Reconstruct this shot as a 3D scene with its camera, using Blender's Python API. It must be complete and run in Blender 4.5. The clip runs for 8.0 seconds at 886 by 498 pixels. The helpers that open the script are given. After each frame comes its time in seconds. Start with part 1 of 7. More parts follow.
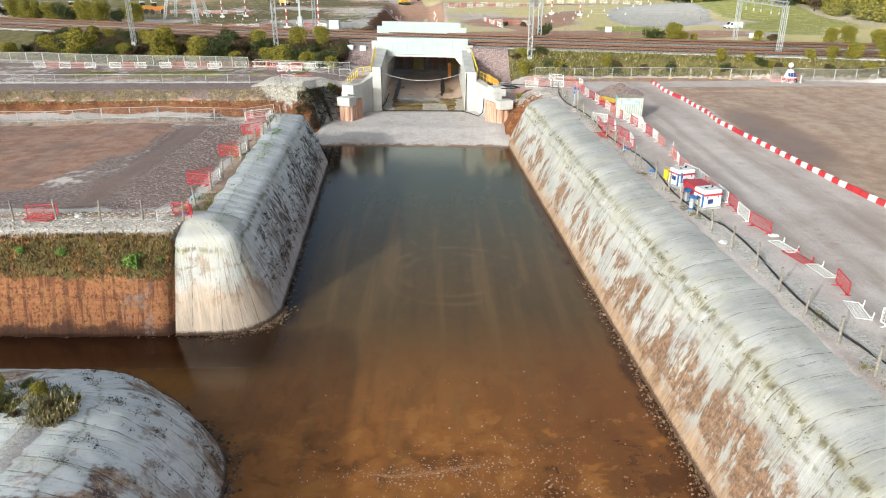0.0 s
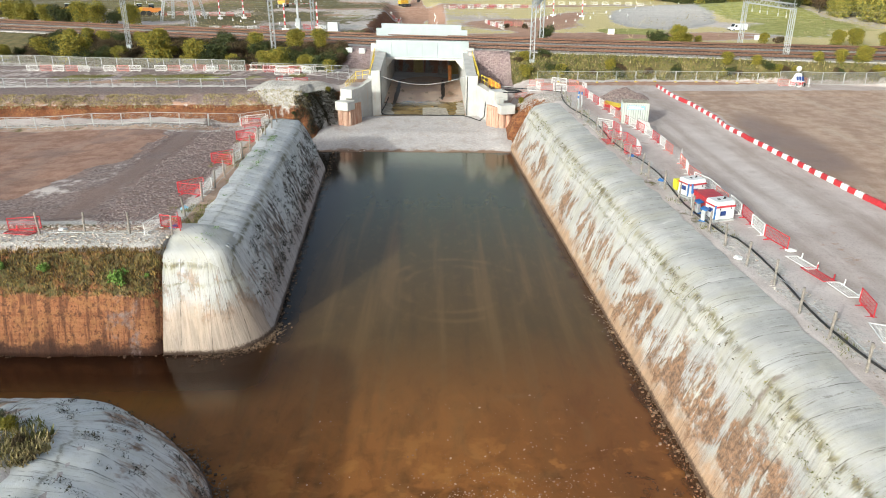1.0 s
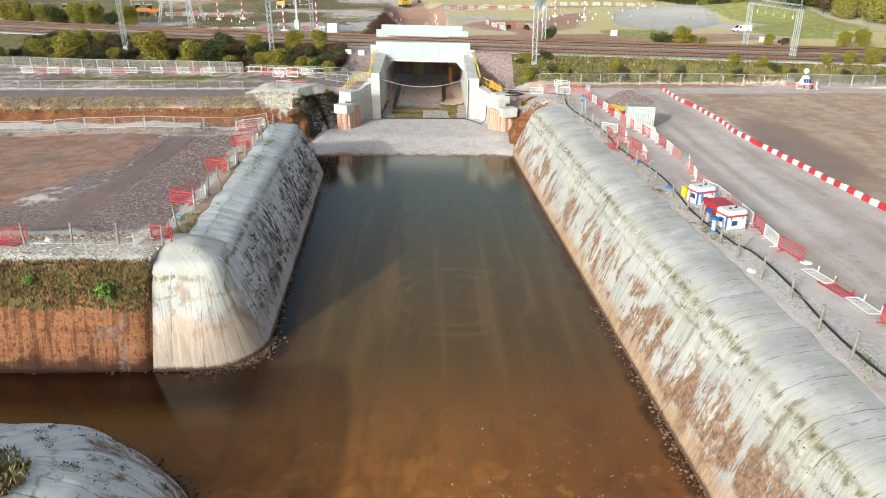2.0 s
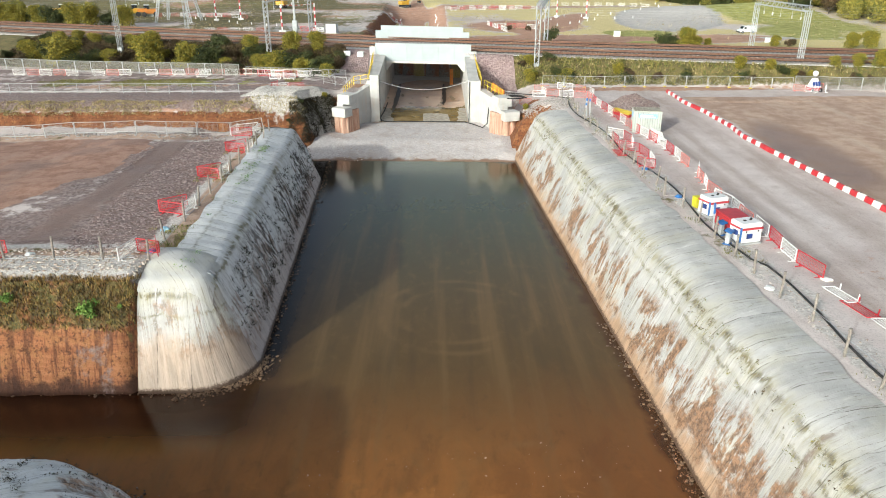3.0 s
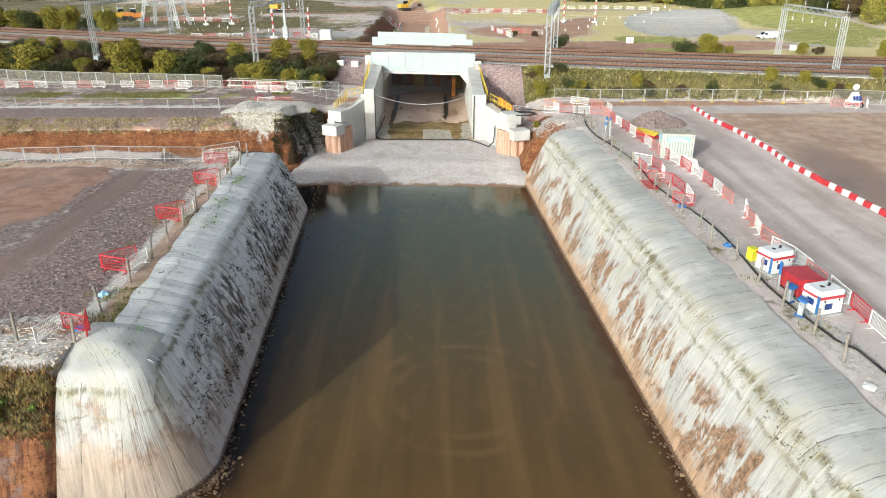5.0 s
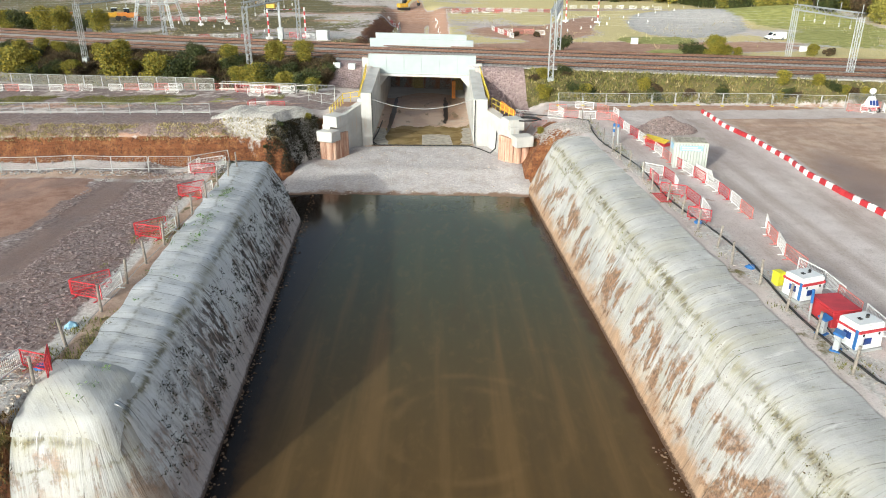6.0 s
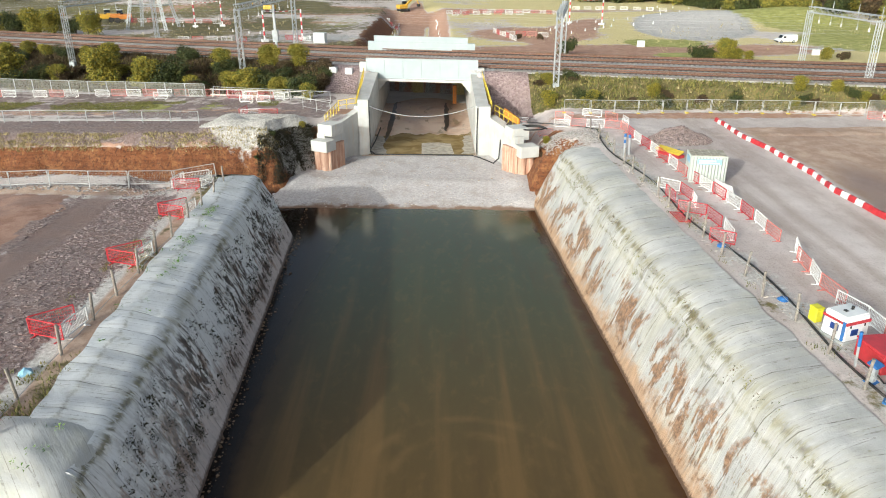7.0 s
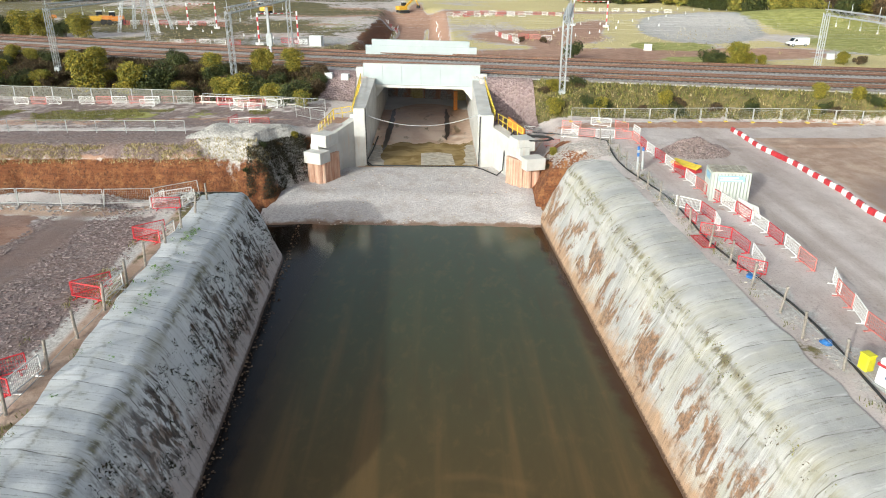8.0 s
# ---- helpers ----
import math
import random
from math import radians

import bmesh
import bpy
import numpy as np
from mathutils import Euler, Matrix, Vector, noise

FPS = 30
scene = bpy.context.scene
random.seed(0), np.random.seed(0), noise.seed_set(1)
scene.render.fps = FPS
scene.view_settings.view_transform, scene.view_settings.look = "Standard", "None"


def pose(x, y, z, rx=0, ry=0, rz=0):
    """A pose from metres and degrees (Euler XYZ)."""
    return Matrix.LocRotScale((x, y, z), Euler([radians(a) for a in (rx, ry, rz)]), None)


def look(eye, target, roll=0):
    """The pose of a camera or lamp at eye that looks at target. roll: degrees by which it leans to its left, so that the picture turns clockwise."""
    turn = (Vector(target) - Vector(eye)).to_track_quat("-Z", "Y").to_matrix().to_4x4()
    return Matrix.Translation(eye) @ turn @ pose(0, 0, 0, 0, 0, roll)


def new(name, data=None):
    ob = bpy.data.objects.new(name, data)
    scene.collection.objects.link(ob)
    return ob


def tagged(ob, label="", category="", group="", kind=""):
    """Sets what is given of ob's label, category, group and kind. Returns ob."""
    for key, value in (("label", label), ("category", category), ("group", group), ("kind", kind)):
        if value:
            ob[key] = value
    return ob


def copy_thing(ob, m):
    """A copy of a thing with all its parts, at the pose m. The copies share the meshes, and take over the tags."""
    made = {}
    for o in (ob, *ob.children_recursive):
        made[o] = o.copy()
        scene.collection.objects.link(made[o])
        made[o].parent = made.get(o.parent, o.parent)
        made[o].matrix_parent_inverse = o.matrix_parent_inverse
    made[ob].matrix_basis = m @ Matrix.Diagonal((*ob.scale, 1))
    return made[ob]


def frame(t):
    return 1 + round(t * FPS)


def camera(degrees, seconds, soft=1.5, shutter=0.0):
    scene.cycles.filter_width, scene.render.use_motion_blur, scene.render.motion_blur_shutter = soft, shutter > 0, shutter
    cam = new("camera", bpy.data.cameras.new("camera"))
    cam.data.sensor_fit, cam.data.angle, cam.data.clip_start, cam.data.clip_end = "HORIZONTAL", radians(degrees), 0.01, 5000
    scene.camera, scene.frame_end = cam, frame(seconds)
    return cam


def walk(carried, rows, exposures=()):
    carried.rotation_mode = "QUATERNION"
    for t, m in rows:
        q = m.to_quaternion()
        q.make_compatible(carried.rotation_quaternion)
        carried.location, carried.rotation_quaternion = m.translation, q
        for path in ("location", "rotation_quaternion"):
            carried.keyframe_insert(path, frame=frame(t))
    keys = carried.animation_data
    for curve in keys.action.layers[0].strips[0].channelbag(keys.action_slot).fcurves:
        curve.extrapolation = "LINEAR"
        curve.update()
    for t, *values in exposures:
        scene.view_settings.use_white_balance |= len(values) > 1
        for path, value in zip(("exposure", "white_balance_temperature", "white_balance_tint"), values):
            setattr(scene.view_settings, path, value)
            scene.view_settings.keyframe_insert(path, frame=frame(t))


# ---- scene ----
cam = camera(63.79, 8.0, soft=1.0)
PATH = [
    (0, (-0.000, 0.000, 23.490), (0.069, 9.233, 19.650), -0.13),
    (0.5, (-0.007, 1.167, 23.490), (0.061, 10.403, 19.657), -0.13),
    (1, (-0.014, 2.397, 23.490), (0.052, 11.635, 19.662), -0.13),
    (1.5, (-0.021, 3.533, 23.490), (0.043, 12.774, 19.668), -0.13),
    (1.7, (-0.030, 3.944, 23.490), (0.032, 13.184, 19.667), -0.13),
    (2.8, (-0.044, 5.742, 23.490), (0.011, 14.980, 19.663), -0.13),
    (3, (-0.040, 6.712, 23.490), (0.015, 15.950, 19.662), -0.13),
    (3.5, (-0.055, 9.354, 23.490), (-0.004, 18.595, 19.669), -0.13),
    (4, (-0.073, 12.359, 23.490), (-0.026, 21.606, 19.683), -0.13),
    (4.5, (-0.087, 14.733, 23.490), (-0.040, 23.980, 19.681), -0.13),
    (4.7, (-0.120, 15.486, 23.490), (-0.073, 24.731, 19.679), -0.13),
    (5.8, (-0.148, 19.169, 23.490), (-0.097, 28.408, 19.663), -0.13),
    (6, (-0.118, 20.108, 23.490), (-0.067, 29.345, 19.660), -0.13),
    (6.5, (-0.130, 22.158, 23.490), (-0.081, 31.395, 19.660), -0.13),
    (7, (-0.144, 24.397, 23.490), (-0.096, 33.635, 19.662), -0.13),
    (7.5, (-0.157, 26.691, 23.490), (-0.112, 35.930, 19.664), -0.13),
    (8, (-0.171, 29.000, 23.490), (-0.124, 38.240, 19.667), -0.13),
]
walk(cam, [(t, look(eye, target, roll)) for t, eye, target, roll in PATH])

# ---- world, sun ----
world = bpy.data.worlds.new("sky")
scene.world = world
world.use_nodes = True
wt = world.node_tree
sky = wt.nodes.new("ShaderNodeTexSky")
sky.sky_type = "NISHITA"
sky.sun_disc = False
SUN_WAY = Vector((1.80, 2.50, -1.0)).normalized()
sky.sun_elevation = math.asin(-SUN_WAY.z)
sky.sun_rotation = math.atan2(-SUN_WAY.x, -SUN_WAY.y)
sky.dust_density = 4.5
sky.air_density = 0.6
sky.ozone_density = 0.6
wt.nodes["Background"].inputs[1].default_value = 0.15
# sky made less blue and 1.45 times brighter to fill the shaded sides
sky_tune = wt.nodes.new("ShaderNodeHueSaturation")
sky_tune.inputs["Saturation"].default_value = 0.6
sky_tune.inputs["Value"].default_value = 1.45
wt.links.new(sky.outputs[0], sky_tune.inputs["Color"])
wt.links.new(sky_tune.outputs[0], wt.nodes["Background"].inputs[0])
sun = new("sun", bpy.data.lights.new("sun", "SUN"))
sun.data.energy = 3.3
sun.data.angle = radians(1.0)
sun.data.color = (1.0, 0.972, 0.925)
sun.matrix_world = look(Vector((0, 0, 60)) - SUN_WAY * 80, (0, 0, 60))
scene.view_settings.exposure = -0.08
scene.view_settings.use_white_balance = True
scene.view_settings.white_balance_temperature = 6180
scene.view_settings.white_balance_tint = 1.0

# ---- materials ----
class Tree:
    """Short hand for a node material on one Principled shader."""
    def __init__(self, name, rough=0.9, metal=0.0):
        self.m = bpy.data.materials.new(name)
        self.m.use_nodes = True
        self.t = self.m.node_tree
        self.b = self.t.nodes["Principled BSDF"]
        self.b.inputs["Roughness"].default_value = rough
        self.b.inputs["Metallic"].default_value = metal
        self.co = self.n("ShaderNodeTexCoord").outputs["Object"]
        self.geo = self.n("ShaderNodeNewGeometry")
        self.pos = self.geo.outputs["Position"]

    def n(self, kind):
        return self.t.nodes.new(kind)

    def put(self, a, sock):
        if isinstance(a, (int, float)):
            sock.default_value = a
        elif isinstance(a, tuple):
            sock.default_value = (*a, 1) if len(sock.default_value) == 4 and len(a) == 3 else a
        else:
            self.t.links.new(a, sock)

    def scaled(self, vec, s):
        q = self.n("ShaderNodeMapping")
        self.put(vec, q.inputs[0])
        q.inputs["Scale"].default_value = s
        return q.outputs[0]

    def noise(self, scale, detail=4, vec=None, stretch=None, rough=0.55, dist=0.0):
        q = self.n("ShaderNodeTexNoise")
        v = self.pos if vec is None else vec
        if stretch:
            v = self.scaled(v, stretch)
        self.put(v, q.inputs["Vector"])
        q.inputs["Scale"].default_value = scale
        q.inputs["Detail"].default_value = detail
        q.inputs["Roughness"].default_value = rough
        q.inputs["Distortion"].default_value = dist
        return q.outputs["Fac"]

    def voro(self, scale, vec=None, out="Distance", stretch=None):
        q = self.n("ShaderNodeTexVoronoi")
        v = self.pos if vec is None else vec
        if stretch:
            v = self.scaled(v, stretch)
        self.put(v, q.inputs["Vector"])
        q.inputs["Scale"].default_value = scale
        return q.outputs[out]

    def span(self, fac, a, b, lo=0.0, hi=1.0):
        q = self.n("ShaderNodeMapRange")
        q.interpolation_type = "SMOOTHSTEP"
        self.put(fac, q.inputs[0])
        for i, v in enumerate((a, b, lo, hi)):
            q.inputs[i + 1].default_value = v
        return q.outputs[0]

    def calc(self, op, a, b=0.0):
        q = self.n("ShaderNodeMath")
        q.operation = op
        q.use_clamp = op in ("ADD", "SUBTRACT")
        self.put(a, q.inputs[0])
        self.put(b, q.inputs[1])
        return q.outputs[0]

    def mix(self, fac, a, b, kind="MIX"):
        q = self.n("ShaderNodeMix")
        q.data_type, q.blend_type = "RGBA", kind
        self.put(fac, q.inputs[0])
        self.put(a, q.inputs[6])
        self.put(b, q.inputs[7])
        return q.outputs[2]

    def attr(self, name):
        q = self.n("ShaderNodeAttribute")
        q.attribute_name = name
        s = self.n("ShaderNodeSeparateColor")
        self.t.links.new(q.outputs["Color"], s.inputs[0])
        return s.outputs[0], s.outputs[1], s.outputs[2]

    def done(self, colour, bump=None, strength=0.4, distance=0.05, rough=None):
        self.put(colour, self.b.inputs["Base Color"])
        if bump is not None:
            q = self.n("ShaderNodeBump")
            q.inputs["Strength"].default_value = strength
            q.inputs["Distance"].default_value = distance
            self.put(bump, q.inputs["Height"])
            self.t.links.new(q.outputs[0], self.b.inputs["Normal"])
        if rough is not None:
            self.put(rough, self.b.inputs["Roughness"])
        return self.m


def plain(name, colour, rough=0.6, metal=0.0, vary=0.18, scale=3.0, dirt=(0.2, 0.16, 0.12), dirty=0.25):
    """Paint, plastic or metal with grime and small changes of tone."""
    t = Tree(name, rough, metal)
    n = t.noise(scale, 5)
    dark = tuple(c * (1 - vary) for c in colour)
    c = t.mix(t.span(n, 0.35, 0.65), dark, colour)
    c = t.mix(t.span(t.noise(scale * 0.37, 6, rough=0.7), 0.52, 0.75, 0, dirty), c, dirt)
    return t.done(c, t.noise(scale * 9, 3), 0.12, 0.01)


def ground_mat():
    t = Tree("site_ground", 0.95)
    red, grass, gravel = t.attr("zone_a")
    pale, mud, grey = t.attr("zone_b")
    straw, orange, lush = t.attr("zone_c")
    tyre, wet, tan = t.attr("zone_d")
    big, mid, fine = t.noise(0.09, 5), t.noise(0.7, 6, rough=0.65), t.noise(5.0, 5, rough=0.7)
    wob2 = t.span(t.noise(0.8, 6, rough=0.7), 0.2, 0.8, -0.35, 0.35)

    def zone(z, a=0.35, b=0.65):
        q = t.n("ShaderNodeMath")
        q.operation = "ADD"
        t.put(z, q.inputs[0])
        t.put(wob2, q.inputs[1])
        return t.span(q.outputs[0], a, b)
    buff = t.mix(t.span(big, 0.35, 0.65), (0.54, 0.465, 0.435), (0.68, 0.61, 0.58))
    buff = t.mix(t.span(mid, 0.4, 0.7, 0, 0.35), buff, (0.36, 0.28, 0.24))
    streak = t.noise(0.35, 5, stretch=(1.0, 0.16, 1.0), rough=0.7)
    buff = t.mix(t.span(streak, 0.52, 0.68, 0, 0.55), buff, (0.39, 0.31, 0.265))
    buff = t.mix(t.span(streak, 0.50, 0.3, 0, 0.6), buff, (0.58, 0.52, 0.495))
    strata = t.noise(1.0, 4, stretch=(0.12, 0.12, 3.2), rough=0.7)
    rc = t.mix(t.span(strata, 0.35, 0.68), (0.155, 0.052, 0.019), (0.24, 0.087, 0.032))
    cut = t.n("ShaderNodeSeparateXYZ")
    t.put(t.pos, cut.inputs[0])
    rc = t.mix(t.span(cut.outputs[1], 60, 50, 0, 0.85), rc, t.mix(t.span(strata, 0.35, 0.68), (0.33, 0.130, 0.055), (0.47, 0.205, 0.095)))
    gy = t.n("ShaderNodeSeparateXYZ")
    t.put(t.pos, gy.inputs[0])
    rc = t.mix(t.calc("MULTIPLY", t.span(gy.outputs[1], 60, 50), t.span(t.noise(3.6, 4, stretch=(1, 0.05, 0.07), rough=0.55), 0.46, 0.60, 0, 0.8)), rc, (0.11, 0.040, 0.02))
    rc = t.mix(t.span(t.noise(1.3, 7, stretch=(1, 1, 0.8), rough=0.75), 0.46, 0.62, 0, 0.7), rc, (0.35, 0.165, 0.065))
    rc = t.mix(t.span(t.noise(4.2, 6, stretch=(1, 1, 0.8), rough=0.78), 0.50, 0.60, 0, 0.8), rc, (0.085, 0.034, 0.018))
    zz = t.n("ShaderNodeSeparateXYZ")
    t.put(t.pos, zz.inputs[0])
    zw = t.n("ShaderNodeMath")
    zw.operation = "ADD"
    t.put(zz.outputs[2], zw.inputs[0])
    t.put(t.span(mid, 0.2, 0.8, -0.5, 0.5), zw.inputs[1])
    rc = t.mix(t.span(zw.outputs[0], 0.95, 0.45, 0, 0.9), rc, (0.050, 0.020, 0.012))
    c = t.mix(zone(red), buff, rc)
    oc = t.mix(t.span(mid, 0.3, 0.7), (0.36, 0.195, 0.13), (0.50, 0.31, 0.22))
    c = t.mix(zone(orange), c, oc)
    cell = t.voro(5.5, out="Color")
    sc = t.n("ShaderNodeSeparateColor")
    t.put(cell, sc.inputs[0])
    gc = t.mix(sc.outputs[0], (0.13, 0.094, 0.088), (0.32, 0.255, 0.24))
    gc = t.mix(t.span(mid, 0.35, 0.7, 0, 0.6), gc, (0.24, 0.155, 0.13))
    c = t.mix(zone(gravel), c, gc)
    kc = t.mix(sc.outputs[1], (0.30, 0.288, 0.28), (0.52, 0.50, 0.485))
    c = t.mix(zone(grey), c, kc)
    pc = t.mix(t.span(fine, 0.35, 0.65), (0.42, 0.385, 0.35), (0.66, 0.63, 0.60))
    c = t.mix(zone(pale), c, pc)
    mc = t.mix(t.span(mid, 0.35, 0.65), (0.26, 0.138, 0.095), (0.39, 0.235, 0.172))
    mc = t.mix(t.span(streak, 0.5, 0.7, 0, 0.45), mc, (0.37, 0.265, 0.215))
    mc = t.mix(t.span(t.noise(0.12, 5, rough=0.6), 0.52, 0.62, 0, 0.5), mc, (0.20, 0.135, 0.12))
    c = t.mix(zone(mud), c, mc)
    tc = t.mix(t.span(mid, 0.35, 0.65), (0.39, 0.258, 0.185), (0.53, 0.385, 0.295))
    tc = t.mix(t.span(streak, 0.48, 0.68, 0, 0.6), tc, (0.55, 0.44, 0.36))
    tc = t.mix(t.span(t.noise(0.22, 5, stretch=(1.0, 0.5, 1.0), rough=0.6, dist=0.6), 0.52, 0.66, 0, 0.5), tc, (0.32, 0.205, 0.15))
    c = t.mix(t.span(tan, 0.2, 0.8), c, tc)
    c = t.mix(t.calc("MULTIPLY", tyre, t.span(t.noise(0.6, 6, stretch=(1.0, 0.2, 1.0), rough=0.7), 0.30, 0.62, 0.15, 0.7)), c, (0.37, 0.29, 0.245))
    c = t.mix(t.calc("MULTIPLY", wet, t.span(mid, 0.25, 0.6, 0.6, 0.95)), c, (0.235, 0.155, 0.125))
    stc = t.mix(t.span(fine, 0.3, 0.7), (0.52, 0.44, 0.18), (0.74, 0.62, 0.33))
    c = t.mix(zone(straw), c, stc)
    vc = t.mix(t.span(mid, 0.35, 0.65), (0.095, 0.075, 0.028), (0.21, 0.16, 0.06))
    vc = t.mix(t.span(fine, 0.45, 0.7), vc, (0.075, 0.095, 0.025))
    c = t.mix(zone(grass), c, vc)
    lc = t.mix(t.span(mid, 0.35, 0.65), (0.26, 0.265, 0.06), (0.41, 0.395, 0.125))
    c = t.mix(zone(lush), c, lc)
    c = t.mix(t.span(t.noise(8.0, 7, rough=0.82), 0.50, 0.64, 0, 0.5), c, (0.42, 0.40, 0.39), "MULTIPLY")
    c = t.mix(t.calc("MULTIPLY", t.span(red, 0.6, 0.3), t.span(t.noise(6.3, 7, rough=0.82), 0.58, 0.70, 0, 0.35)), c, (0.70, 0.66, 0.62))
    h = t.mix(0.4, fine, t.mix(red, t.noise(14.0, 3), t.span(t.noise(2.2, 7, rough=0.8), 0.3, 0.7, -1.5, 3.0)))
    rough = t.span(wet, 0.3, 0.9, 0.95, 0.5)
    return t.done(c, h, 0.5, 0.10, rough)


def concrete_mat(name, foot, brown, moss, creases, cream, film, patch=0.0, folds=1.0, low=(0.47, 0.463, 0.445), high=(0.60, 0.595, 0.575)):
    """Sprayed concrete sheet: u runs along the bank, v up the slope in metres from the waterline.
    foot: (height, amount, colour); brown: (amount, from v, to v, threshold); moss: (amount, from v, to v, gate, threshold);
    creases: (v, width, amount); film: (from v, amount) of grey weathering."""
    t = Tree(name, 0.88)
    uv = t.n("ShaderNodeUVMap").outputs[0]
    sep = t.n("ShaderNodeSeparateXYZ")
    t.put(uv, sep.inputs[0])
    v = sep.outputs[1]
    rnd = t.n("ShaderNodeObjectInfo").outputs["Random"]
    lq = t.n("ShaderNodeMapping")
    t.put(uv, lq.inputs[0])
    lq.inputs["Rotation"].default_value = (0, 0, 0.13)
    lean = lq.outputs[0]

    def add(a, b):
        q = t.n("ShaderNodeMath")
        q.operation = "ADD"
        t.put(a, q.inputs[0])
        t.put(b, q.inputs[1])
        return q.outputs[0]

    def times(a, *more):
        for m in more:
            a = t.calc("MULTIPLY", a, m)
        return a

    wander = t.span(t.noise(0.55, 5, vec=uv, rough=0.7), 0.25, 0.75, -0.8, 0.8)

    def band(lo, hi, fade=0.5):
        w = add(v, wander)
        return times(t.span(w, lo - fade, lo + fade), t.span(w, hi + fade, hi - fade))
    big = t.noise(0.4, 5)
    fine = t.noise(7.0, 6, rough=0.75)
    speck = t.noise(2.6, 7, vec=uv, rough=0.8)
    pleat = t.noise(1.0, 4, vec=lean, stretch=(5.0, 0.12, 1.0), rough=0.62)
    steep = t.span(v, 6.9, 5.9, 0.3 * folds, folds)
    fold = t.noise(1.0, 2, vec=lean, stretch=(1.25, 0.05, 1.0), rough=0.4)
    runs = t.noise(1.0, 7, vec=lean, stretch=(2.1, 0.34, 1.0), rough=0.72, dist=0.35)
    clump = t.noise(1.0, 7, vec=lean, stretch=(2.0, 0.85, 1.0), rough=0.76, dist=0.5)
    blot = t.noise(0.23, 5, vec=lean, stretch=(1.0, 0.75, 1.0), rough=0.62, dist=0.5)
    c = t.mix(t.span(big, 0.35, 0.65), low, high)
    c = t.mix(times(rnd, 0.30), c, tuple(x * 0.80 for x in low))
    # cream and yellow-green tints, pale and grey wash
    c = t.mix(t.span(t.noise(0.5, 6, vec=uv, stretch=(1.0, 0.6, 1.0), rough=0.65), 0.44, 0.64, 0, cream), c, (0.56, 0.52, 0.34))
    c = t.mix(t.span(runs, 0.52, 0.70, 0, 0.40), c, (0.37, 0.335, 0.275))
    c = t.mix(t.span(runs, 0.44, 0.30, 0, 0.55), c, (0.70, 0.695, 0.67))
    # shading of the folds, painted dark and pale along the pleats
    c = t.mix(times(t.span(pleat, 0.54, 0.68, 0, 0.30), steep), c, (0.30, 0.275, 0.235))
    c = t.mix(times(t.span(pleat, 0.44, 0.34, 0, 0.35), steep), c, (0.68, 0.675, 0.65))
    c = t.mix(t.span(speck, 0.55, 0.67, 0, 0.38), c, (0.31, 0.29, 0.23))
    for level in (0.43, 0.57):
        near = t.calc("ABSOLUTE", add(fold, -level))
        c = t.mix(times(t.span(near, 0.009, 0.002, 0, 0.5), t.span(speck, 0.42, 0.56)), c, (0.13, 0.105, 0.075))
    # grey weathering on the gentle top
    up = t.span(add(v, t.span(runs, 0.3, 0.7, -0.7, 0.7)), film[0] - 0.4, film[0] + 0.5)
    c = t.mix(times(up, t.span(runs, 0.38, 0.62, 0.25, 1.0), film[1]), c, (0.33, 0.33, 0.325))
    c = t.mix(times(up, t.span(clump, 0.60, 0.68, 0, 0.5)), c, (0.22, 0.205, 0.11))
    # stained foot
    fv = add(v, t.span(t.noise(0.8, 6, vec=uv, rough=0.7), 0.25, 0.75, -0.6, 0.6))
    fc = t.mix(t.span(runs, 0.35, 0.65), foot[2], tuple(x * 0.68 for x in foot[2]))
    c = t.mix(t.span(fv, foot[0] + 0.8, foot[0] - 0.6, 0, foot[1]), c, fc)
    # ragged brown run-off, dark at its heart
    bn = add(t.noise(1.0, 7, vec=lean, stretch=(0.75, 0.42, 1.0), rough=0.72, dist=0.4), add(t.span(pleat, 0.25, 0.75, -0.05, 0.05), t.span(blot, 0.3, 0.7, -0.12, 0.12)))
    bz = times(band(brown[1], brown[2]), t.span(bn, brown[3], brown[3] + 0.10), t.span(fine, 0.15, 0.5, 0.35, 1.0))
    c = t.mix(times(bz, brown[0]), c, t.mix(t.span(speck, 0.40, 0.60), (0.13, 0.072, 0.038), (0.36, 0.20, 0.11)))
    if patch:
        pn = t.noise(0.22, 6, rough=0.66, dist=0.5)
        pc = t.mix(t.span(clump, 0.42, 0.58), (0.10, 0.045, 0.024), (0.47, 0.29, 0.175))
        c = t.mix(times(t.span(pn, 0.49, 0.58), t.span(fine, 0.25, 0.5), patch), c, pc)
    # long dark seeps down the face
    seep = t.noise(1.0, 5, vec=lean, stretch=(0.55, 0.055, 1.0), rough=0.6, dist=0.2)
    c = t.mix(times(t.span(seep, 0.63, 0.70, 0, 0.7), band(0.8, 7.2), t.span(clump, 0.35, 0.55)), c, (0.15, 0.095, 0.06))
    # moss and dead weeds in clusters with brown rims
    py = t.n("ShaderNodeSeparateXYZ")
    t.put(t.pos, py.inputs[0])
    gate = times(band(moss[1], moss[2]), t.span(py.outputs[1], 45, 60, 0.1, 1.0), t.span(add(blot, t.span(clump, 0.3, 0.7, -0.10, 0.10)), moss[3], moss[3] + 0.10))
    c = t.mix(times(gate, t.span(runs, 0.46, 0.60, 0, 0.6), moss[0]), c, (0.14, 0.085, 0.058))
    dash = t.calc("MAXIMUM", times(gate, t.span(clump, 0.48, 0.52)), times(band(moss[1], moss[2]), t.span(clump, moss[4], moss[4] + 0.04)))
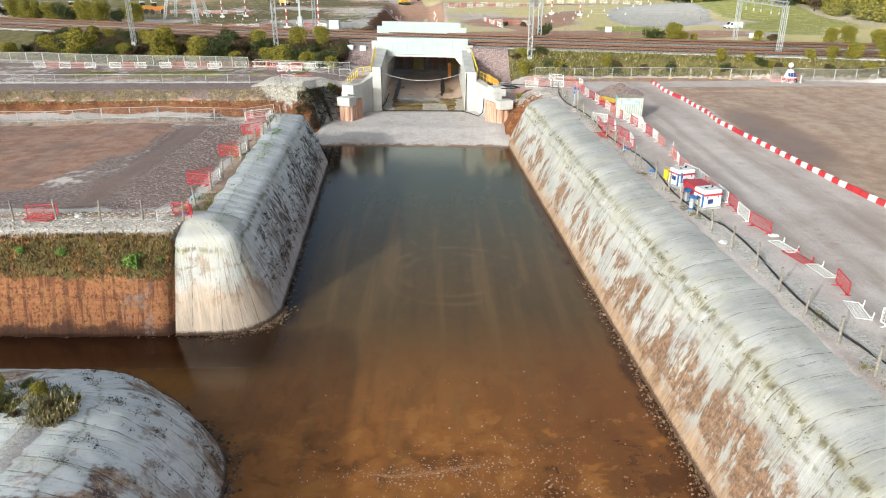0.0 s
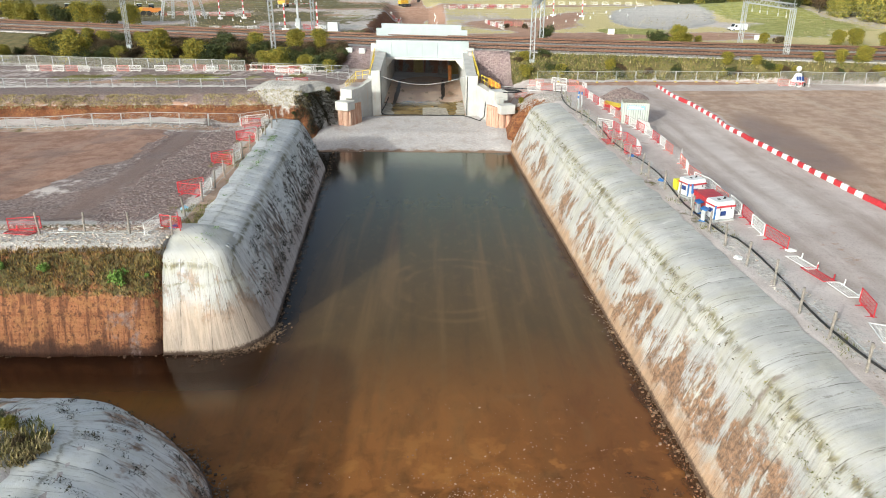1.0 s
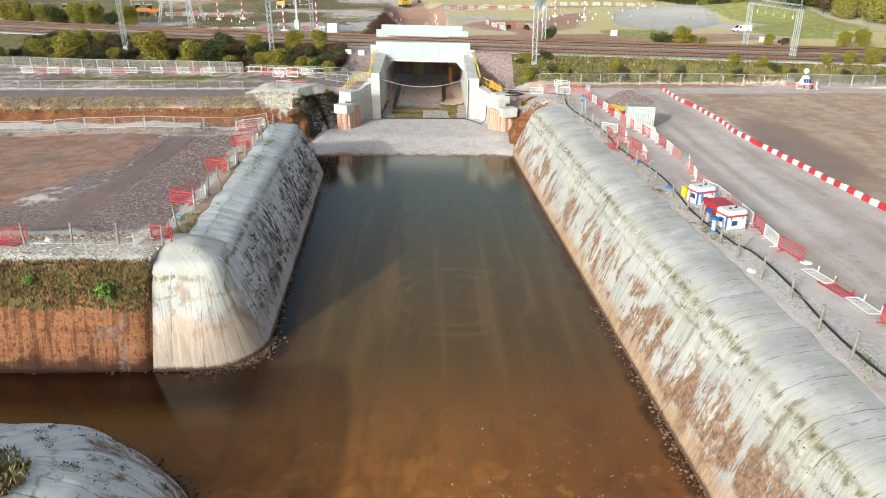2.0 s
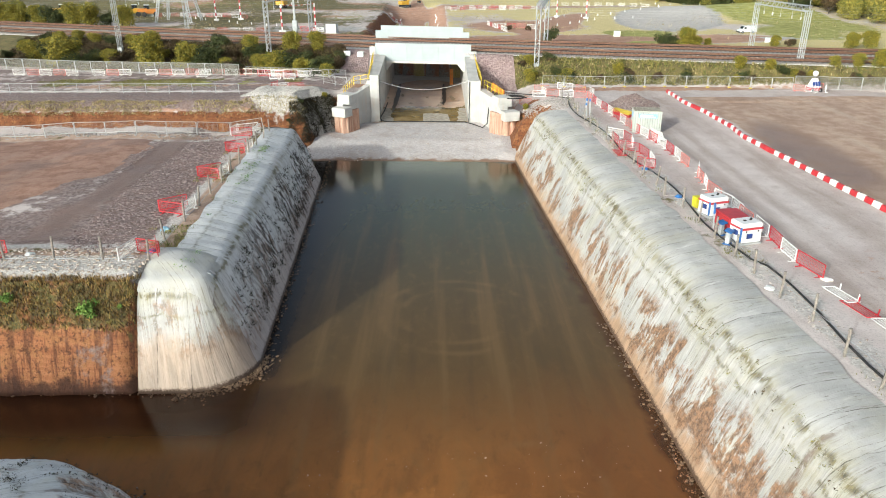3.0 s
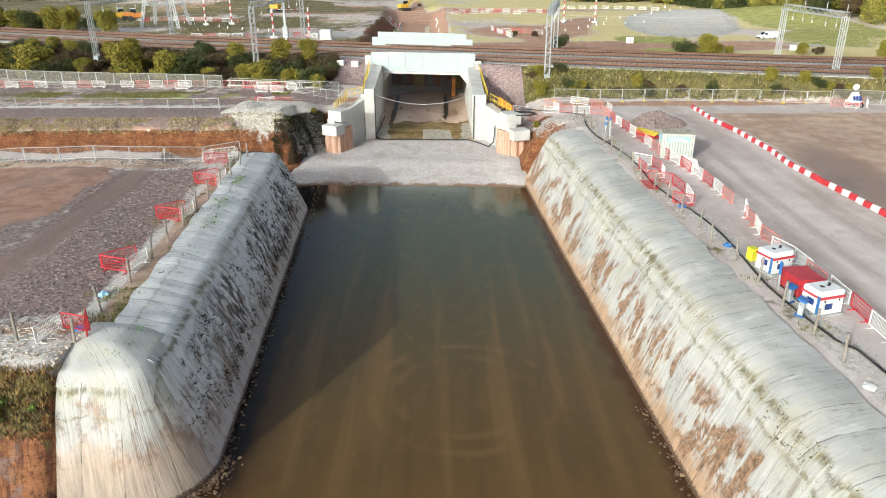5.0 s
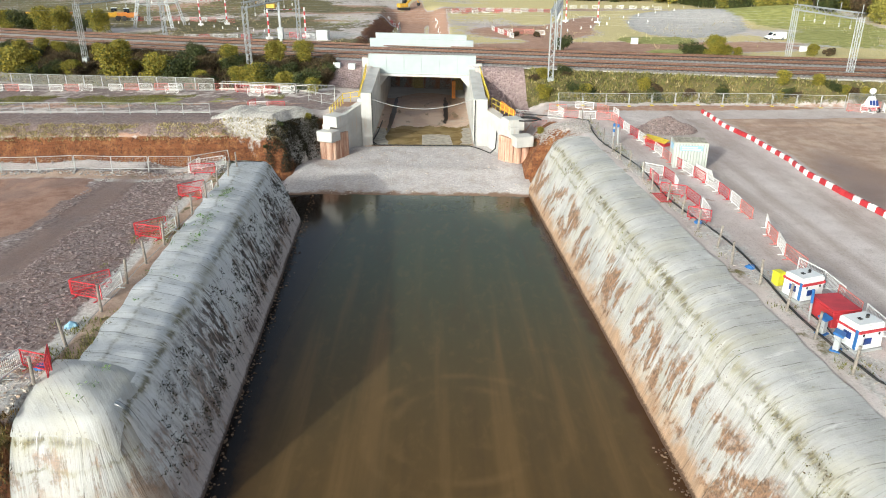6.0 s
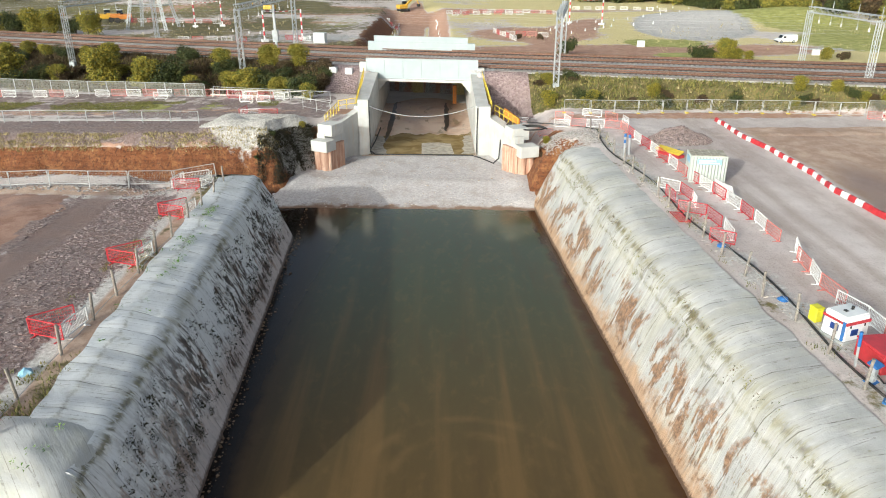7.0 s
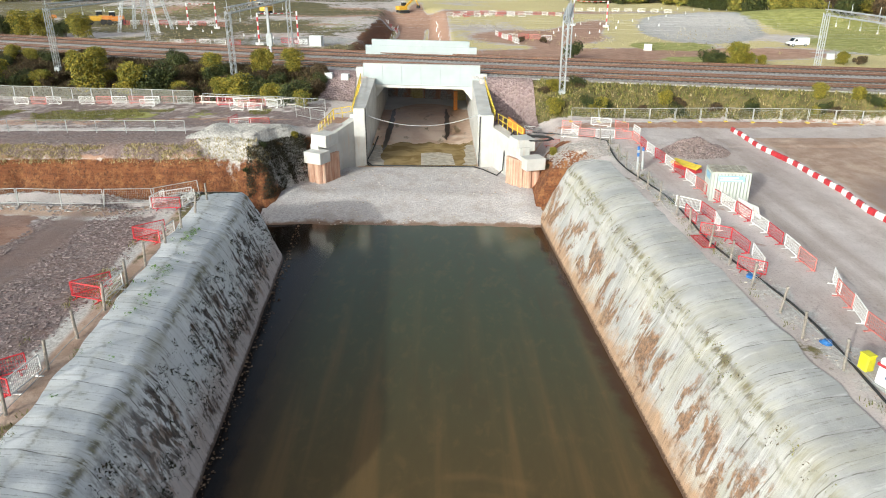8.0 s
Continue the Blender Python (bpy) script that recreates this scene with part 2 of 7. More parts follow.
    c = t.mix(times(dash, moss[0]), c, t.mix(t.span(speck, 0.42, 0.58), (0.022, 0.013, 0.009), (0.085, 0.050, 0.030)))
    # mossy lines along the creases
    for at, wide, amount in creases:
        way = t.span(t.noise(0.5, 6, vec=t.scaled(uv, (1.0, 0.0, 1.0)), rough=0.75), 0.2, 0.8, -at - 0.30, -at + 0.30)
        near = t.calc("ABSOLUTE", add(v, way))
        ln = times(t.span(near, wide, 0.02), t.span(clump, 0.44, 0.54), t.span(t.noise(0.22, 3, vec=uv), 0.36, 0.55, 0.25, 1.0))
        c = t.mix(times(ln, amount), c, t.mix(t.span(fine, 0.38, 0.62), (0.045, 0.035, 0.018), (0.17, 0.14, 0.055)))
        c = t.mix(times(t.span(near, wide * 2.2, 0.05), t.span(runs, 0.40, 0.60), 0.45 * amount), c, (0.34, 0.30, 0.15))
    # dirt in the joints between the strips
    ju = t.n("ShaderNodeUVMap")
    ju.uv_map = "joint"
    js = t.n("ShaderNodeSeparateXYZ")
    t.put(ju.outputs[0], js.inputs[0])
    jn = t.calc("MINIMUM", js.outputs[0], js.outputs[1])
    jl = times(t.span(jn, 0.045, 0.012), t.span(t.noise(0.9, 6, vec=uv, rough=0.75), 0.40, 0.62, 0.04, 0.80))
    c = t.mix(jl, c, (0.075, 0.06, 0.042))
    # damp foot at the waterline
    c = t.mix(t.span(add(v, t.span(fine, 0.2, 0.8, -0.14, 0.14)), 0.36, 0.12, 0, 0.92), c, (0.070, 0.036, 0.020))
    h = add(times(pleat, steep, 0.9), times(speck, 0.35))
    return t.done(c, h, 0.6, 0.09)


def water_mat():
    """Silty still water: clearer over the shallows, thick with silt where it is deep."""
    t = Tree("silty_water", 0.13)
    sep = t.n("ShaderNodeSeparateXYZ")
    t.put(t.pos, sep.inputs[0])
    y = sep.outputs[1]
    px = sep.outputs[0]
    swirl = t.noise(0.13, 6, stretch=(1.6, 0.5, 1.0), dist=1.2, rough=0.6)
    lane = t.noise(0.62, 5, stretch=(1.0, 0.05, 1.0), rough=0.5, dist=0.12)
    silt = t.noise(0.38, 6, stretch=(1.3, 0.6, 1.0), rough=0.62, dist=0.9)
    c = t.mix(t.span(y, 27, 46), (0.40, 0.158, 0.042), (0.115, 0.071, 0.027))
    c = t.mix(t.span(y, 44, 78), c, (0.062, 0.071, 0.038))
    mott = t.noise(0.75, 7, stretch=(1.4, 0.7, 1.0), rough=0.72, dist=0.4)
    c = t.mix(t.span(mott, 0.50, 0.68, 0, 0.25), c, (0.18, 0.110, 0.043))
    c = t.mix(t.span(mott, 0.48, 0.30, 0, 0.28), c, (0.085, 0.055, 0.027))
    c = t.mix(t.span(swirl, 0.50, 0.72, 0, 0.4), c, (0.085, 0.060, 0.028))
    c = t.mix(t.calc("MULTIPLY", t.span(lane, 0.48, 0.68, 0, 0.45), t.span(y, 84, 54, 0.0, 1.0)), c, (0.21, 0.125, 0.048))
    c = t.mix(t.span(lane, 0.42, 0.28, 0, 0.35), c, (0.080, 0.052, 0.025))
    c = t.mix(t.calc("MULTIPLY", t.span(silt, 0.46, 0.70, 0, 0.5), t.span(y, 42, 28)), c, (0.42, 0.17, 0.045))
    c = t.mix(t.calc("MULTIPLY", t.span(silt, 0.50, 0.30, 0, 0.30), t.span(y, 50, 32)), c, (0.15, 0.058, 0.022))
    c = t.mix(t.calc("MULTIPLY", t.span(px, 0.5, 9.0, 0, 0.55), t.span(y, 46, 32)), c, (0.13, 0.052, 0.021))
    drift = t.noise(0.45, 6, stretch=(1.0, 1.2, 1.0), rough=0.58, dist=0.3)
    c = t.mix(t.calc("MULTIPLY", t.span(drift, 0.50, 0.66, 0, 0.6), t.span(y, 34, 28.5)), c, (0.085, 0.034, 0.014))
    c = t.mix(t.calc("MULTIPLY", t.span(drift, 0.46, 0.36, 0, 0.6), t.span(y, 36, 30)), c, (0.50, 0.215, 0.055))
    # dark reflection of the red cut, painted over the side channel
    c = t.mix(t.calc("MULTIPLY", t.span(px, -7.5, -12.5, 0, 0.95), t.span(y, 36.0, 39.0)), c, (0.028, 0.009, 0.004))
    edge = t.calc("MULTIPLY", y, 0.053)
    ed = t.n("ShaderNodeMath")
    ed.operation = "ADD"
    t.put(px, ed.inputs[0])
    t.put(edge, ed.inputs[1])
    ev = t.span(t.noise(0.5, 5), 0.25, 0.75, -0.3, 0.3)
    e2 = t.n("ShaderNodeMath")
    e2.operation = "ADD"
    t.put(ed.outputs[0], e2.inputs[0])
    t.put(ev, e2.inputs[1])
    # darker brown strip along the right toe
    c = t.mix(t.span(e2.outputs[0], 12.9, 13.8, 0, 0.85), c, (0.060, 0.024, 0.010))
    # shade and reflection of the left bank, painted near-black along its toe
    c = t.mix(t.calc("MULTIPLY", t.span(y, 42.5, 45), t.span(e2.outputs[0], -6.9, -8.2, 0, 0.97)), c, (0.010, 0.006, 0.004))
    # wheel rings turned in the silt
    for cx, cy, rad in ((1.2, 51.4, 4.0), (1.2, 51.4, 5.4), (4.5, 33.5, 3.4)):
        dx, dy = t.n("ShaderNodeMath"), t.n("ShaderNodeMath")
        for nd, so, o in ((dx, px, cx), (dy, y, cy)):
            nd.operation = "SUBTRACT"
            t.put(so, nd.inputs[0])
            nd.inputs[1].default_value = o
        d = t.n("ShaderNodeMath")
        d.operation = "SQRT"
        t.put(t.n("ShaderNodeMath").outputs[0], d.inputs[0])
        sm = d.inputs[0].links[0].from_node
        sm.operation = "ADD"
        t.put(t.calc("MULTIPLY", dx.outputs[0], dx.outputs[0]), sm.inputs[0])
        t.put(t.calc("MULTIPLY", dy.outputs[0], dy.outputs[0]), sm.inputs[1])
        off = t.n("ShaderNodeMath")
        off.operation = "SUBTRACT"
        t.put(d.outputs[0], off.inputs[0])
        off.inputs[1].default_value = rad
        ring = t.calc("MULTIPLY", t.span(t.calc("ABSOLUTE", off.outputs[0]), 0.5, 0.0), t.span(t.noise(0.3, 5), 0.38, 0.62, 0, 0.24))
        c = t.mix(ring, c, (0.25, 0.15, 0.06))
    t.b.inputs["IOR"].default_value = 1.30
    t.put(t.calc("SUBTRACT", 1.0, t.span(y, 24, 50, 0.22, 0.02)), t.b.inputs["Alpha"])
    rip = t.noise(1.6, 4, stretch=(1.0, 1.6, 1.0))
    return t.done(c, rip, 0.06, 0.03)


def leaf_mat(name, a, b, c3):
    t = Tree(name, 0.75)
    r = t.geo.outputs["Random Per Island"]
    c = t.mix(t.span(r, 0.1, 0.9), a, b)
    c = t.mix(t.span(t.noise(0.9, 3), 0.5, 0.75, 0, 0.8), c, c3)
    t.b.inputs["Subsurface Weight"].default_value = 0.0
    return t.done(c)


def mesh_mat(name, colour, pitch, thick, rough=0.5):
    """Welded wire mesh: wires with air between them."""
    t = Tree(name, rough, 0.3)
    uv = t.n("ShaderNodeUVMap").outputs[0]
    sep = t.n("ShaderNodeSeparateXYZ")
    t.put(uv, sep.inputs[0])
    out = []
    for k in (0, 1):
        f = t.calc("FRACT", t.calc("DIVIDE", sep.outputs[k], pitch[k]))
        out.append(t.calc("LESS_THAN", f, thick / pitch[k]))
    t.put(t.calc("MAXIMUM", *out), t.b.inputs["Alpha"])
    return t.done(colour)


GROUND = ground_mat()
# one concrete: base lightened for the shaded left bank, darkened for sunlit right and nose
CONC_LEFT = concrete_mat("bank_concrete_mossy_shaded", (2.2, 0.60, (0.50, 0.38, 0.33)), (0.6, 0.6, 4.4, 0.55), (0.95, 0.9, 5.6, 0.475, 0.625), ((6.1, 0.30, 0.8), (8.2, 0.12, 0.4)), 0.12, (6.3, 0.05), low=(0.74, 0.736, 0.725), high=(0.86, 0.858, 0.85))
CONC_RIGHT = concrete_mat("bank_concrete_sunlit", (1.1, 0.92, (0.51, 0.325, 0.195)), (0.95, 0.9, 3.9, 0.475), (0.75, 3.6, 6.0, 0.60, 0.68), ((5.9, 0.38, 0.85), (4.9, 0.20, 0.6)), 0.24, (7.9, 0.22), low=(0.40, 0.396, 0.383), high=(0.54, 0.536, 0.52))
CONC_MOUND = concrete_mat("bank_concrete_stained", (0.5, 0.6, (0.36, 0.25, 0.20)), (0.6, 0.6, 5.2, 0.56), (0.95, 0.2, 5.0, 0.57, 0.63), ((7.4, 0.10, 0.5),), 0.25, (12.0, 0.3), patch=0.95, folds=0.4, low=(0.80, 0.795, 0.775), high=(0.89, 0.885, 0.865))
CONC_NOSE = concrete_mat("bank_concrete_nose_sunlit", (3.0, 0.75, (0.56, 0.41, 0.30)), (0.6, 2.4, 5.4, 0.54), (0.8, 3.2, 6.4, 0.62, 0.66), ((5.7, 0.30, 0.9), (4.5, 0.10, 0.6)), 0.25, (11.0, 0.0), low=(0.46, 0.453, 0.435), high=(0.57, 0.565, 0.545))
WATER = water_mat()


def wall_concrete():
    t = Tree("cast_concrete", 0.85)
    run = t.noise(1.2, 5, stretch=(2.0, 2.0, 0.25), rough=0.65)
    c = t.mix(t.span(t.noise(0.5, 4), 0.35, 0.65), (0.46, 0.45, 0.425), (0.57, 0.56, 0.535))
    c = t.mix(t.span(run, 0.54, 0.74, 0, 0.6), c, (0.52, 0.40, 0.29))
    return t.done(c, t.noise(6, 4), 0.2, 0.02)


def stained_pile():
    t = Tree("rust_stained_concrete", 0.9)
    run = t.noise(1.6, 5, stretch=(2.2, 2.2, 0.2), rough=0.65)
    c = t.mix(t.span(run, 0.35, 0.65), (0.42, 0.22, 0.15), (0.58, 0.40, 0.30))
    c = t.mix(t.span(t.noise(0.8, 5), 0.55, 0.75, 0, 0.6), c, (0.30, 0.13, 0.08))
    return t.done(c, run, 0.5, 0.05)


WALL = wall_concrete()
PILE = stained_pile()
STEEL_WHITE = plain("white_painted_steel", (0.375, 0.42, 0.43), 0.4, 0, 0.06, 0.8, (0.6, 0.6, 0.58), 0.3)
YELLOW = plain("yellow_paint", (0.68, 0.50, 0.05), 0.5)
ORANGE_NET = plain("orange_plastic", (0.75, 0.28, 0.05), 0.6)
WHITE_PL = plain("white_plastic", (0.78, 0.77, 0.75), 0.5, 0, 0.08, 2.0)
RED_PL = plain("red_plastic", (0.52, 0.035, 0.045), 0.45, 0, 0.2, 2.0, dirty=0.12)
PINK_PL = plain("sun_bleached_red_plastic", (0.60, 0.20, 0.17), 0.55, 0, 0.2, 2.0)
BLACK = plain("black_rubber", (0.025, 0.024, 0.023), 0.7, 0, 0.2, 2.0, (0.14, 0.11, 0.09), 0.5)
GALV = plain("galvanised_steel", (0.45, 0.47, 0.48), 0.5, 0.2, 0.15, 2.0, (0.3, 0.28, 0.26), 0.3)
FENCE_STEEL = plain("dull_fence_steel", (0.47, 0.475, 0.47), 0.55, 0.2, 0.2, 2.0, (0.25, 0.22, 0.19), 0.4)
TIMBER = plain("weathered_timber", (0.30, 0.265, 0.23), 0.9, 0, 0.35, 6.0)
PALE_TIMBER = plain("pale_timber", (0.60, 0.56, 0.49), 0.85, 0, 0.25, 3.0)
BLUE_PL = plain("blue_plastic", (0.03, 0.15, 0.42), 0.5)
NAVY = plain("dark_blue_panel", (0.015, 0.05, 0.22), 0.45)
GEN_WHITE = plain("white_enamel", (0.76, 0.77, 0.77), 0.4, 0, 0.06, 1.5)
CREAM = plain("cream_painted_steel", (0.43, 0.455, 0.42), 0.55, 0, 0.1, 1.0, (0.42, 0.33, 0.2), 0.35)
ROOF_RUST = plain("weathered_roof_steel", (0.48, 0.44, 0.35), 0.8, 0, 0.35, 2.0, (0.20, 0.13, 0.08), 0.8)
SIGN_BLUE = plain("faded_blue_sign", (0.28, 0.50, 0.66), 0.5)
RAIL = plain("rusty_rail", (0.17, 0.088, 0.055), 0.6, 0.4, 0.3, 4.0, (0.3, 0.16, 0.1), 0.5)
SLEEPER = plain("grey_sleeper", (0.235, 0.205, 0.19), 0.95, 0, 0.25, 2.0, (0.22, 0.15, 0.11), 0.5)
RUSTED = plain("rust_dusted_ballast", (0.185, 0.145, 0.125), 0.95, 0, 0.3, 2.0, (0.17, 0.10, 0.07), 0.5)
TYRE = BLACK
GLASS_DARK = plain("dark_glass", (0.02, 0.025, 0.03), 0.08, 0, 0.1, 2, (0.1, 0.1, 0.1), 0.1)
PLANT_YEL = plain("machine_yellow", (0.62, 0.36, 0.03), 0.5)
PLANT_ORG = plain("machine_orange", (0.60, 0.22, 0.04), 0.5)


def stone_mat(name, a, b, c3):
    t = Tree(name, 0.9)
    c = t.mix(t.geo.outputs["Random Per Island"], a, b)
    c = t.mix(t.span(t.noise(3.0, 4), 0.5, 0.7, 0, 0.6), c, c3)
    return t.done(c, t.noise(12, 3), 0.3, 0.02)


BALLAST = stone_mat("grey_ballast", (0.24, 0.22, 0.21), (0.44, 0.41, 0.39), (0.30, 0.22, 0.18))
PURPLE = stone_mat("purple_crushed_stone", (0.15, 0.108, 0.102), (0.36, 0.29, 0.275), (0.25, 0.16, 0.14))
PALE_STONE = stone_mat("pale_rubble", (0.34, 0.28, 0.22), (0.66, 0.60, 0.54), (0.40, 0.24, 0.15))
SHORE = stone_mat("wet_brown_stones", (0.07, 0.038, 0.02), (0.30, 0.20, 0.125), (0.10, 0.055, 0.03))


def silt_mat():
    t = Tree("rusty_silt", 0.8)
    c = t.mix(t.span(t.noise(4.0, 6, rough=0.75), 0.4, 0.62), (0.27, 0.105, 0.035), (0.40, 0.19, 0.08))
    return t.done(c, t.noise(9, 5), 0.6, 0.04)


SILT = silt_mat()


def slope_stone():
    t = Tree("stone_pitching", 0.95)
    cell = t.voro(3.2, out="Color")
    s = t.n("ShaderNodeSeparateColor")
    t.put(cell, s.inputs[0])
    c = t.mix(s.outputs[0], (0.20, 0.135, 0.13), (0.36, 0.27, 0.26))
    c = t.mix(t.span(t.noise(0.4, 4), 0.4, 0.7, 0, 0.5), c, (0.27, 0.20, 0.18))
    return t.done(c, t.voro(3.2), 0.8, 0.15)


def apron_mat():
    t = Tree("gravel_apron", 0.93)
    cell = t.voro(7.0, out="Color")
    s = t.n("ShaderNodeSeparateColor")
    t.put(cell, s.inputs[0])
    c = t.mix(s.outputs[0], (0.42, 0.385, 0.375), (0.58, 0.54, 0.525))
    c = t.mix(t.span(t.noise(0.5, 5, rough=0.65), 0.45, 0.7, 0, 0.6), c, (0.36, 0.29, 0.25))
    sep = t.n("ShaderNodeSeparateXYZ")
    t.put(t.pos, sep.inputs[0])
    z = t.calc("ADD", sep.outputs[2], t.span(t.noise(0.9, 5), 0.3, 0.7, 0.0, 0.16))
    c = t.mix(t.span(z, 0.33, 0.14, 0, 0.9), c, (0.20, 0.11, 0.06))
    return t.done(c, t.voro(7.0), 0.6, 0.06)


def mud_floor():
    t = Tree("muddy_slab", 0.6)
    n = t.noise(0.22, 5, dist=0.8)
    c = t.mix(t.span(n, 0.42, 0.55), (0.52, 0.34, 0.24), (0.68, 0.53, 0.43))
    c = t.mix(t.span(t.noise(0.9, 6, rough=0.7), 0.5, 0.68, 0, 0.75), c, (0.62, 0.53, 0.45))
    c = t.mix(t.span(t.noise(0.5, 4, stretch=(1.5, 0.4, 1)), 0.58, 0.68, 0, 0.7), c, (0.16, 0.11, 0.04))
    return t.done(c, n, 0.2, 0.05, t.span(n, 0.4, 0.6, 0.28, 0.75))



def puddle_mat():
    t = Tree("muddy_puddle", 0.08)
    n = t.noise(0.5, 5, dist=0.6)
    c = t.mix(t.span(n, 0.38, 0.62), (0.24, 0.16, 0.06), (0.40, 0.29, 0.14))
    return t.done(c, t.noise(1.5, 3), 0.04, 0.02)


PUDDLE = puddle_mat()
WET_MUD = plain("wet_dark_mud", (0.07, 0.045, 0.03), 0.35, 0, 0.4, 1.5, (0.16, 0.09, 0.05), 0.5)
# near-white base of PALE_POOL stands in for sky light on the wet slab
PALE_POOL = plain("sky_bright_pool", (0.74, 0.72, 0.69), 0.35, 0, 0.15, 0.4, (0.42, 0.33, 0.26), 0.4)
WASHED = plain("washed_concrete", (0.50, 0.44, 0.36), 0.75, 0, 0.4, 1.6, (0.30, 0.20, 0.11), 0.7)
CHALK = stone_mat("pale_chalk", (0.36, 0.345, 0.32), (0.50, 0.48, 0.455), (0.32, 0.29, 0.23))
SHOAL = stone_mat("rusty_shoal_stones", (0.20, 0.085, 0.04), (0.52, 0.33, 0.21), (0.16, 0.07, 0.03))
APRON = apron_mat()
MUD_FLOOR = mud_floor()
PITCHING = slope_stone()
LEAF_GREEN = leaf_mat("green_leaves", (0.018, 0.027, 0.006), (0.066, 0.082, 0.015), (0.13, 0.11, 0.018))
LEAF_GOLD = leaf_mat("autumn_gold_leaves", (0.10, 0.105, 0.014), (0.36, 0.285, 0.026), (0.10, 0.13, 0.02))
LEAF_WOOD = leaf_mat("wood_edge_leaves", (0.13, 0.14, 0.025), (0.40, 0.33, 0.055), (0.15, 0.17, 0.03))
LEAF_BROWN = leaf_mat("autumn_brown_scrub", (0.040, 0.026, 0.012), (0.125, 0.078, 0.031), (0.05, 0.05, 0.014))
LEAF_DARK = leaf_mat("dark_moss_weeds", (0.022, 0.018, 0.010), (0.060, 0.050, 0.022), (0.035, 0.045, 0.012))
LEAF_LIME = leaf_mat("lime_green_leaves", (0.10, 0.20, 0.03), (0.22, 0.34, 0.06), (0.08, 0.15, 0.02))
STRAW = leaf_mat("straw_grass", (0.26, 0.20, 0.085), (0.46, 0.38, 0.19), (0.16, 0.15, 0.05))
GRASS = leaf_mat("rough_grass", (0.11, 0.115, 0.027), (0.26, 0.225, 0.06), (0.08, 0.11, 0.022))
RUST_GRASS = leaf_mat("rusty_dying_grass", (0.16, 0.10, 0.026), (0.34, 0.215, 0.055), (0.13, 0.14, 0.028))
BARK = plain("bark", (0.10, 0.075, 0.055), 0.95, 0, 0.3, 5.0)

# ---- building helpers ----
def part(name, bm, material, parent=None, label="", smooth=False):
    me = bpy.data.meshes.new(name)
    bm.normal_update()
    bm.to_mesh(me)
    bm.free()
    me.materials.append(material)
    if smooth:
        me.shade_smooth()
    ob = new(name, me)
    if parent:
        ob.parent = parent
    if label:
        ob["label"] = label
    return ob


def raw(name, verts, faces, material, parent=None, label="", smooth=False):
    me = bpy.data.meshes.new(name)
    me.from_pydata([tuple(map(float, v)) for v in verts], [], faces)
    me.materials.append(material)
    if smooth:
        me.shade_smooth()
    ob = new(name, me)
    if parent:
        ob.parent = parent
    if label:
        ob["label"] = label
    return ob


def thing(name, m, label, category, group="", kind=""):
    ob = new(name)
    ob.empty_display_size = 0.2
    ob.matrix_basis = m
    return tagged(ob, label, category, group, kind)


def box(bm, a, b, bevel=0.0, m=None):
    """A box from corner a to corner b, its edges rounded."""
    c = [(a[i] + b[i]) / 2 for i in range(3)]
    s = [abs(b[i] - a[i]) for i in range(3)]
    r = bmesh.ops.create_cube(bm, size=1.0, matrix=(m or Matrix()) @ Matrix.Translation(c) @ Matrix.Diagonal((*s, 1)))
    if bevel:
        es = list({e for v in r["verts"] for e in v.link_edges})
        bmesh.ops.bevel(bm, geom=es, offset=bevel, segments=1, affect="EDGES")
    return bm


def bar(bm, a, b, r, n=6, r2=None):
    """A round bar from a to b."""
    a, b = Vector(a), Vector(b)
    d = b - a
    q = d.to_track_quat("Z", "Y").to_matrix().to_4x4()
    bmesh.ops.create_cone(bm, cap_ends=True, segments=n, radius1=r, radius2=r if r2 is None else r2, depth=d.length,
                          matrix=Matrix.Translation((a + b) / 2) @ q)
    return bm


def B():
    return bmesh.new()


def tube(name, pts, r, material, parent=None, label=""):
    cu = bpy.data.curves.new(name, "CURVE")
    cu.dimensions, cu.bevel_depth, cu.bevel_resolution = "3D", r, 2
    sp = cu.splines.new("POLY")
    sp.points.add(len(pts) - 1)
    for p, c in zip(sp.points, pts):
        p.co = (*c, 1)
    cu.materials.append(material)
    ob = new(name, cu)
    if parent:
        ob.parent = parent
    if label:
        ob["label"] = label
    return ob


def soft(a, b, x):
    t = np.clip((x - a) / (b - a), 0, 1)
    return t * t * (3 - 2 * t)


def fbm(x, y, scale, seed=0.0, octaves=4):
    """Smooth value noise for whole arrays, about -1 to 1."""
    x, y = np.asarray(x, float) / scale + seed * 17.3, np.asarray(y, float) / scale + seed * 9.1
    tot, amp = np.zeros(np.broadcast(x, y).shape), 1.0
    for _ in range(octaves):
        xi, yi = np.floor(x), np.floor(y)
        fx, fy = x - xi, y - yi
        fx, fy = fx * fx * (3 - 2 * fx), fy * fy * (3 - 2 * fy)

        def h(a, b):
            s = np.sin(a * 127.1 + b * 311.7) * 43758.5453
            return (s - np.floor(s)) * 2 - 1
        tot += amp * ((h(xi, yi) * (1 - fx) + h(xi + 1, yi) * fx) * (1 - fy) + (h(xi, yi + 1) * (1 - fx) + h(xi + 1, yi + 1) * fx) * fy)
        x, y, amp = x * 2.03 + 5.1, y * 2.03 + 3.7, amp * 0.5
    return tot / 1.6


# ---- the plan ----
HALF = 11.4            # half the basin's width at the waterline
TOE_N, TOE_S = 41.7, 33.6    # side channel between these
TR_S, TR_N = 86.2, 95.0      # cross trench on the left
LAND_L, LAND_R = 6.45, 6.12


def xc(y):
    """The basin's middle line."""
    return 0.3 - 0.053 * (np.minimum(y, 95.0) - 45)


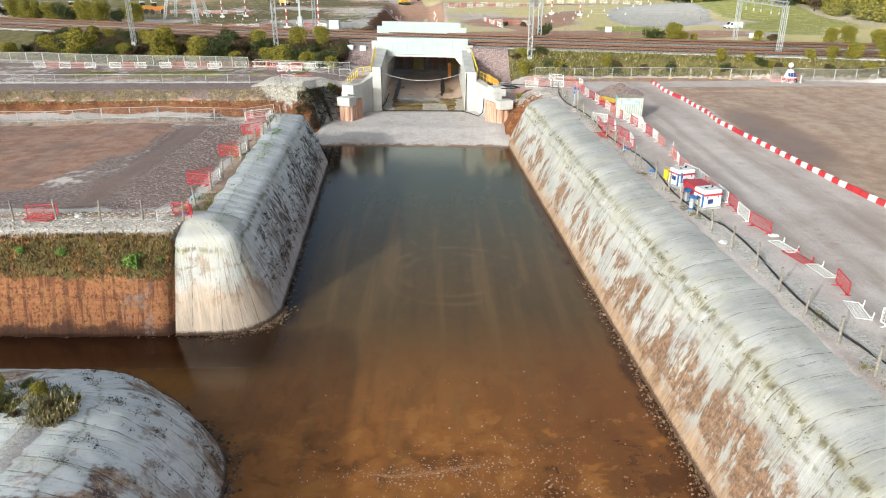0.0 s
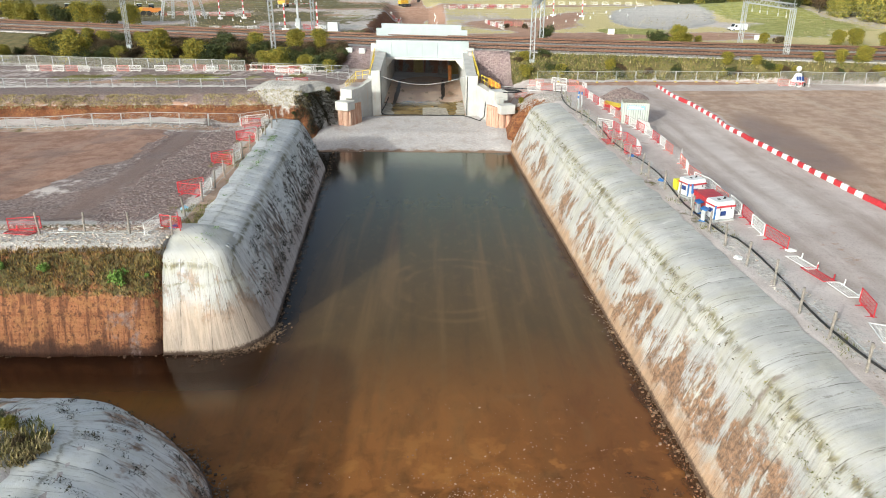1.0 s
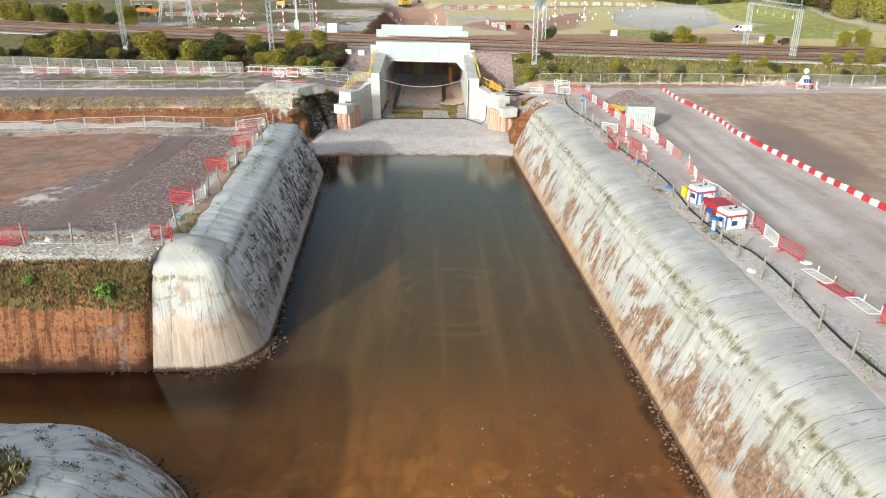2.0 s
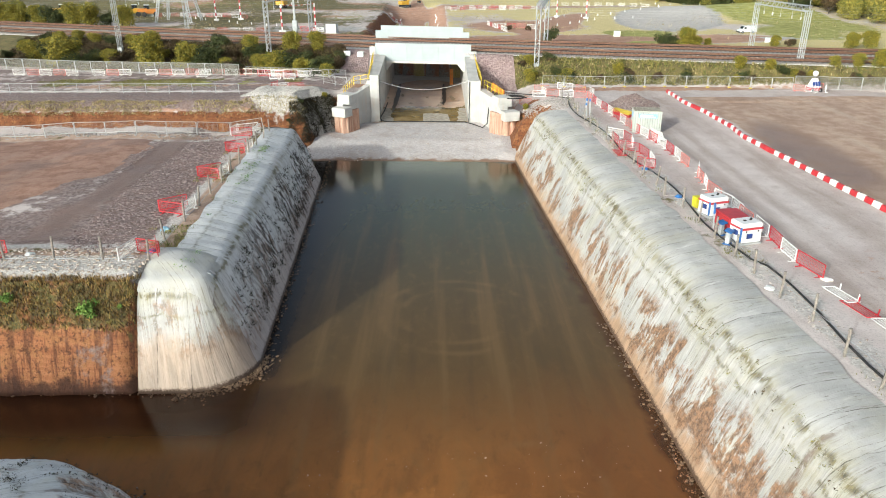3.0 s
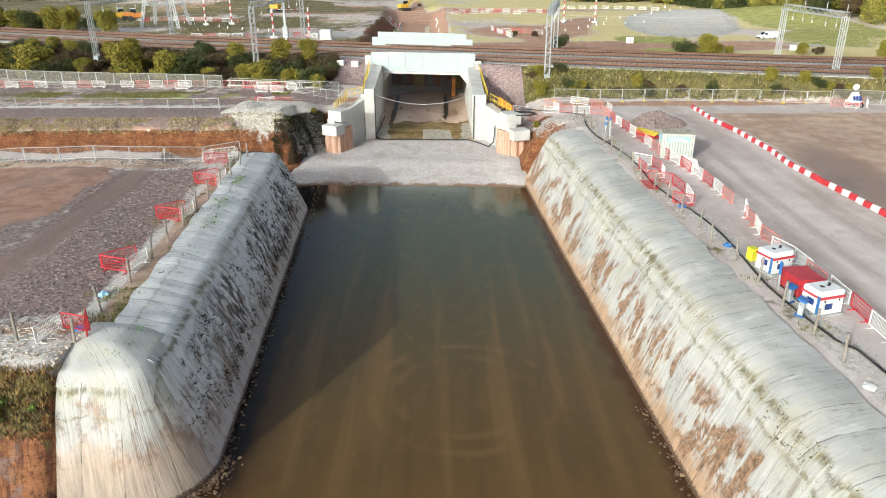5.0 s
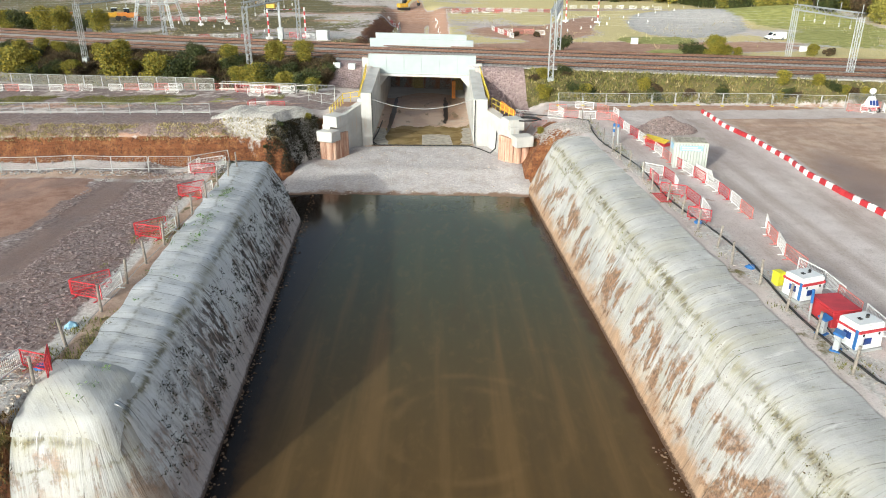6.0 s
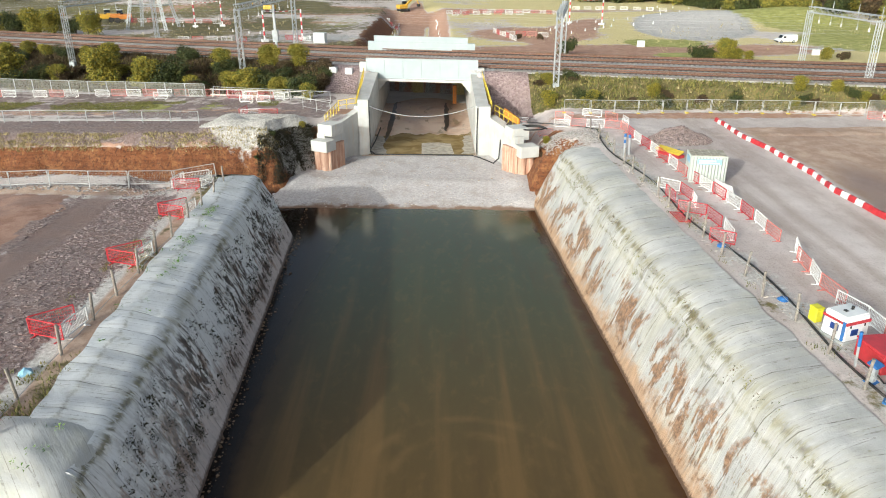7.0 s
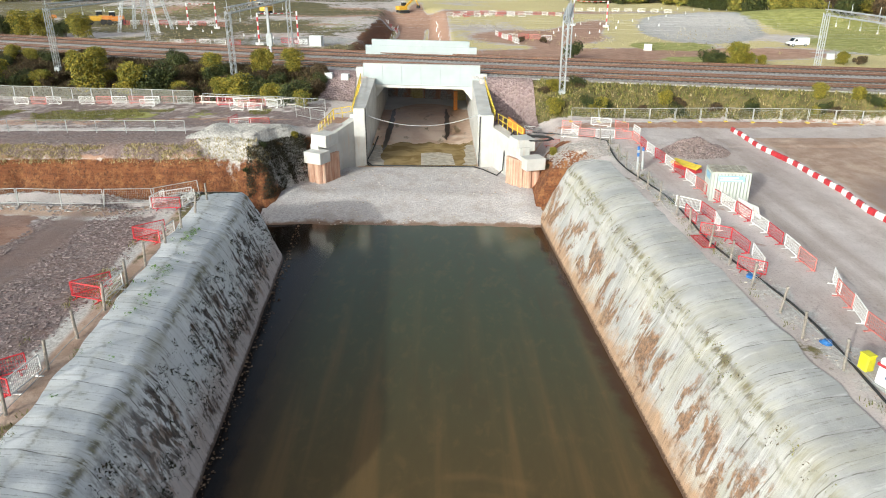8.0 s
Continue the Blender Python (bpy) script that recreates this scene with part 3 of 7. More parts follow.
def track_y(x):
    """The nearest track's middle line."""
    return 125.84 - 0.311 * x + 0.00057 * x * x


def bank_foot(x):
    """How far before the nearest track the railway bank begins."""
    return np.interp(x, [-90, -57, -41, -30, -16, -11, 15, 20, 31.7, 40, 49, 57, 90], [-26, -22.5, -20, -17.8, -13.5, -11.5, -11.5, -11.2, -8.7, -7.3, -6.0, -5.7, -5.2])


def rmin(a, b, r):
    """The lesser of two distances, its corner rounded."""
    return np.where((a < r) & (b < r) & (a > 0) & (b > 0), r - np.hypot(r - a, r - b), np.minimum(a, b))


def land(x, y):
    """How far a place lies inside the dry land (minus: inside the basin or a channel)."""
    dp = np.where(y > 92.0, np.hypot(np.maximum(np.abs(x - xc(y)) - HALF, 0), y - 92.0), np.abs(x - xc(y)) - HALF)
    ds = np.where(x > -9, np.hypot(np.maximum(np.abs(y - (TOE_N + TOE_S) / 2) - (TOE_N - TOE_S) / 2, 0), x + 9), np.abs(y - (TOE_N + TOE_S) / 2) - (TOE_N - TOE_S) / 2)
    ts = TR_S - 3.2 * soft(-18.5, -24, x)
    dt = np.where(x > -12, np.hypot(np.maximum(np.abs(y - (TR_N + ts) / 2) - (TR_N - ts) / 2, 0), x + 12), np.abs(y - (TR_N + ts) / 2) - (TR_N - ts) / 2)
    r = np.where(y < 37.6, 7.6, 3.8)
    return rmin(rmin(dp, ds, r), dt, 3.0)


SHELL_L = ([-1.0, 0.6, 2.6, 4.2, 5.2], [0.0, 0.05, 0.70, 0.955, 1.0])
SHELL_R = ([-1.0, 0.9, 3.2, 5.0, 5.9], [0.0, 0.05, 0.74, 0.95, 1.0])
EARTH = ([-0.5, 0.0, 0.3, 0.75, 1.4, 2.4, 3.2], [0.0, 0.14, 0.33, 0.57, 0.76, 0.96, 1.0])


def apron_z(y):
    """The gravel apron below the underpass."""
    return np.interp(y, [88.0, 91.5, 97.0, 105.0, 150.0], [-1.0, 0.0, 1.35, 1.85, 1.85])


def terrain(x, y):
    """The height of the ground."""
    x, y = np.asarray(x, float), np.asarray(y, float)
    u = land(x, y)
    top = np.where(x < xc(y), LAND_L, LAND_R) + 0.10 * fbm(x, y, 9.0, 1) + 0.035 * fbm(x, y, 1.1, 2)
    top = np.where((y < 37.65) & (x < xc(y)), 5.35 + 0.45 * soft(5.6, 6.6, u) + 0.08 * fbm(x, y, 3.0, 1), top)
    top = top + 0.25 * soft(-19, -23, x) * soft(48, 50, y) * soft(84, 80, y) * fbm(x, y, 6.0, 3)
    top = top + 0.6 * np.exp(-((y - 79.5) / 1.5) ** 2) * soft(-22.5, -25.5, x) * (1 + 0.5 * fbm(x, y, 2.5, 66))
    bed = -0.95 - 0.25 * fbm(x, y, 7.0, 5) + 0.75 * soft(36, 24, y) + 0.10 * fbm(x, y, 1.2, 6)
    trench = (x < -13.5) & (y > 80)
    bed = np.where(trench, np.interp(x, [-40, -24, -13.5], [2.6, 1.8, -0.6]), bed)
    left = x < xc(y)
    # the rounded end of the right bank, and the earth saddle between it and the wing wall
    xe = float(xc(92.0)) + HALF
    turn_r = (~left) & (y > 92.0)
    u = np.where(turn_r, rmin(x - xe, 97.0 - y + 40.0 * soft(12.6, 16.5, x), 5.0), u)
    bare = soft(-17.4, -17.7, x) * ((y > 40) & (y < 60)) + (left & (y > 91.5)) * 1.0
    bare = np.clip(bare + soft(-20, -20.5, x) * ((y > 80) & (y < 92)), 0, 1)
    shell = np.where(left, np.interp(u, *SHELL_L), np.interp(u, *SHELL_R))
    rough_u = u + (0.22 + 0.35 * (y > 80)) * fbm(x, y + 0 * x, 1.3, 7) * bare
    f = shell * (1 - bare) + np.interp(rough_u, *EARTH) * bare
    z = bed + (top - bed) * f
    saddle = np.interp(x + 0.4 * fbm(x, y, 1.6, 41), [8.6, 9.6, 11.0, 13.0, 15.0], [1.0, 2.6, 4.6, 5.9, 6.2]) + 0.12 * fbm(x, y, 1.0, 42)
    z = np.where(turn_r, np.maximum(z, np.minimum(saddle, 1.3 + 1.6 * np.maximum(y - 93.6, 0) + 0.0 * x)), z)
    # railway bank, then the low ground beyond it
    e = y - track_y(x)
    heap = 0.95 * np.exp(-((np.maximum(np.abs(x + 19.6) - 2.5, 0) / 2.6) ** 4 + ((y - 100.2) / 3.3) ** 4)) * (1 + 0.3 * fbm(x, y, 2.0, 31))
    z = z + heap * (x < -13.6)
    t = np.clip((e - bank_foot(x)) / (-3.3 - bank_foot(x)), 0, 1)
    rise = t * t * (3 - 2 * t)
    zr = np.where(e < 17.8, 9.0, 9.0 - 0.9 * soft(17.8, 23, e)) + 0.0 * x
    far = soft(23, 40, e)
    zr = zr + far * (0.5 * fbm(x, y, 30.0, 8) + 0.12 * fbm(x, y, 4.0, 9))
    zr = zr + 3.2 * np.exp(-(((x - 88) / 20) ** 2 + ((y - 206) / 13) ** 2)) + 3.0 * np.exp(-(((x + 70) / 45) ** 2 + ((y - 262) / 22) ** 2))
    zr = zr + 1.5 * np.exp(-(((x - 62) / 14) ** 2 + ((y - 212) / 14) ** 2))
    z = z * (1 - rise) + zr * rise
    # the cutting that carries the haul road beyond the railway
    mid = -6.4 - 0.012 * (y - 150)
    cut = soft(9.6, 4.4, np.abs(x - mid)) * soft(17.8, 20, e) * soft(262, 232, y)
    z = z - cut * 3.6
    # the way down to the underpass and through it
    lo, hi = np.interp(y, [91, 95, 98, 100, 101, 103.7, 106.3, 107, 150], [-17.0, -16.6, -15.6, -14.6, -13.4, -11.6, -9.65, -9.4, -9.4]), np.interp(y, [91, 97, 98.3, 101.9, 105.8, 106.6, 150], [10.0, 9.1, 8.4, 7.35, 5.9, 4.95, 4.95])
    notch = (y > 91.0) & (x > lo) & (x < hi) & (e < 19)
    z = np.where(notch, apron_z(y) - 0.25, z)
    # the earth face that falls from the chalk heap to the apron's edge
    d = lo - x + 0.45 * fbm(x, y, 1.5, 43)
    face = apron_z(y) - 0.2 + np.interp(d, [-1, 0.0, 0.4, 1.0, 2.2, 3.4], [0.0, 0.1, 1.9, 3.6, 5.4, 8.0])
    z = np.where((x <= lo) & (x > -24) & (y > 92.5) & (y < 103.5), np.minimum(z, face), z)
    return z

# ---- ground, water, banks ----
def spread(*runs):
    out = []
    for a, b, step in runs:
        out += list(np.arange(a, b, step))
    return np.array(out + [runs[-1][1]])


def blob(x, y, cx, cy, rx, ry, soften=0.35, turn=0.0):
    dx, dy = x - cx, y - cy
    c, s = math.cos(radians(turn)), math.sin(radians(turn))
    d = np.hypot((dx * c + dy * s) / rx, (dy * c - dx * s) / ry)
    return soft(1 + soften, 1 - soften, d)


def build_ground():
    xs = spread((-1500, -300, 150), (-300, -110, 12), (-110, -70, 2.0), (-70, 36, 0.5), (36, 75, 0.9), (75, 150, 2.5), (150, 300, 12), (300, 1500, 150))
    ys = spread((-400, -40, 40), (-40, 14, 4), (14, 38, 0.6), (38, 48, 0.25), (48, 86, 0.7), (86, 100, 0.3), (100, 152, 0.7), (152, 300, 2.2), (300, 420, 15), (420, 2500, 160))
    X, Y = np.meshgrid(xs, ys)
    Z = terrain(X, Y)
    nx, ny = len(xs), len(ys)
    co = np.stack([X, Y, Z], -1).reshape(-1, 3)
    i = np.arange(nx * ny).reshape(ny, nx)
    quads = np.stack([i[:-1, :-1], i[:-1, 1:], i[1:, 1:], i[1:, :-1]], -1).reshape(-1, 4)
    me = bpy.data.meshes.new("ground")
    me.vertices.add(len(co))
    me.vertices.foreach_set("co", co.ravel())
    me.loops.add(quads.size)
    me.loops.foreach_set("vertex_index", quads.ravel())
    me.polygons.add(len(quads))
    me.polygons.foreach_set("loop_start", np.arange(0, quads.size, 4))
    me.update(calc_edges=True)
    x, y, z = co.T
    u, e = land(x, y), y - track_y(x)
    left, beyond = x < xc(y), e > 17.5
    near = ~beyond & (y < 100)
    red = 1.0 * (left & (y < 100) & (u > -1.5) & (u < 3.4) & (x < -14)) * soft(4.9, 3.9, z + 0.4 * fbm(x, y, 2, 20))
    red = np.maximum(red, (left & (y > 82) & (y < 95.4) & (x < -13) & (z < 5.4)) * 1.0)
    red = red * ~((y > 91) & (x > 8))
    red = np.maximum(red, (left & (y > 90) & (y < 99) & (u < 3.6)) * soft(5.6, 5.0, z) * 1.0)
    # shade on the haul cutting's left slope, painted as dark brown earth
    red = np.maximum(red, beyond * soft(-17.0, -15.4, x + 0.8 * fbm(x, y, 3, 56)) * soft(-10.6, -11.6, x) * soft(232, 220, y) * 0.95)
    red = np.maximum(red, (left & (y > 94) & (y < 104.5) & (x > -18.5) & (x < -12)) * soft(6.1, 5.5, z) * 1.0)
    cut_veg = (left & (y > 40) & (y < 47) & (x < -17)) * soft(3.3, 4.0, z) * soft(6.3, 6.0, z)
    veg = cut_veg * 0.62
    red = np.maximum(red, cut_veg)
    veg = np.maximum(veg, soft(0.2, 1.2, e - bank_foot(x)) * soft(-2.6, -3.6, e) * (np.abs(x + 2) > 13.0))
    veg = np.maximum(veg, (near & left & (y > 47)) * soft(4.7, 5.2, u) * soft(6.8, 6.2, u) * np.clip(0.1 + 0.9 * fbm(x, y, 2.2, 55), 0, 0.62))
    veg = np.maximum(veg, (near & ~left) * soft(5.8, 6.1, u) * soft(7.6, 6.9, u) * np.clip(0.05 + 0.9 * fbm(x, y, 2.2, 57), 0, 0.6))
    veg = np.maximum(veg, blob(x, y, -42, 112, 18, 3.0) * np.clip(0.35 + 0.9 * fbm(x, y, 3.0, 67), 0, 0.8))
    gravel = blob(x, y, -22.5, 63, 4.0, 18, 0.3, 8) * (x < -18.6) + blob(x, y, -32, 52, 14, 3.6, 0.5)
    gravel = np.maximum(gravel, left * soft(48.5, 50.5, y) * soft(78, 76, y) * soft(-19.2, -20.4, x) * 0.85)
    gravel = np.maximum(gravel, left * soft(95.8, 97, y) * soft(104, 102, y) * (x < -16) * 1.0)
    gravel = np.maximum(gravel, (left & (x < -13)) * soft(103, 105, y) * soft(0.5, -1.0, e - bank_foot(x)) * np.clip(0.62 + 0.4 * fbm(x, y * 2.5, 6.0, 35), 0, 1))
    gravel = np.clip(gravel, 0, 1) + 0.5 * fbm(x, y, 5.0, 27) * (gravel > 0.02) * (y < 90)
    pale = near * left * (soft(5.9, 6.5, u) * soft(7.9, 6.9, u)) * (x < -12) * 0.8 + blob(x, y, -23, 46.2, 9, 2.2, 0.3) * (x < -15)
    pale = pale * np.where(left & (y < 60), soft(2.4, 3.2, u), 1.0)
    pale = np.maximum(pale, blob(x, y, -38, 77.6, 16, 1.8, 0.4) * 0.55) + blob(x, y, -19.8, 100.4, 5.6, 4.0, 0.3) * 1.2
    pale = pale + beyond * (blob(x, y, 70.5, 151.5, 7.5, 2.6, 0.3, -6) * 1.2 + blob(x, y, 58, 196, 13, 30, 0.25, -14) * 0.62)
    pale = np.maximum(pale, (~left) * near * soft(6.2, 6.8, u) * soft(9.8, 8.2, u) * 0.55)
    rim = np.minimum(np.abs(x + 11.3), np.abs(x + 3.3))
    pale = np.maximum(pale, beyond * soft(0.9, 0.3, rim + 0.3 * fbm(x, y, 2.0, 58)) * soft(240, 225, y) * 0.8)
    red = np.maximum(red, (u < 0.0) * (z < 0.6) * 1.0)
    red = np.maximum(red, soft(6.1, 5.6, z) * ((y > 91) & (y < 101) & (x > 8)) * 0.9)
    grey = soft(-4.4, -3.2, e) * soft(19.5, 18.0, e) + beyond * (blob(x, y, 58, 196, 13, 30, 0.25, -14) * 1.3 + blob(x, y, -30, 172, 16, 9, 0.4) * 0.7)
    orange = beyond * (blob(x, y, -7.1, 200, 3.3, 80, 0.3) + blob(x, y, 36, 152, 34, 9, 0.35) + blob(x, y, 30, 190, 5, 30, 0.4, -20) + blob(x, y, 20, 178, 14, 14, 0.5) + blob(x, y, -30, 240, 60, 12, 0.5) + blob(x, y, -60, 205, 40, 6, 0.4) + blob(x, y, 60, 240, 30, 6, .4) * 0.5)
    orange = np.maximum(orange, beyond * soft(9.5, 8.0, np.abs(x + 6.6)) * soft(258, 236, y) * (x > -3) * 0.9)
    # tyre lines along the yard and a dry pale fan beyond the road barrier
    yard = (~left) * near * (u > 6.5)
    tyre = 0.0 * x
    side = 31.6 + np.maximum(0, 62 - y) * 0.10
    tan = yard * soft(side, side + 1.2, x + 0.7 * fbm(x, y, 5.0, 21))
    wet = yard * (blob(x, y, 35.0, 72, 3.2, 13, 0.35, -3) * np.clip(0.85 + 0.4 * fbm(x, y, 4.0, 59), 0, 1))
    # the wet track across the yard on the other side
    bend = np.interp(y, [52, 57, 63, 69, 76, 79], [-26.4, -25.9, -25.7, -25.7, -25.7, -25.5])
    wet = np.maximum(wet, (left & (y > 50) & (y < 79)) * soft(1.5, 0.5, np.abs(x - bend + 0.5 * fbm(x, y, 3.0, 60))) * 0.9)
    bay = (left & (y > 52) & (y < 77)) * soft(0.8, -0.4, x + 28.0 + 0.35 * np.maximum(0, 66 - y) + 1.2 * fbm(x, y, 2.5, 61)) * soft(51.5, 55.5, y + 1.2 * fbm(x, y, 4.0, 62)) * soft(77.5, 75.5, y)
    mud = bay
    tan = np.maximum(tan, (near & left & (y > 47)) * soft(4.6, 5.0, u) * soft(6.7, 6.1, u) * 0.9)
    for xa, xb, wide in ((24.2, 23.2, 0.55), (25.9, 25.0, 0.45), (28.2, 28.6, 0.6), (29.4, 30.0, 0.5)):
        line = xa + (xb - xa) * (90 - y) / 50 + 0.5 * fbm(y, 0 * y, 14.0, xa)
        tyre = np.maximum(tyre, yard * soft(wide * 1.9, wide * 0.3, np.abs(x - line)))
    pale = np.maximum(pale, yard * (x > 33) * np.clip(0.1 + 0.75 * fbm(x, y * 0.8, 7.0, 54), 0, 0.6))
    orange = np.maximum(orange, blob(x, y, -30, 107.5, 30, 2.2, 0.5) * 0.8 + (~left) * blob(x, y, 30, 106, 22, 1.8, 0.5) * 0.7)
    orange = np.maximum(orange, (~left) * near * (x > 17.5) * np.clip(0.10 + 0.26 * fbm(x, y * 0.3, 5.0, 33), 0, 0.6))
    straw = beyond * np.where(x < -12, 0.38, 1.0) * np.clip(0.75 + 0.6 * fbm(x, y, 22, 22), 0, 1) * (1 - np.clip(orange, 0, 1))
    straw = straw * (1 - np.clip(beyond * (blob(x, y, 58, 196, 13, 30, 0.2, -14) + blob(x, y, 70.5, 151.5, 7.5, 2.6, 0.3, -6)), 0, 1))
    orange = np.maximum(orange, (left & (y > 94.0) & (y < 97.2) & (x < -15)) * soft(5.0, 5.5, z) * 0.7)
    lush = beyond * (blob(x, y, 42.5, 163.5, 7.5, 6, 0.3) * 1.1 + blob(x, y, 42, 144.5, 7, 4.5, 0.3) * 1.0 + blob(x, y, 84, 198, 12, 38, 0.3, 8) * 1.1 + blob(x, y, 75, 160, 8, 14, 0.4) * 0.8 + blob(x, y, -75, 240, 45, 9, 0.4) * 0.35 + blob(x, y, -24, 205, 7, 14, .4) * 0.4)
    lush = np.maximum(lush, blob(x, y, -36, 111.0, 16, 1.9, 0.5) * np.clip(0.45 + 0.9 * fbm(x, y, 3.5, 63), 0, 0.9))
    grass = np.maximum(veg, beyond * np.maximum(soft(420, 520, y), soft(-12, -18, x) * np.clip(0.62 + 0.7 * fbm(x, y, 14, 29), 0, 1)))
    for name, chans in (("zone_a", (red, grass, gravel)), ("zone_b", (pale, mud, grey)), ("zone_c", (straw, orange, lush)), ("zone_d", (tyre, wet, tan))):
        at = me.color_attributes.new(name, "FLOAT_COLOR", "POINT")
        col = np.ones((len(co), 4))
        for k, c in enumerate(chans):
            col[:, k] = np.clip(c, 0, 1)
        at.data.foreach_set("color", col.ravel())
    me.materials.append(GROUND)
    me.shade_smooth()
    return tagged(new("ground", me), "bare reddish site earth with gravel, mud and rough grass", "ground", kind="structure")


build_ground()
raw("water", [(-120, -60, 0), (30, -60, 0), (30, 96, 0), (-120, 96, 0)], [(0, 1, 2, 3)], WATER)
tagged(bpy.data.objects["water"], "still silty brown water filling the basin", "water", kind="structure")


def toe_path(*legs):
    """Points of a bank's toe, the land on the right hand: ('line', a, b) or ('arc', centre, radius, from, to in degrees)."""
    pts, s = [], 0.0
    for leg in legs:
        if leg[0] == "line":
            a, b = Vector(leg[1]), Vector(leg[2])
            n = max(2, int((b - a).length / 0.275))
            d = (b - a).normalized()
            run = []
            at = legs.index(leg)
            before = legs[at - 1][2] if at and legs[at - 1][0] == "arc" else None
            after = legs[at + 1][2] if at + 1 < len(legs) and legs[at + 1][0] == "arc" else None
            for k in range(n + 1):
                p = a + (b - a) * (k / n)
                lim = min(before + (p - a).length if before else 99.0, after + (b - p).length if after else 99.0)
                run.append((p, Vector((d.y, -d.x)), lim, None))
        else:
            c, r, a0, a1 = Vector(leg[1]), leg[2], leg[3], leg[4]
            n = max(4, int(abs(radians(a1 - a0)) * r / 0.275))
            run = []
            for k in range(n + 1):
                a = radians(a0 + (a1 - a0) * k / n)
                o = Vector((math.cos(a), math.sin(a)))
                mid = radians((a0 + a1) / 2)
                run.append((c + o * r, -o, r - 0.01, (c, Vector((-math.cos(mid), -math.sin(mid)))) if abs(a1 - a0) == 90 else None))
        for p, o, lim, mitre in run:
            if pts and (p - pts[-1][0]).length < 1e-4:
                continue
            s += (p - pts[-1][0]).length if pts else 0.0
            pts.append((p, o, lim, s, mitre))
    return pts


def fine_profile(prof):
    out = []
    for (u0, z0), (u1, z1) in zip(prof, prof[1:]):
        n = max(1, round(math.hypot(u1 - u0, z1 - z0) / 0.38))
        out += [(u0 + (u1 - u0) * k / n, z0 + (z1 - z0) * k / n) for k in range(n)]
    return out + [prof[-1]]


def bank(name, path, prof, mat, label, seed, widths=(4, 5, 7), lap_h=0.012, cap=None, mat_at=None):
    """A bank lined with strips of concrete sheet laid down the slope, each lapped over the next."""
    root = tagged(new(name), label, "embankment", kind="structure")
    prof = fine_profile(prof)
    vlen, acc = [], 0.0
    for k, (u, z) in enumerate(prof):
        if k:
            acc += math.hypot(u - prof[k - 1][0], z - prof[k - 1][1])
        vlen.append(acc)
    zero = vlen[min(range(len(prof)), key=lambda k: abs(prof[k][1]))]
    rng = random.Random(seed)
    i, skew_b = 0, 0.0
    while i < len(path) - 1:
        j = min(i + rng.choice(widths), len(path) - 1)
        rows, uvs, joint = [], [], []
        s0, s1 = path[i][3], path[j][3]
        mt = mat_at(path[i][0]) if mat_at else mat
        skew_a, skew_b = skew_b, rng.uniform(-0.06, 0.06)
        for q in range(i, j + 1):
            p, o, lim, s, mitre = path[q]
            skew = skew_a + (skew_b - skew_a) * (q - i) / (j - i)
            for k, (u, z) in enumerate(prof):
                end = min(lim, cap[1] if cap and cap[0](p) else 99)
                w = min(u, end)
                if k == len(prof) - 1 and u <= end and not mitre:
                    w += 0.28 * float(noise.noise((s * 0.5, seed, 1.0)))
                if u > end:
                    z = float(np.interp(end, [g[0] for g in prof], [g[1] for g in prof]))
                x, y = p.x + o.x * w, p.y + o.y * w
                if mitre and w > lim:
                    x, y = mitre[0].x + mitre[1].x * (w - lim) * 1.414, mitre[0].y + mitre[1].y * (w - lim) * 1.414
                bul = 0.10 * float(noise.noise((x * 0.35, y * 0.35, z * 0.5 + seed))) + 0.05 * float(noise.noise((x * 1.3, y * 1.3, z * 1.6 + seed)))
                wr = 0.03 * float(noise.noise((s * 4.0, z * 0.4, seed)))
                wr *= 0.0 if u > lim * 0.8 else 1.0
                lift = bul + wr - (lap_h if q in (i, j) else 0.0)
                if z < 0.1:
                    lift *= 0.6
                rows.append((x - o.x * lift * 0.75 + skew * (z / 6) * o.y, y - o.y * lift * 0.75 - skew * (z / 6) * o.x, z + lift * 0.6))
                uvs.append((s, vlen[k] - zero))
                joint.append((s - s0, s1 - s))
        n = len(prof)
        top = [bool(path[i][4]) and prof[k][0] > path[i][2] for k in range(n)]
        faces = [(a * n + k, (a + 1) * n + k, (a + 1) * n + k + 1, a * n + k + 1) for a in range(j - i) for k in range(n - 1) if not top[k]]
        ob = raw("concrete_strip", rows, faces, mt, root, smooth=True)
        lay = ob.data.uv_layers.new(name="UVMap")
        idx = np.zeros(len(ob.data.loops), int)
        ob.data.loops.foreach_get("vertex_index", idx)
        lay.data.foreach_set("uv", np.array(uvs)[idx].ravel())
        ob.data.uv_layers.new(name="joint").data.foreach_set("uv", np.array(joint)[idx].ravel())
        i = j
    return root


PROF_L = [(-0.9, -1.6), (0, 0), (1.0, 2.75), (1.95, 5.05), (2.25, 5.6), (2.65, 5.95), (4.3, 6.48), (5.2, 6.58)]
PROF_R = [(-1.0, -1.6), (0, 0), (1.2, 2.7), (2.35, 5.0), (2.85, 5.55), (3.6, 5.9), (4.9, 6.13), (5.9, 6.2)]
PROF_M = [(-0.8, -1.6), (0, 0), (1.1, 2.1), (2.3, 3.75), (3.6, 4.8), (5.2, 5.5), (7.3, 5.9), (9.5, 6.1), (12.5, 6.15)]


def lx(y):
    return float(xc(y)) - HALF


def rx(y):
    return float(xc(y)) + HALF


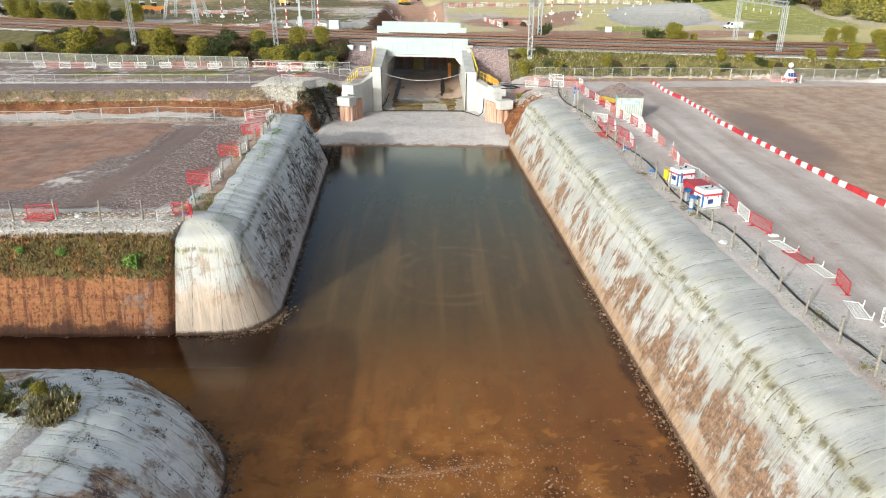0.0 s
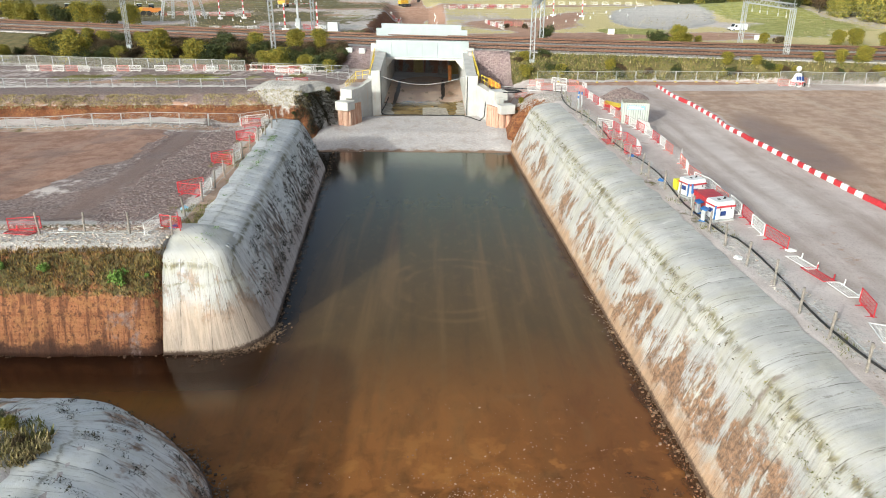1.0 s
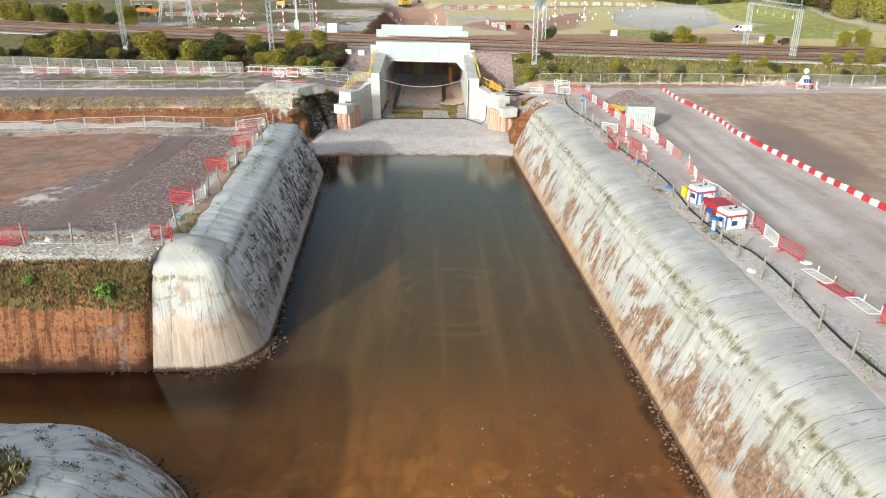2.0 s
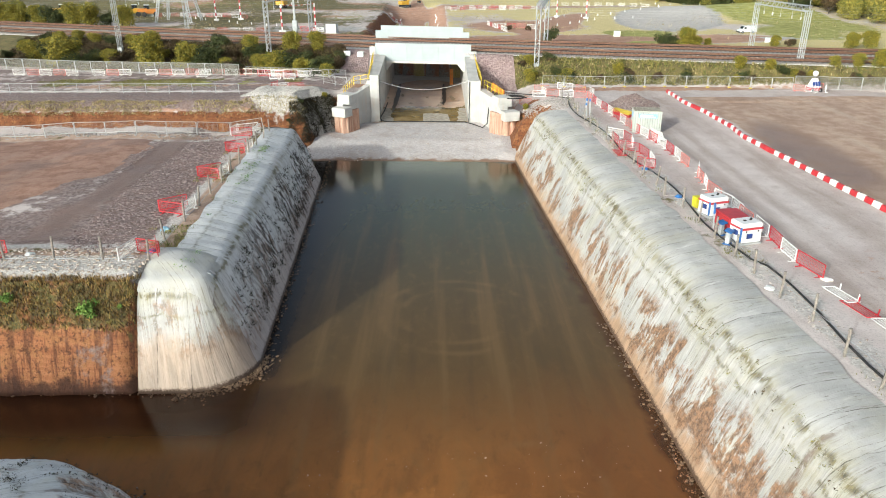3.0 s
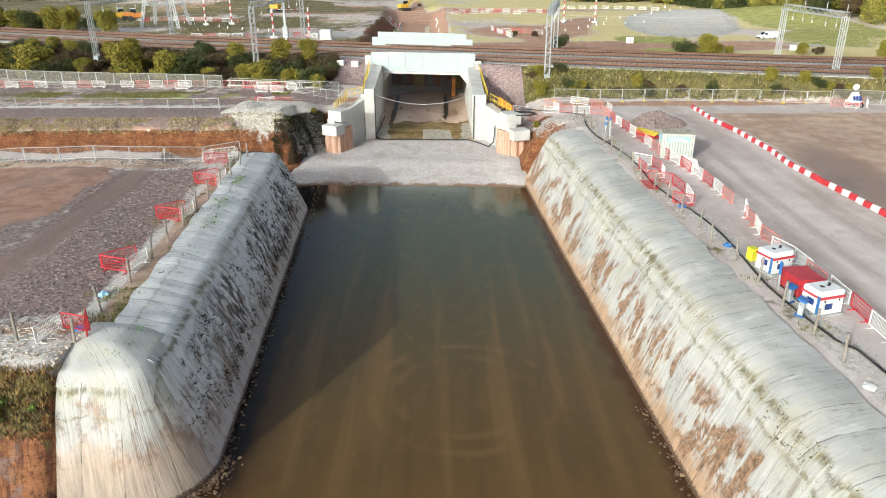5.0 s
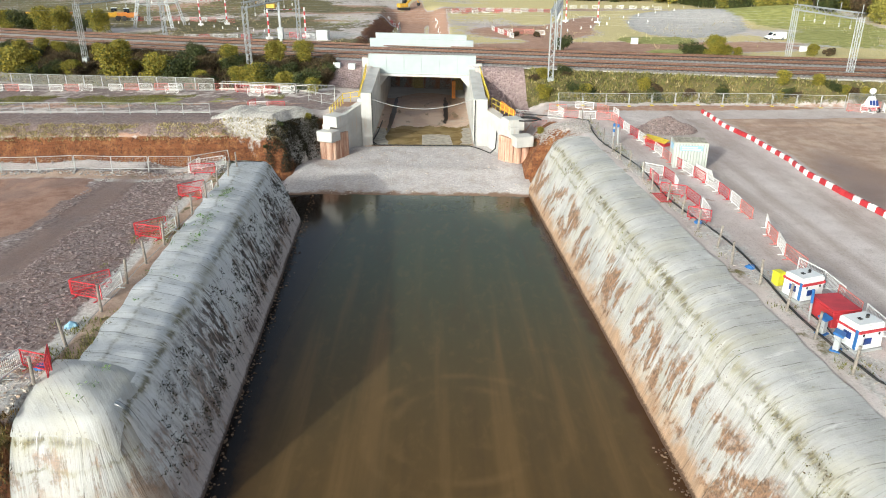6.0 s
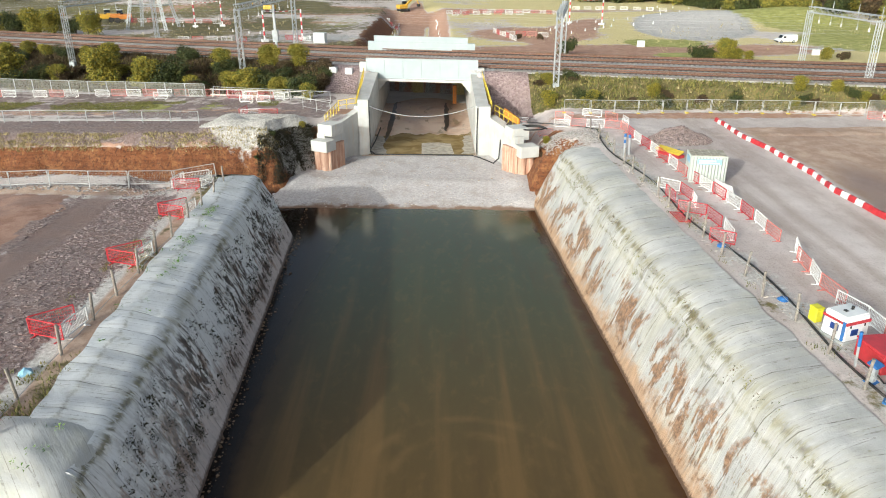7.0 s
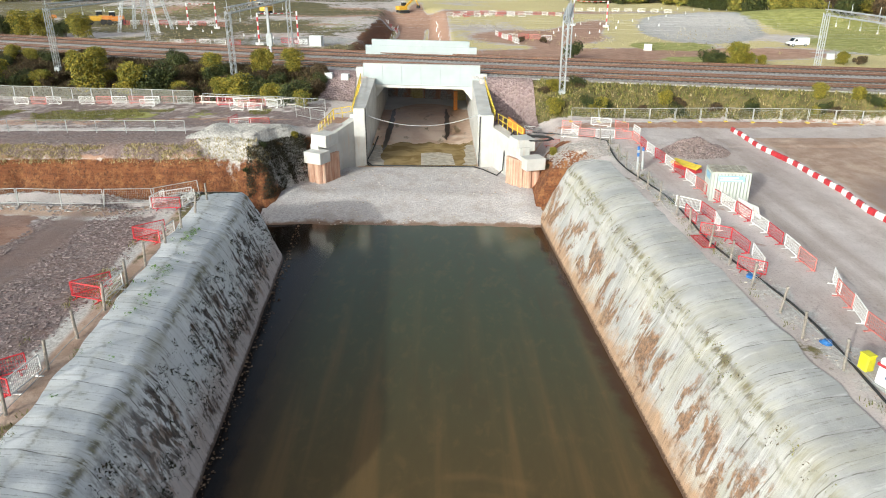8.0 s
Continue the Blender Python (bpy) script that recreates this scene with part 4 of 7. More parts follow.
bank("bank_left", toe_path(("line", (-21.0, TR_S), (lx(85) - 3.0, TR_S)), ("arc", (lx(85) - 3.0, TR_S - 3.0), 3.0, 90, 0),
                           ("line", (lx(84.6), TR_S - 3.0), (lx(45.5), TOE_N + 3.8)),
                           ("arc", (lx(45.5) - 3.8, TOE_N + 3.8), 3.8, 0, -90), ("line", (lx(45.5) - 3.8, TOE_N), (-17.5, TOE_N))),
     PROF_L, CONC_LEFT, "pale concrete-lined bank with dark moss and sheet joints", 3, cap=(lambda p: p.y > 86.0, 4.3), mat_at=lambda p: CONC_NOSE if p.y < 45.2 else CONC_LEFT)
bank("bank_right", toe_path(("line", (rx(-20), -20), (rx(92), 92.0)), ("arc", (rx(92) + 5.0, 92.0), 5.0, 180, 92)),
     PROF_R, CONC_RIGHT, "pale concrete-lined bank with rust stains and mossy crease", 7, (6, 8, 9), 0.008)
bank("bank_near", toe_path(("line", (-60, TOE_S), (lx(26) - 7.6, TOE_S)), ("arc", (lx(26) - 7.6, TOE_S - 7.6), 7.6, 90, 0), ("line", (lx(26), TOE_S - 7.6), (lx(-20), -20))),
     PROF_M, CONC_MOUND, "rounded concrete-lined bank with brown stains and weeds", 11, (3, 4, 5))


def nose_cap(cx, cy):
    """The gentle top of the left bank's corner, where the strips run together."""
    us, zs = [p[0] for p in PROF_L], [p[1] for p in PROF_L]
    xs, ys = np.arange(cx - 2.6, cx + 1.61, 0.2), np.arange(cy - 1.6, cy + 2.61, 0.2)
    v, uvs = [], []
    for y in ys:
        for x in xs:
            u = float(land(x, y))
            v.append((x, y, float(np.interp(u, us, zs)) - 0.03 + 0.09 * min(1.0, max(0.0, min(x - xs[0], xs[-1] - x, y - ys[0], ys[-1] - y) / 0.6)) + 0.03 * float(noise.noise((x * 1.1, y * 1.1, 5)))))
            uvs.append((x + y, 4.2 + u))
    n = len(xs)
    f = [(j * n + i, j * n + i + 1, (j + 1) * n + i + 1, (j + 1) * n + i) for j in range(len(ys) - 1) for i in range(n - 1)]
    ob = raw("concrete_strip", v, f, CONC_NOSE, bpy.data.objects["bank_left"], smooth=True)
    idx = np.zeros(len(ob.data.loops), int)
    ob.data.loops.foreach_get("vertex_index", idx)
    ob.data.uv_layers.new(name="UVMap").data.foreach_set("uv", np.array(uvs)[idx].ravel())
    ob.data.uv_layers.new(name="joint").data.foreach_set("uv", np.ones(2 * len(idx)))


nose_cap(lx(45.5) - 3.8, TOE_N + 3.8)


def sheet(name, xs, ys, zf, mat, label, category, wob=0.05, drop=0.0):
    v = [(x, y, zf(x, y)) for y in ys for x in xs]
    n = len(xs)
    f = [(j * n + i, j * n + i + 1, (j + 1) * n + i + 1, (j + 1) * n + i) for j in range(len(ys) - 1) for i in range(n - 1)]
    return tagged(raw(name, v, f, mat, smooth=True), label, category, kind="structure")


def apron_height(x, y):
    edge = 0.35 * math.exp(-((x + 15.6) / 1.6) ** 2) * (92 < y < 101) + 0.25 * math.exp(-((x - 8.3) / 1.2) ** 2) * (92 < y < 99)
    return float(apron_z(y - 0.055 * (-2 - x))) + 0.09 * float(noise.noise((x * 0.5, y * 0.5, 3))) + 0.05 * float(noise.noise((x * 1.9, y * 1.9, 5))) + edge


sheet("apron", np.arange(-17.4, 10.3, 0.4), np.arange(88.6, 105.3, 0.4), apron_height, APRON, "compacted grey gravel apron sloping into the water", "ground")
sheet("underpass_floor", np.arange(-9.2, 5.3, 0.8), np.arange(105.0, 152.1, 0.8), lambda x, y: 1.80 + 0.04 * float(noise.noise((x * 0.4, y * 0.4, 8))), MUD_FLOOR,
      "wet mud and puddles on the underpass slab", "floor")

# ---- the railway underpass ----
def slab(bm, pts, z0, z1):
    """A wall piece over a plan outline, with its top and foot heights for each corner."""
    n = len(pts)
    lo = [bm.verts.new((p[0], p[1], z0 if not isinstance(z0, (list, tuple)) else z0[k])) for k, p in enumerate(pts)]
    hi = [bm.verts.new((p[0], p[1], z1 if not isinstance(z1, (list, tuple)) else z1[k])) for k, p in enumerate(pts)]
    bm.faces.new(hi)
    bm.faces.new(lo[::-1])
    for k in range(n):
        bm.faces.new((lo[k], lo[(k + 1) % n], hi[(k + 1) % n], hi[k]))
    bmesh.ops.recalc_face_normals(bm, faces=bm.faces)
    return bm


bridge = thing("railway_underpass", pose(-2.3, 122, 1.8), "white concrete and steel railway underpass with stepped wing walls", "bridge")


def bpart(name, bm, mat, label="", parent=bridge):
    bmesh.ops.translate(bm, verts=bm.verts, vec=(2.3, -122, -1.8)) if parent is bridge else None
    return part(name, bm, mat, parent, label)


# side walls from the mouth to beyond the tracks
for x0, x1, ya, yb in ((-10.0, -8.5, 106.0, 147.0), (4.1, 5.6, 105.4, 145.0)):
    inner = x1 if x0 < 0 else x0
    ys = 124.0 if x0 < 0 else 121.4
    bpart("side_wall", slab(B(), [(x0, ya + 0.9), (x1, ya + 0.9), (x1, ys), (x0, ys)], 0.9, [7.3, 7.3, 8.6, 8.6]), WALL)
    bpart("side_wall", slab(B(), [(x0, ys), (x1, ys), (x1, yb), (x0, yb)], 0.9, 7.5), WALL)
# mouth columns
for x0, x1, y0, top in ((-9.45, -8.2, 105.7, 8.2), (4.25, 5.75, 105.1, 7.5)):
    bpart("column", box(B(), (x0, y0, 0.9), (x1, y0 + 1.1, top), 0.05), WALL, "white concrete column at the mouth")
# deck, soffit haunches and fascias
SK = -0.18


def fy(x):
    return 122.6 + SK * (x + 2.3)


bpart("deck", slab(B(), [(-10.2, fy(-10.2) + 0.35), (5.6, fy(5.6) + 0.35), (5.6, fy(5.6) + 20), (-10.2, fy(-10.2) + 20)], 7.45, 8.55), WALL)
fascia = bpart("fascia", slab(B(), [(-10.05, fy(-10.05)), (5.05, fy(5.05)), (5.05, fy(5.05) + 0.35), (-10.05, fy(-10.05) + 0.35)], [7.75, 7.75, 7.75, 7.75], 10.45), STEEL_WHITE, "white painted steel fascia of six panels")
for k in range(7):
    x = -10.05 + k * (15.1 / 6)
    w = 0.035
    b = slab(B(), [(x - w, fy(x) - 0.05), (x + w, fy(x) - 0.05), (x + w, fy(x) + 0.02), (x - w, fy(x) + 0.02)], 7.8, 10.45)
    bpart("fascia_rib", b, STEEL_WHITE)
bpart("fascia_lip", slab(B(), [(-10.3, fy(-10.3) - 0.22), (5.3, fy(5.3) - 0.22), (5.3, fy(5.3) + 0.5), (-10.3, fy(-10.3) + 0.5)], 7.42, 7.75), WALL)
for s, xa in ((1, -8.5), (-1, 4.1)):
    y0 = fy(xa) + 0.1
    b = B()
    v = [b.verts.new(c) for c in ((xa, y0, 7.42), (xa + s * 1.2, y0, 7.42), (xa, y0, 6.0), (xa, y0 + 19, 7.42), (xa + s * 1.2, y0 + 19, 7.42), (xa, y0 + 19, 6.0))]
    for f in ((0, 1, 2), (3, 5, 4), (0, 3, 4, 1), (1, 4, 5, 2), (2, 5, 3, 0)):
        b.faces.new([v[k] for k in f])
    bmesh.ops.recalc_face_normals(b, faces=b.faces)
    bpart("haunch", b, WALL)
bpart("end_pilaster", box(B(), (-11.0, fy(-10.6) - 0.1, 6.5), (-10.05, fy(-10.6) + 0.8, 9.9), 0.04), WALL)
bpart("end_pilaster", box(B(), (5.05, fy(5.5) - 0.1, 6.5), (5.95, fy(5.5) + 0.8, 9.4), 0.04), WALL)
bpart("far_fascia", slab(B(), [(-10.6, 143.6), (4.5, 140.9), (4.5, 141.3), (-10.6, 144.0)], [9.3, 9.3, 9.3, 9.3], [11.4, 11.25, 11.25, 11.4]), STEEL_WHITE)
bpart("far_fascia_step", slab(B(), [(-11.6, 143.7), (5.6, 140.6), (5.6, 141.4), (-11.6, 144.5)], 8.3, [10.5, 10.35, 10.35, 10.5]), STEEL_WHITE)
# earth-stained retaining wall beyond the far mouth
bpart("retaining_wall", slab(B(), [(-10.0, 152.2), (5.6, 150.4), (5.6, 151.0), (-10.0, 152.8)], 1.0, [4.6, 4.4, 4.4, 4.6]), WALL, "pale mud-stained retaining wall")
bpart("timber_prop", box(B(), (2.0, 136.2, 1.7), (2.6, 136.7, 4.6), 0.03), ORANGE_NET, "orange timber prop")


def ribbon(x0, y0, y1, wide, seed, z):
    v, f, n = [], [], 26
    for k in range(n):
        y = y0 + (y1 - y0) * k / (n - 1)
        w = wide * (0.55 + 0.45 * noise.noise((y * 0.5, seed, 0))) * math.sin(math.pi * (k + 0.4) / n) ** 0.4
        m = x0 + 0.35 * noise.noise((y * 0.3, seed, 4))
        v += [(m - w, y, z), (m + w * (1 + 0.4 * noise.noise((y, seed, 7))), y, z)]
    f = [(2 * k, 2 * k + 1, 2 * k + 3, 2 * k + 2) for k in range(n - 1)]
    return v, f


for x0, y0, y1, w, sd in ((-6.8, 112.0, 137.0, 0.65, 1), (0.9, 117.0, 136.5, 0.6, 2)):
    v, f = ribbon(x0, y0, y1, w, sd, 1.90)
    tagged(raw("wheel_rut", v, f, WET_MUD), "dark wet wheel rut across the muddy slab", "rut", kind="structure")
v = [(-8.4, 105.5, 1.87), (4.0, 105.3, 1.87)]
for k in range(31):
    x = 4.0 - 12.4 * k / 30
    v.append((x, 115.5 + 2.6 * noise.noise((x * 0.35, 2, 0)) + 1.2 * noise.noise((x * 1.1, 5, 0)), 1.87))
tagged(raw("puddle", v, [tuple(range(len(v)))], PUDDLE), "shallow brown puddle on the underpass slab", "puddle", kind="structure")
# water standing on the open slab behind the deck, sky brightness painted into it
v = []
for k in range(31):
    x = -8.4 + 12.4 * k / 30
    v.append((x, 136.2 + 4.6 * max(0.0, 1 - ((x + 2.0) / 5.2) ** 2) + 0.5 * noise.noise((x * 0.9, 9, 0)), 1.895))
v += [(5.0, 150.2, 1.895), (-9.2, 151.8, 1.895)]
tagged(raw("pool", v, [tuple(range(len(v)))], PALE_POOL), "water standing on the open slab, coloured pale for sky light", "puddle", kind="structure")
tagged(raw("slab_patch", [(-2.2, 105.7, 1.882), (1.6, 105.6, 1.882), (1.3, 110.4, 1.882), (-0.4, 111.2, 1.882), (-2.3, 110.8, 1.882)], [(0, 1, 2, 3, 4)], WASHED), "washed pale patch of concrete slab", "slab", kind="structure")
for x0, x1 in ((-8.4, -6.4), (2.4, 4.0)):
    v = [(x0, 105.7, 1.882), (x1, 105.7, 1.882)]
    for k in range(12):
        y = 105.7 + 9.0 * k / 11
        w = (x1 - x0) * (1 - 0.5 * k / 11) + 0.5 * noise.noise((y * 0.8, x0, 1))
        v.append((x0 + w, y, 1.882) if x0 < 0 else (x1 - w, y, 1.882))
    edge = [(x0, 114.7, 1.882)] if x0 < 0 else [(x1, 114.7, 1.882)]
    ring = [v[0]] + v[2:] + edge if x0 < 0 else [v[1]] + edge + v[2:][::-1]
    tagged(raw("slab_patch", ring, [tuple(range(len(ring)))], WASHED), "washed pale edge of the concrete slab", "slab", kind="structure")

# wing walls that splay out to the stepped end blocks
for s, base in ((-1, [(-9.3, 106.3), (-11.2, 103.7), (-12.6, 100.7), (-13.5, 101.2), (-12.0, 104.4), (-10.0, 107.2)]),
                (1, [(5.4, 105.6), (6.9, 101.9), (7.9, 98.3), (8.9, 98.7), (7.8, 102.5), (6.4, 106.4)])):
    bpart("wing_wall", slab(B(), base, 0.6, [6.9, 6.0, 5.4, 5.4, 6.0, 6.9] if s < 0 else [6.3, 5.9, 5.6, 5.6, 5.9, 6.3]), WALL, "white splayed wing wall")
for cx, cy, turn, dz in ((-12.15, 101.55, 28, 0.0), (8.3, 99.6, -18, -0.05)):
    m = pose(cx, cy, 0, 0, 0, -turn)
    bpart("end_block", box(B(), (-0.95, -0.9, 5.2 + dz), (0.95, 1.3, 6.45 + dz), 0.05, m), WALL, "white cast end block")
for cx, cy, turn, dz in ((-12.75, 100.2, 28, 0.0), (9.15, 97.9, -18, -0.1)):
    m = pose(cx, cy, 0, 0, 0, -turn)
    bpart("lower_block", box(B(), (-1.05, -0.8, 3.75 + dz), (1.05, 0.95, 4.95 + dz), 0.05, m), WALL, "white cast lower step block")
for cx, cy, turn in ((-12.8, 100.55, 28), (8.95, 98.3, -18)):
    m = pose(cx, cy, 0, 0, 0, -turn)
    for k in range(2):
        b = B()
        bmesh.ops.create_cone(b, cap_ends=True, segments=16, radius1=0.48, radius2=0.48, depth=3.6, matrix=m @ Matrix.Translation(((-0.55 + 0.8 * k) * (1 if cx < 0 else -1), -0.15 + 0.1 * k, 2.1)))
        bpart("round_column", b, PILE, "rust-stained concrete pile")
    bpart("pile_cap", box(B(), (-0.6, 0.0, 0.3), (0.75, 0.6, 3.8), 0.04, m), PILE)
    for k in range(6):
        b = B()
        bmesh.ops.create_cone(b, cap_ends=True, segments=10, radius1=0.24, radius2=0.24, depth=4.0,
                              matrix=m @ Matrix.Translation(((0.72 if cx < 0 else -0.9) + (0.05 if cx < 0 else -0.10) * k, 0.1 + 0.42 * k, 2.4)))
        bpart("round_column", b, PILE, "rust-stained concrete pile")


def rail_run(name, pts, h, parent, mat):
    """A two-rail handrail along points at its foot, posts and rails apart."""
    for a, c in zip(pts, pts[1:]):
        for k in (0.5, 1.0):
            part("rail", bar(B(), (a[0], a[1], a[2] + h * k), (c[0], c[1], c[2] + h * k), 0.045, 6), mat, parent)
        n = max(1, round((Vector(c) - Vector(a)).length / 1.1))
        for i in range(n + 1):
            p = Vector(a).lerp(Vector(c), i / n)
            part("rail_post", bar(B(), p, p + Vector((0, 0, h)), 0.05, 6), mat, parent)


for pts in ([(-10.4, 123.6, 8.0), (-9.8, 108.0, 6.95)], [(-9.9, 107.6, 6.9), (-11.9, 107.6, 6.6)], [(-11.8, 107.3, 6.6), (-12.7, 102.4, 6.0)]):
    r = thing("handrail", pose(0, 0, 0), "yellow tubular safety handrail on the wing wall", "handrail", "yellow handrails")
    rail_run("handrail", pts, 1.15, r, YELLOW)
for pts in ([(5.6, 121.0, 7.9), (6.0, 107.0, 6.5)], [(6.3, 106.2, 6.3), (8.4, 101.0, 5.9)]):
    r = thing("handrail", pose(0, 0, 0), "yellow tubular safety handrail on the wing wall", "handrail", "yellow handrails")
    rail_run("handrail", pts, 1.15, r, YELLOW)
net = thing("barrier_net", pose(7.0, 104.4, 6.1), "torn orange barrier netting slumped along the wing wall", "netting")
part("netting", slab(B(), [(0.35, 1.6), (1.6, -2.6), (1.72, -2.55), (0.47, 1.65)], 0.0, [1.05, 0.7, 0.7, 1.05]), ORANGE_NET, net)

# black hoses at the mouth and the cable hung across it
hose = thing("drain_hose", pose(0, 0, 0), "black drain hose laid along the slab edge", "hose")
part_pts = [(-8.0, 119.0, 1.95), (-8.1, 112.0, 1.95), (-8.35, 107.0, 1.98), (-7.6, 105.2, 1.98), (-4.0, 105.05, 1.98), (0.0, 104.8, 1.98), (3.6, 104.6, 1.98), (4.6, 103.6, 1.92), (5.9, 101.6, 1.86), (6.5, 101.7, 2.4), (6.7, 102.4, 4.2), (7.1, 102.6, 5.6), (7.6, 102.5, 6.3)]
tube("hose", part_pts, 0.075, BLACK, hose)
hose2 = thing("drain_hose", pose(0, 0, 0), "black drain hose hanging down a concrete column", "hose")
tube("hose", [(-8.15, 105.6, 8.2), (-8.12, 105.55, 5.0), (-8.15, 105.5, 2.2), (-7.9, 105.1, 1.97)], 0.06, BLACK, hose2)
cable = thing("hung_cable", pose(0, 0, 0), "pale cable sagging across the underpass mouth", "cable")
tube("cable", [(-8.2 + 12.4 * k / 16, 106.2, 7.4 - 1.25 * (1 - ((k - 8) / 8) ** 2)) for k in range(17)], 0.035, GALV, cable)
conduit = thing("drain_hose", pose(0, 0, 0), "black hose down the mouth column", "hose")
tube("hose", [(4.25, 105.0, 7.4), (4.2, 105.0, 4.5), (4.15, 104.9, 1.95)], 0.055, BLACK, conduit)

# stone pitching on the railway bank beside the underpass
for name, x0, x1 in (("stone_slope", -15.4, -11.0), ("stone_slope", 5.9, 11.4)):
    v, n = [], 12
    for j in range(21):
        for i in range(n):
            x = x0 + (x1 - x0) * i / (n - 1)
            e = -11.6 + 8.4 * j / 20
            y = float(track_y(x)) + e
            v.append((x, y, float(terrain(x, y)) + 0.16))
    f = [(j * n + i, j * n + i + 1, (j + 1) * n + i + 1, (j + 1) * n + i) for j in range(20) for i in range(n - 1)]
    tagged(raw(name, v, f, PITCHING), "purple-grey stone pitching on the railway bank", "slope", kind="structure")

# ---- railway ----
def along(x0, x1, step, off, z):
    out, x = [], x0
    while x <= x1:
        sl = -0.311 + 2 * 0.00057 * x
        q = 1 / math.hypot(1, sl)
        out.append((x - sl * q * off, float(track_y(x)) + q * off, z))
        x += step
    return out


def strip(name, pts_a, pts_b, mat, thick, label, category):
    v, f = [], []
    for a, b in zip(pts_a, pts_b):
        v += [a, b, (b[0], b[1], b[2] - thick), (a[0], a[1], a[2] - thick)]
    for i in range(len(pts_a) - 1):
        o = 4 * i
        f += [(o + k, o + (k + 1) % 4, o + 4 + (k + 1) % 4, o + 4 + k) for k in range(4)]
    f += [(3, 2, 1, 0), tuple(len(v) - 4 + k for k in range(4))]
    return tagged(raw(name, v, f, mat), label, category, kind="structure")


strip("ballast", along(-150, 150, 3, -3.0, 9.12), along(-150, 150, 3, 17.6, 9.12), GROUND, 0.3, "grey stone ballast under four railway tracks", "ballast")
for at in ("zone_a", "zone_b", "zone_c"):
    me = bpy.data.objects["ballast"].data
    a = me.color_attributes.new(at, "FLOAT_COLOR", "POINT")
    c = np.zeros((len(me.vertices), 4))
    if at == "zone_b":
        c[:, 2] = 1
    a.data.foreach_set("color", c.ravel())
for off in (0.0, 4.4, 10.3, 14.6):
    tr = tagged(new("railway_track"), "rusty railway track on dark sleepers in ballast", "railway", "railway tracks", "structure")
    for side in (-0.75, 0.75):
        a, b = along(-150, 150, 4, off + side - 0.055, 9.42), along(-150, 150, 4, off + side + 0.055, 9.42)
        o = strip("rail", a, b, RAIL, 0.16, "", "")
        for k in ("label", "category", "kind"):
            if k in o:
                del o[k]
        o.parent = tr
    v, f = [], []
    for x, y, z in along(-150, 150, 0.68, off, 9.26):
        sl = -0.311 + 2 * 0.00057 * x
        q = 1 / math.hypot(1, sl)
        d, n = Vector((q, sl * q)), Vector((-sl * q, q))
        o = len(v)
        for zz in (9.05, 9.15):
            for sx, sy in ((-1, -1), (1, -1), (1, 1), (-1, 1)):
                p = Vector((x, y)) + d * 0.15 * sx + n * 1.2 * sy
                v.append((p.x, p.y, zz))
        f += [(o + 4, o + 5, o + 6, o + 7)] + [(o + k, o + (k + 1) % 4, o + 4 + (k + 1) % 4, o + 4 + k) for k in range(4)]
    o = raw("sleepers", v, f, SLEEPER, tr)
    o["kind"] = "stuff"
    a, b = along(-150, 150, 3, off - 0.8, 9.2), along(-150, 150, 3, off + 0.8, 9.2)
    v = [p for q in zip(a, b) for p in q]
    raw("rusted_ballast", v, [(2 * i, 2 * i + 2, 2 * i + 3, 2 * i + 1) for i in range(len(a) - 1)], RUSTED, tr)
# concrete cable trough along the near edge
strip("cable_trough", along(-150, -13, 3, -2.75, 9.22), along(-150, -13, 3, -2.4, 9.22), SLEEPER, 0.25, "pale concrete cable trough beside the track", "trough")
strip("cable_trough", along(8, 150, 3, -2.75, 9.22), along(8, 150, 3, -2.4, 9.22), SLEEPER, 0.25, "pale concrete cable trough beside the track", "trough")


def lattice(name, a, c, w, parent, label=""):
    """Four chords and zigzag lacing between two points."""
    a, c = Vector(a), Vector(c)
    d = (c - a).normalized()
    s = d.cross(Vector((0, 1, 0)) if abs(d.y) < 0.7 else Vector((0, 0, 1))).normalized()
    t = d.cross(s)
    b = B()
    L = (c - a).length
    for i in (-1, 1):
        for j in (-1, 1):
            o = s * i * w / 2 + t * j * w / 2
            bar(b, a + o, c + o, 0.055, 4)
    n = max(2, round(L / (w * 1.15)))
    for k in range(n):
        p, q = a + d * L * k / n, a + d * L * (k + 1) / n
        sg = 1 if k % 2 else -1
        for o1, o2 in ((s, t), (s, -t), (t, s), (t, -s)):
            bar(b, p + (o1 * sg + o2) * w / 2, q + (o2 - o1 * sg) * w / 2, 0.03, 4)
    return part(name, b, GALV, parent, label)


def insulator(parent, p):
    b = B()
    bar(b, p, (p[0], p[1], p[2] - 0.9), 0.03, 5)
    part("dropper", b, GALV, parent)
    b = B()
    for k in range(3):
        bar(b, (p[0], p[1], p[2] - 0.9 - 0.16 * k), (p[0], p[1], p[2] - 1.0 - 0.16 * k), 0.13, 8, 0.08)
    part("insulator", b, WHITE_PL, parent)


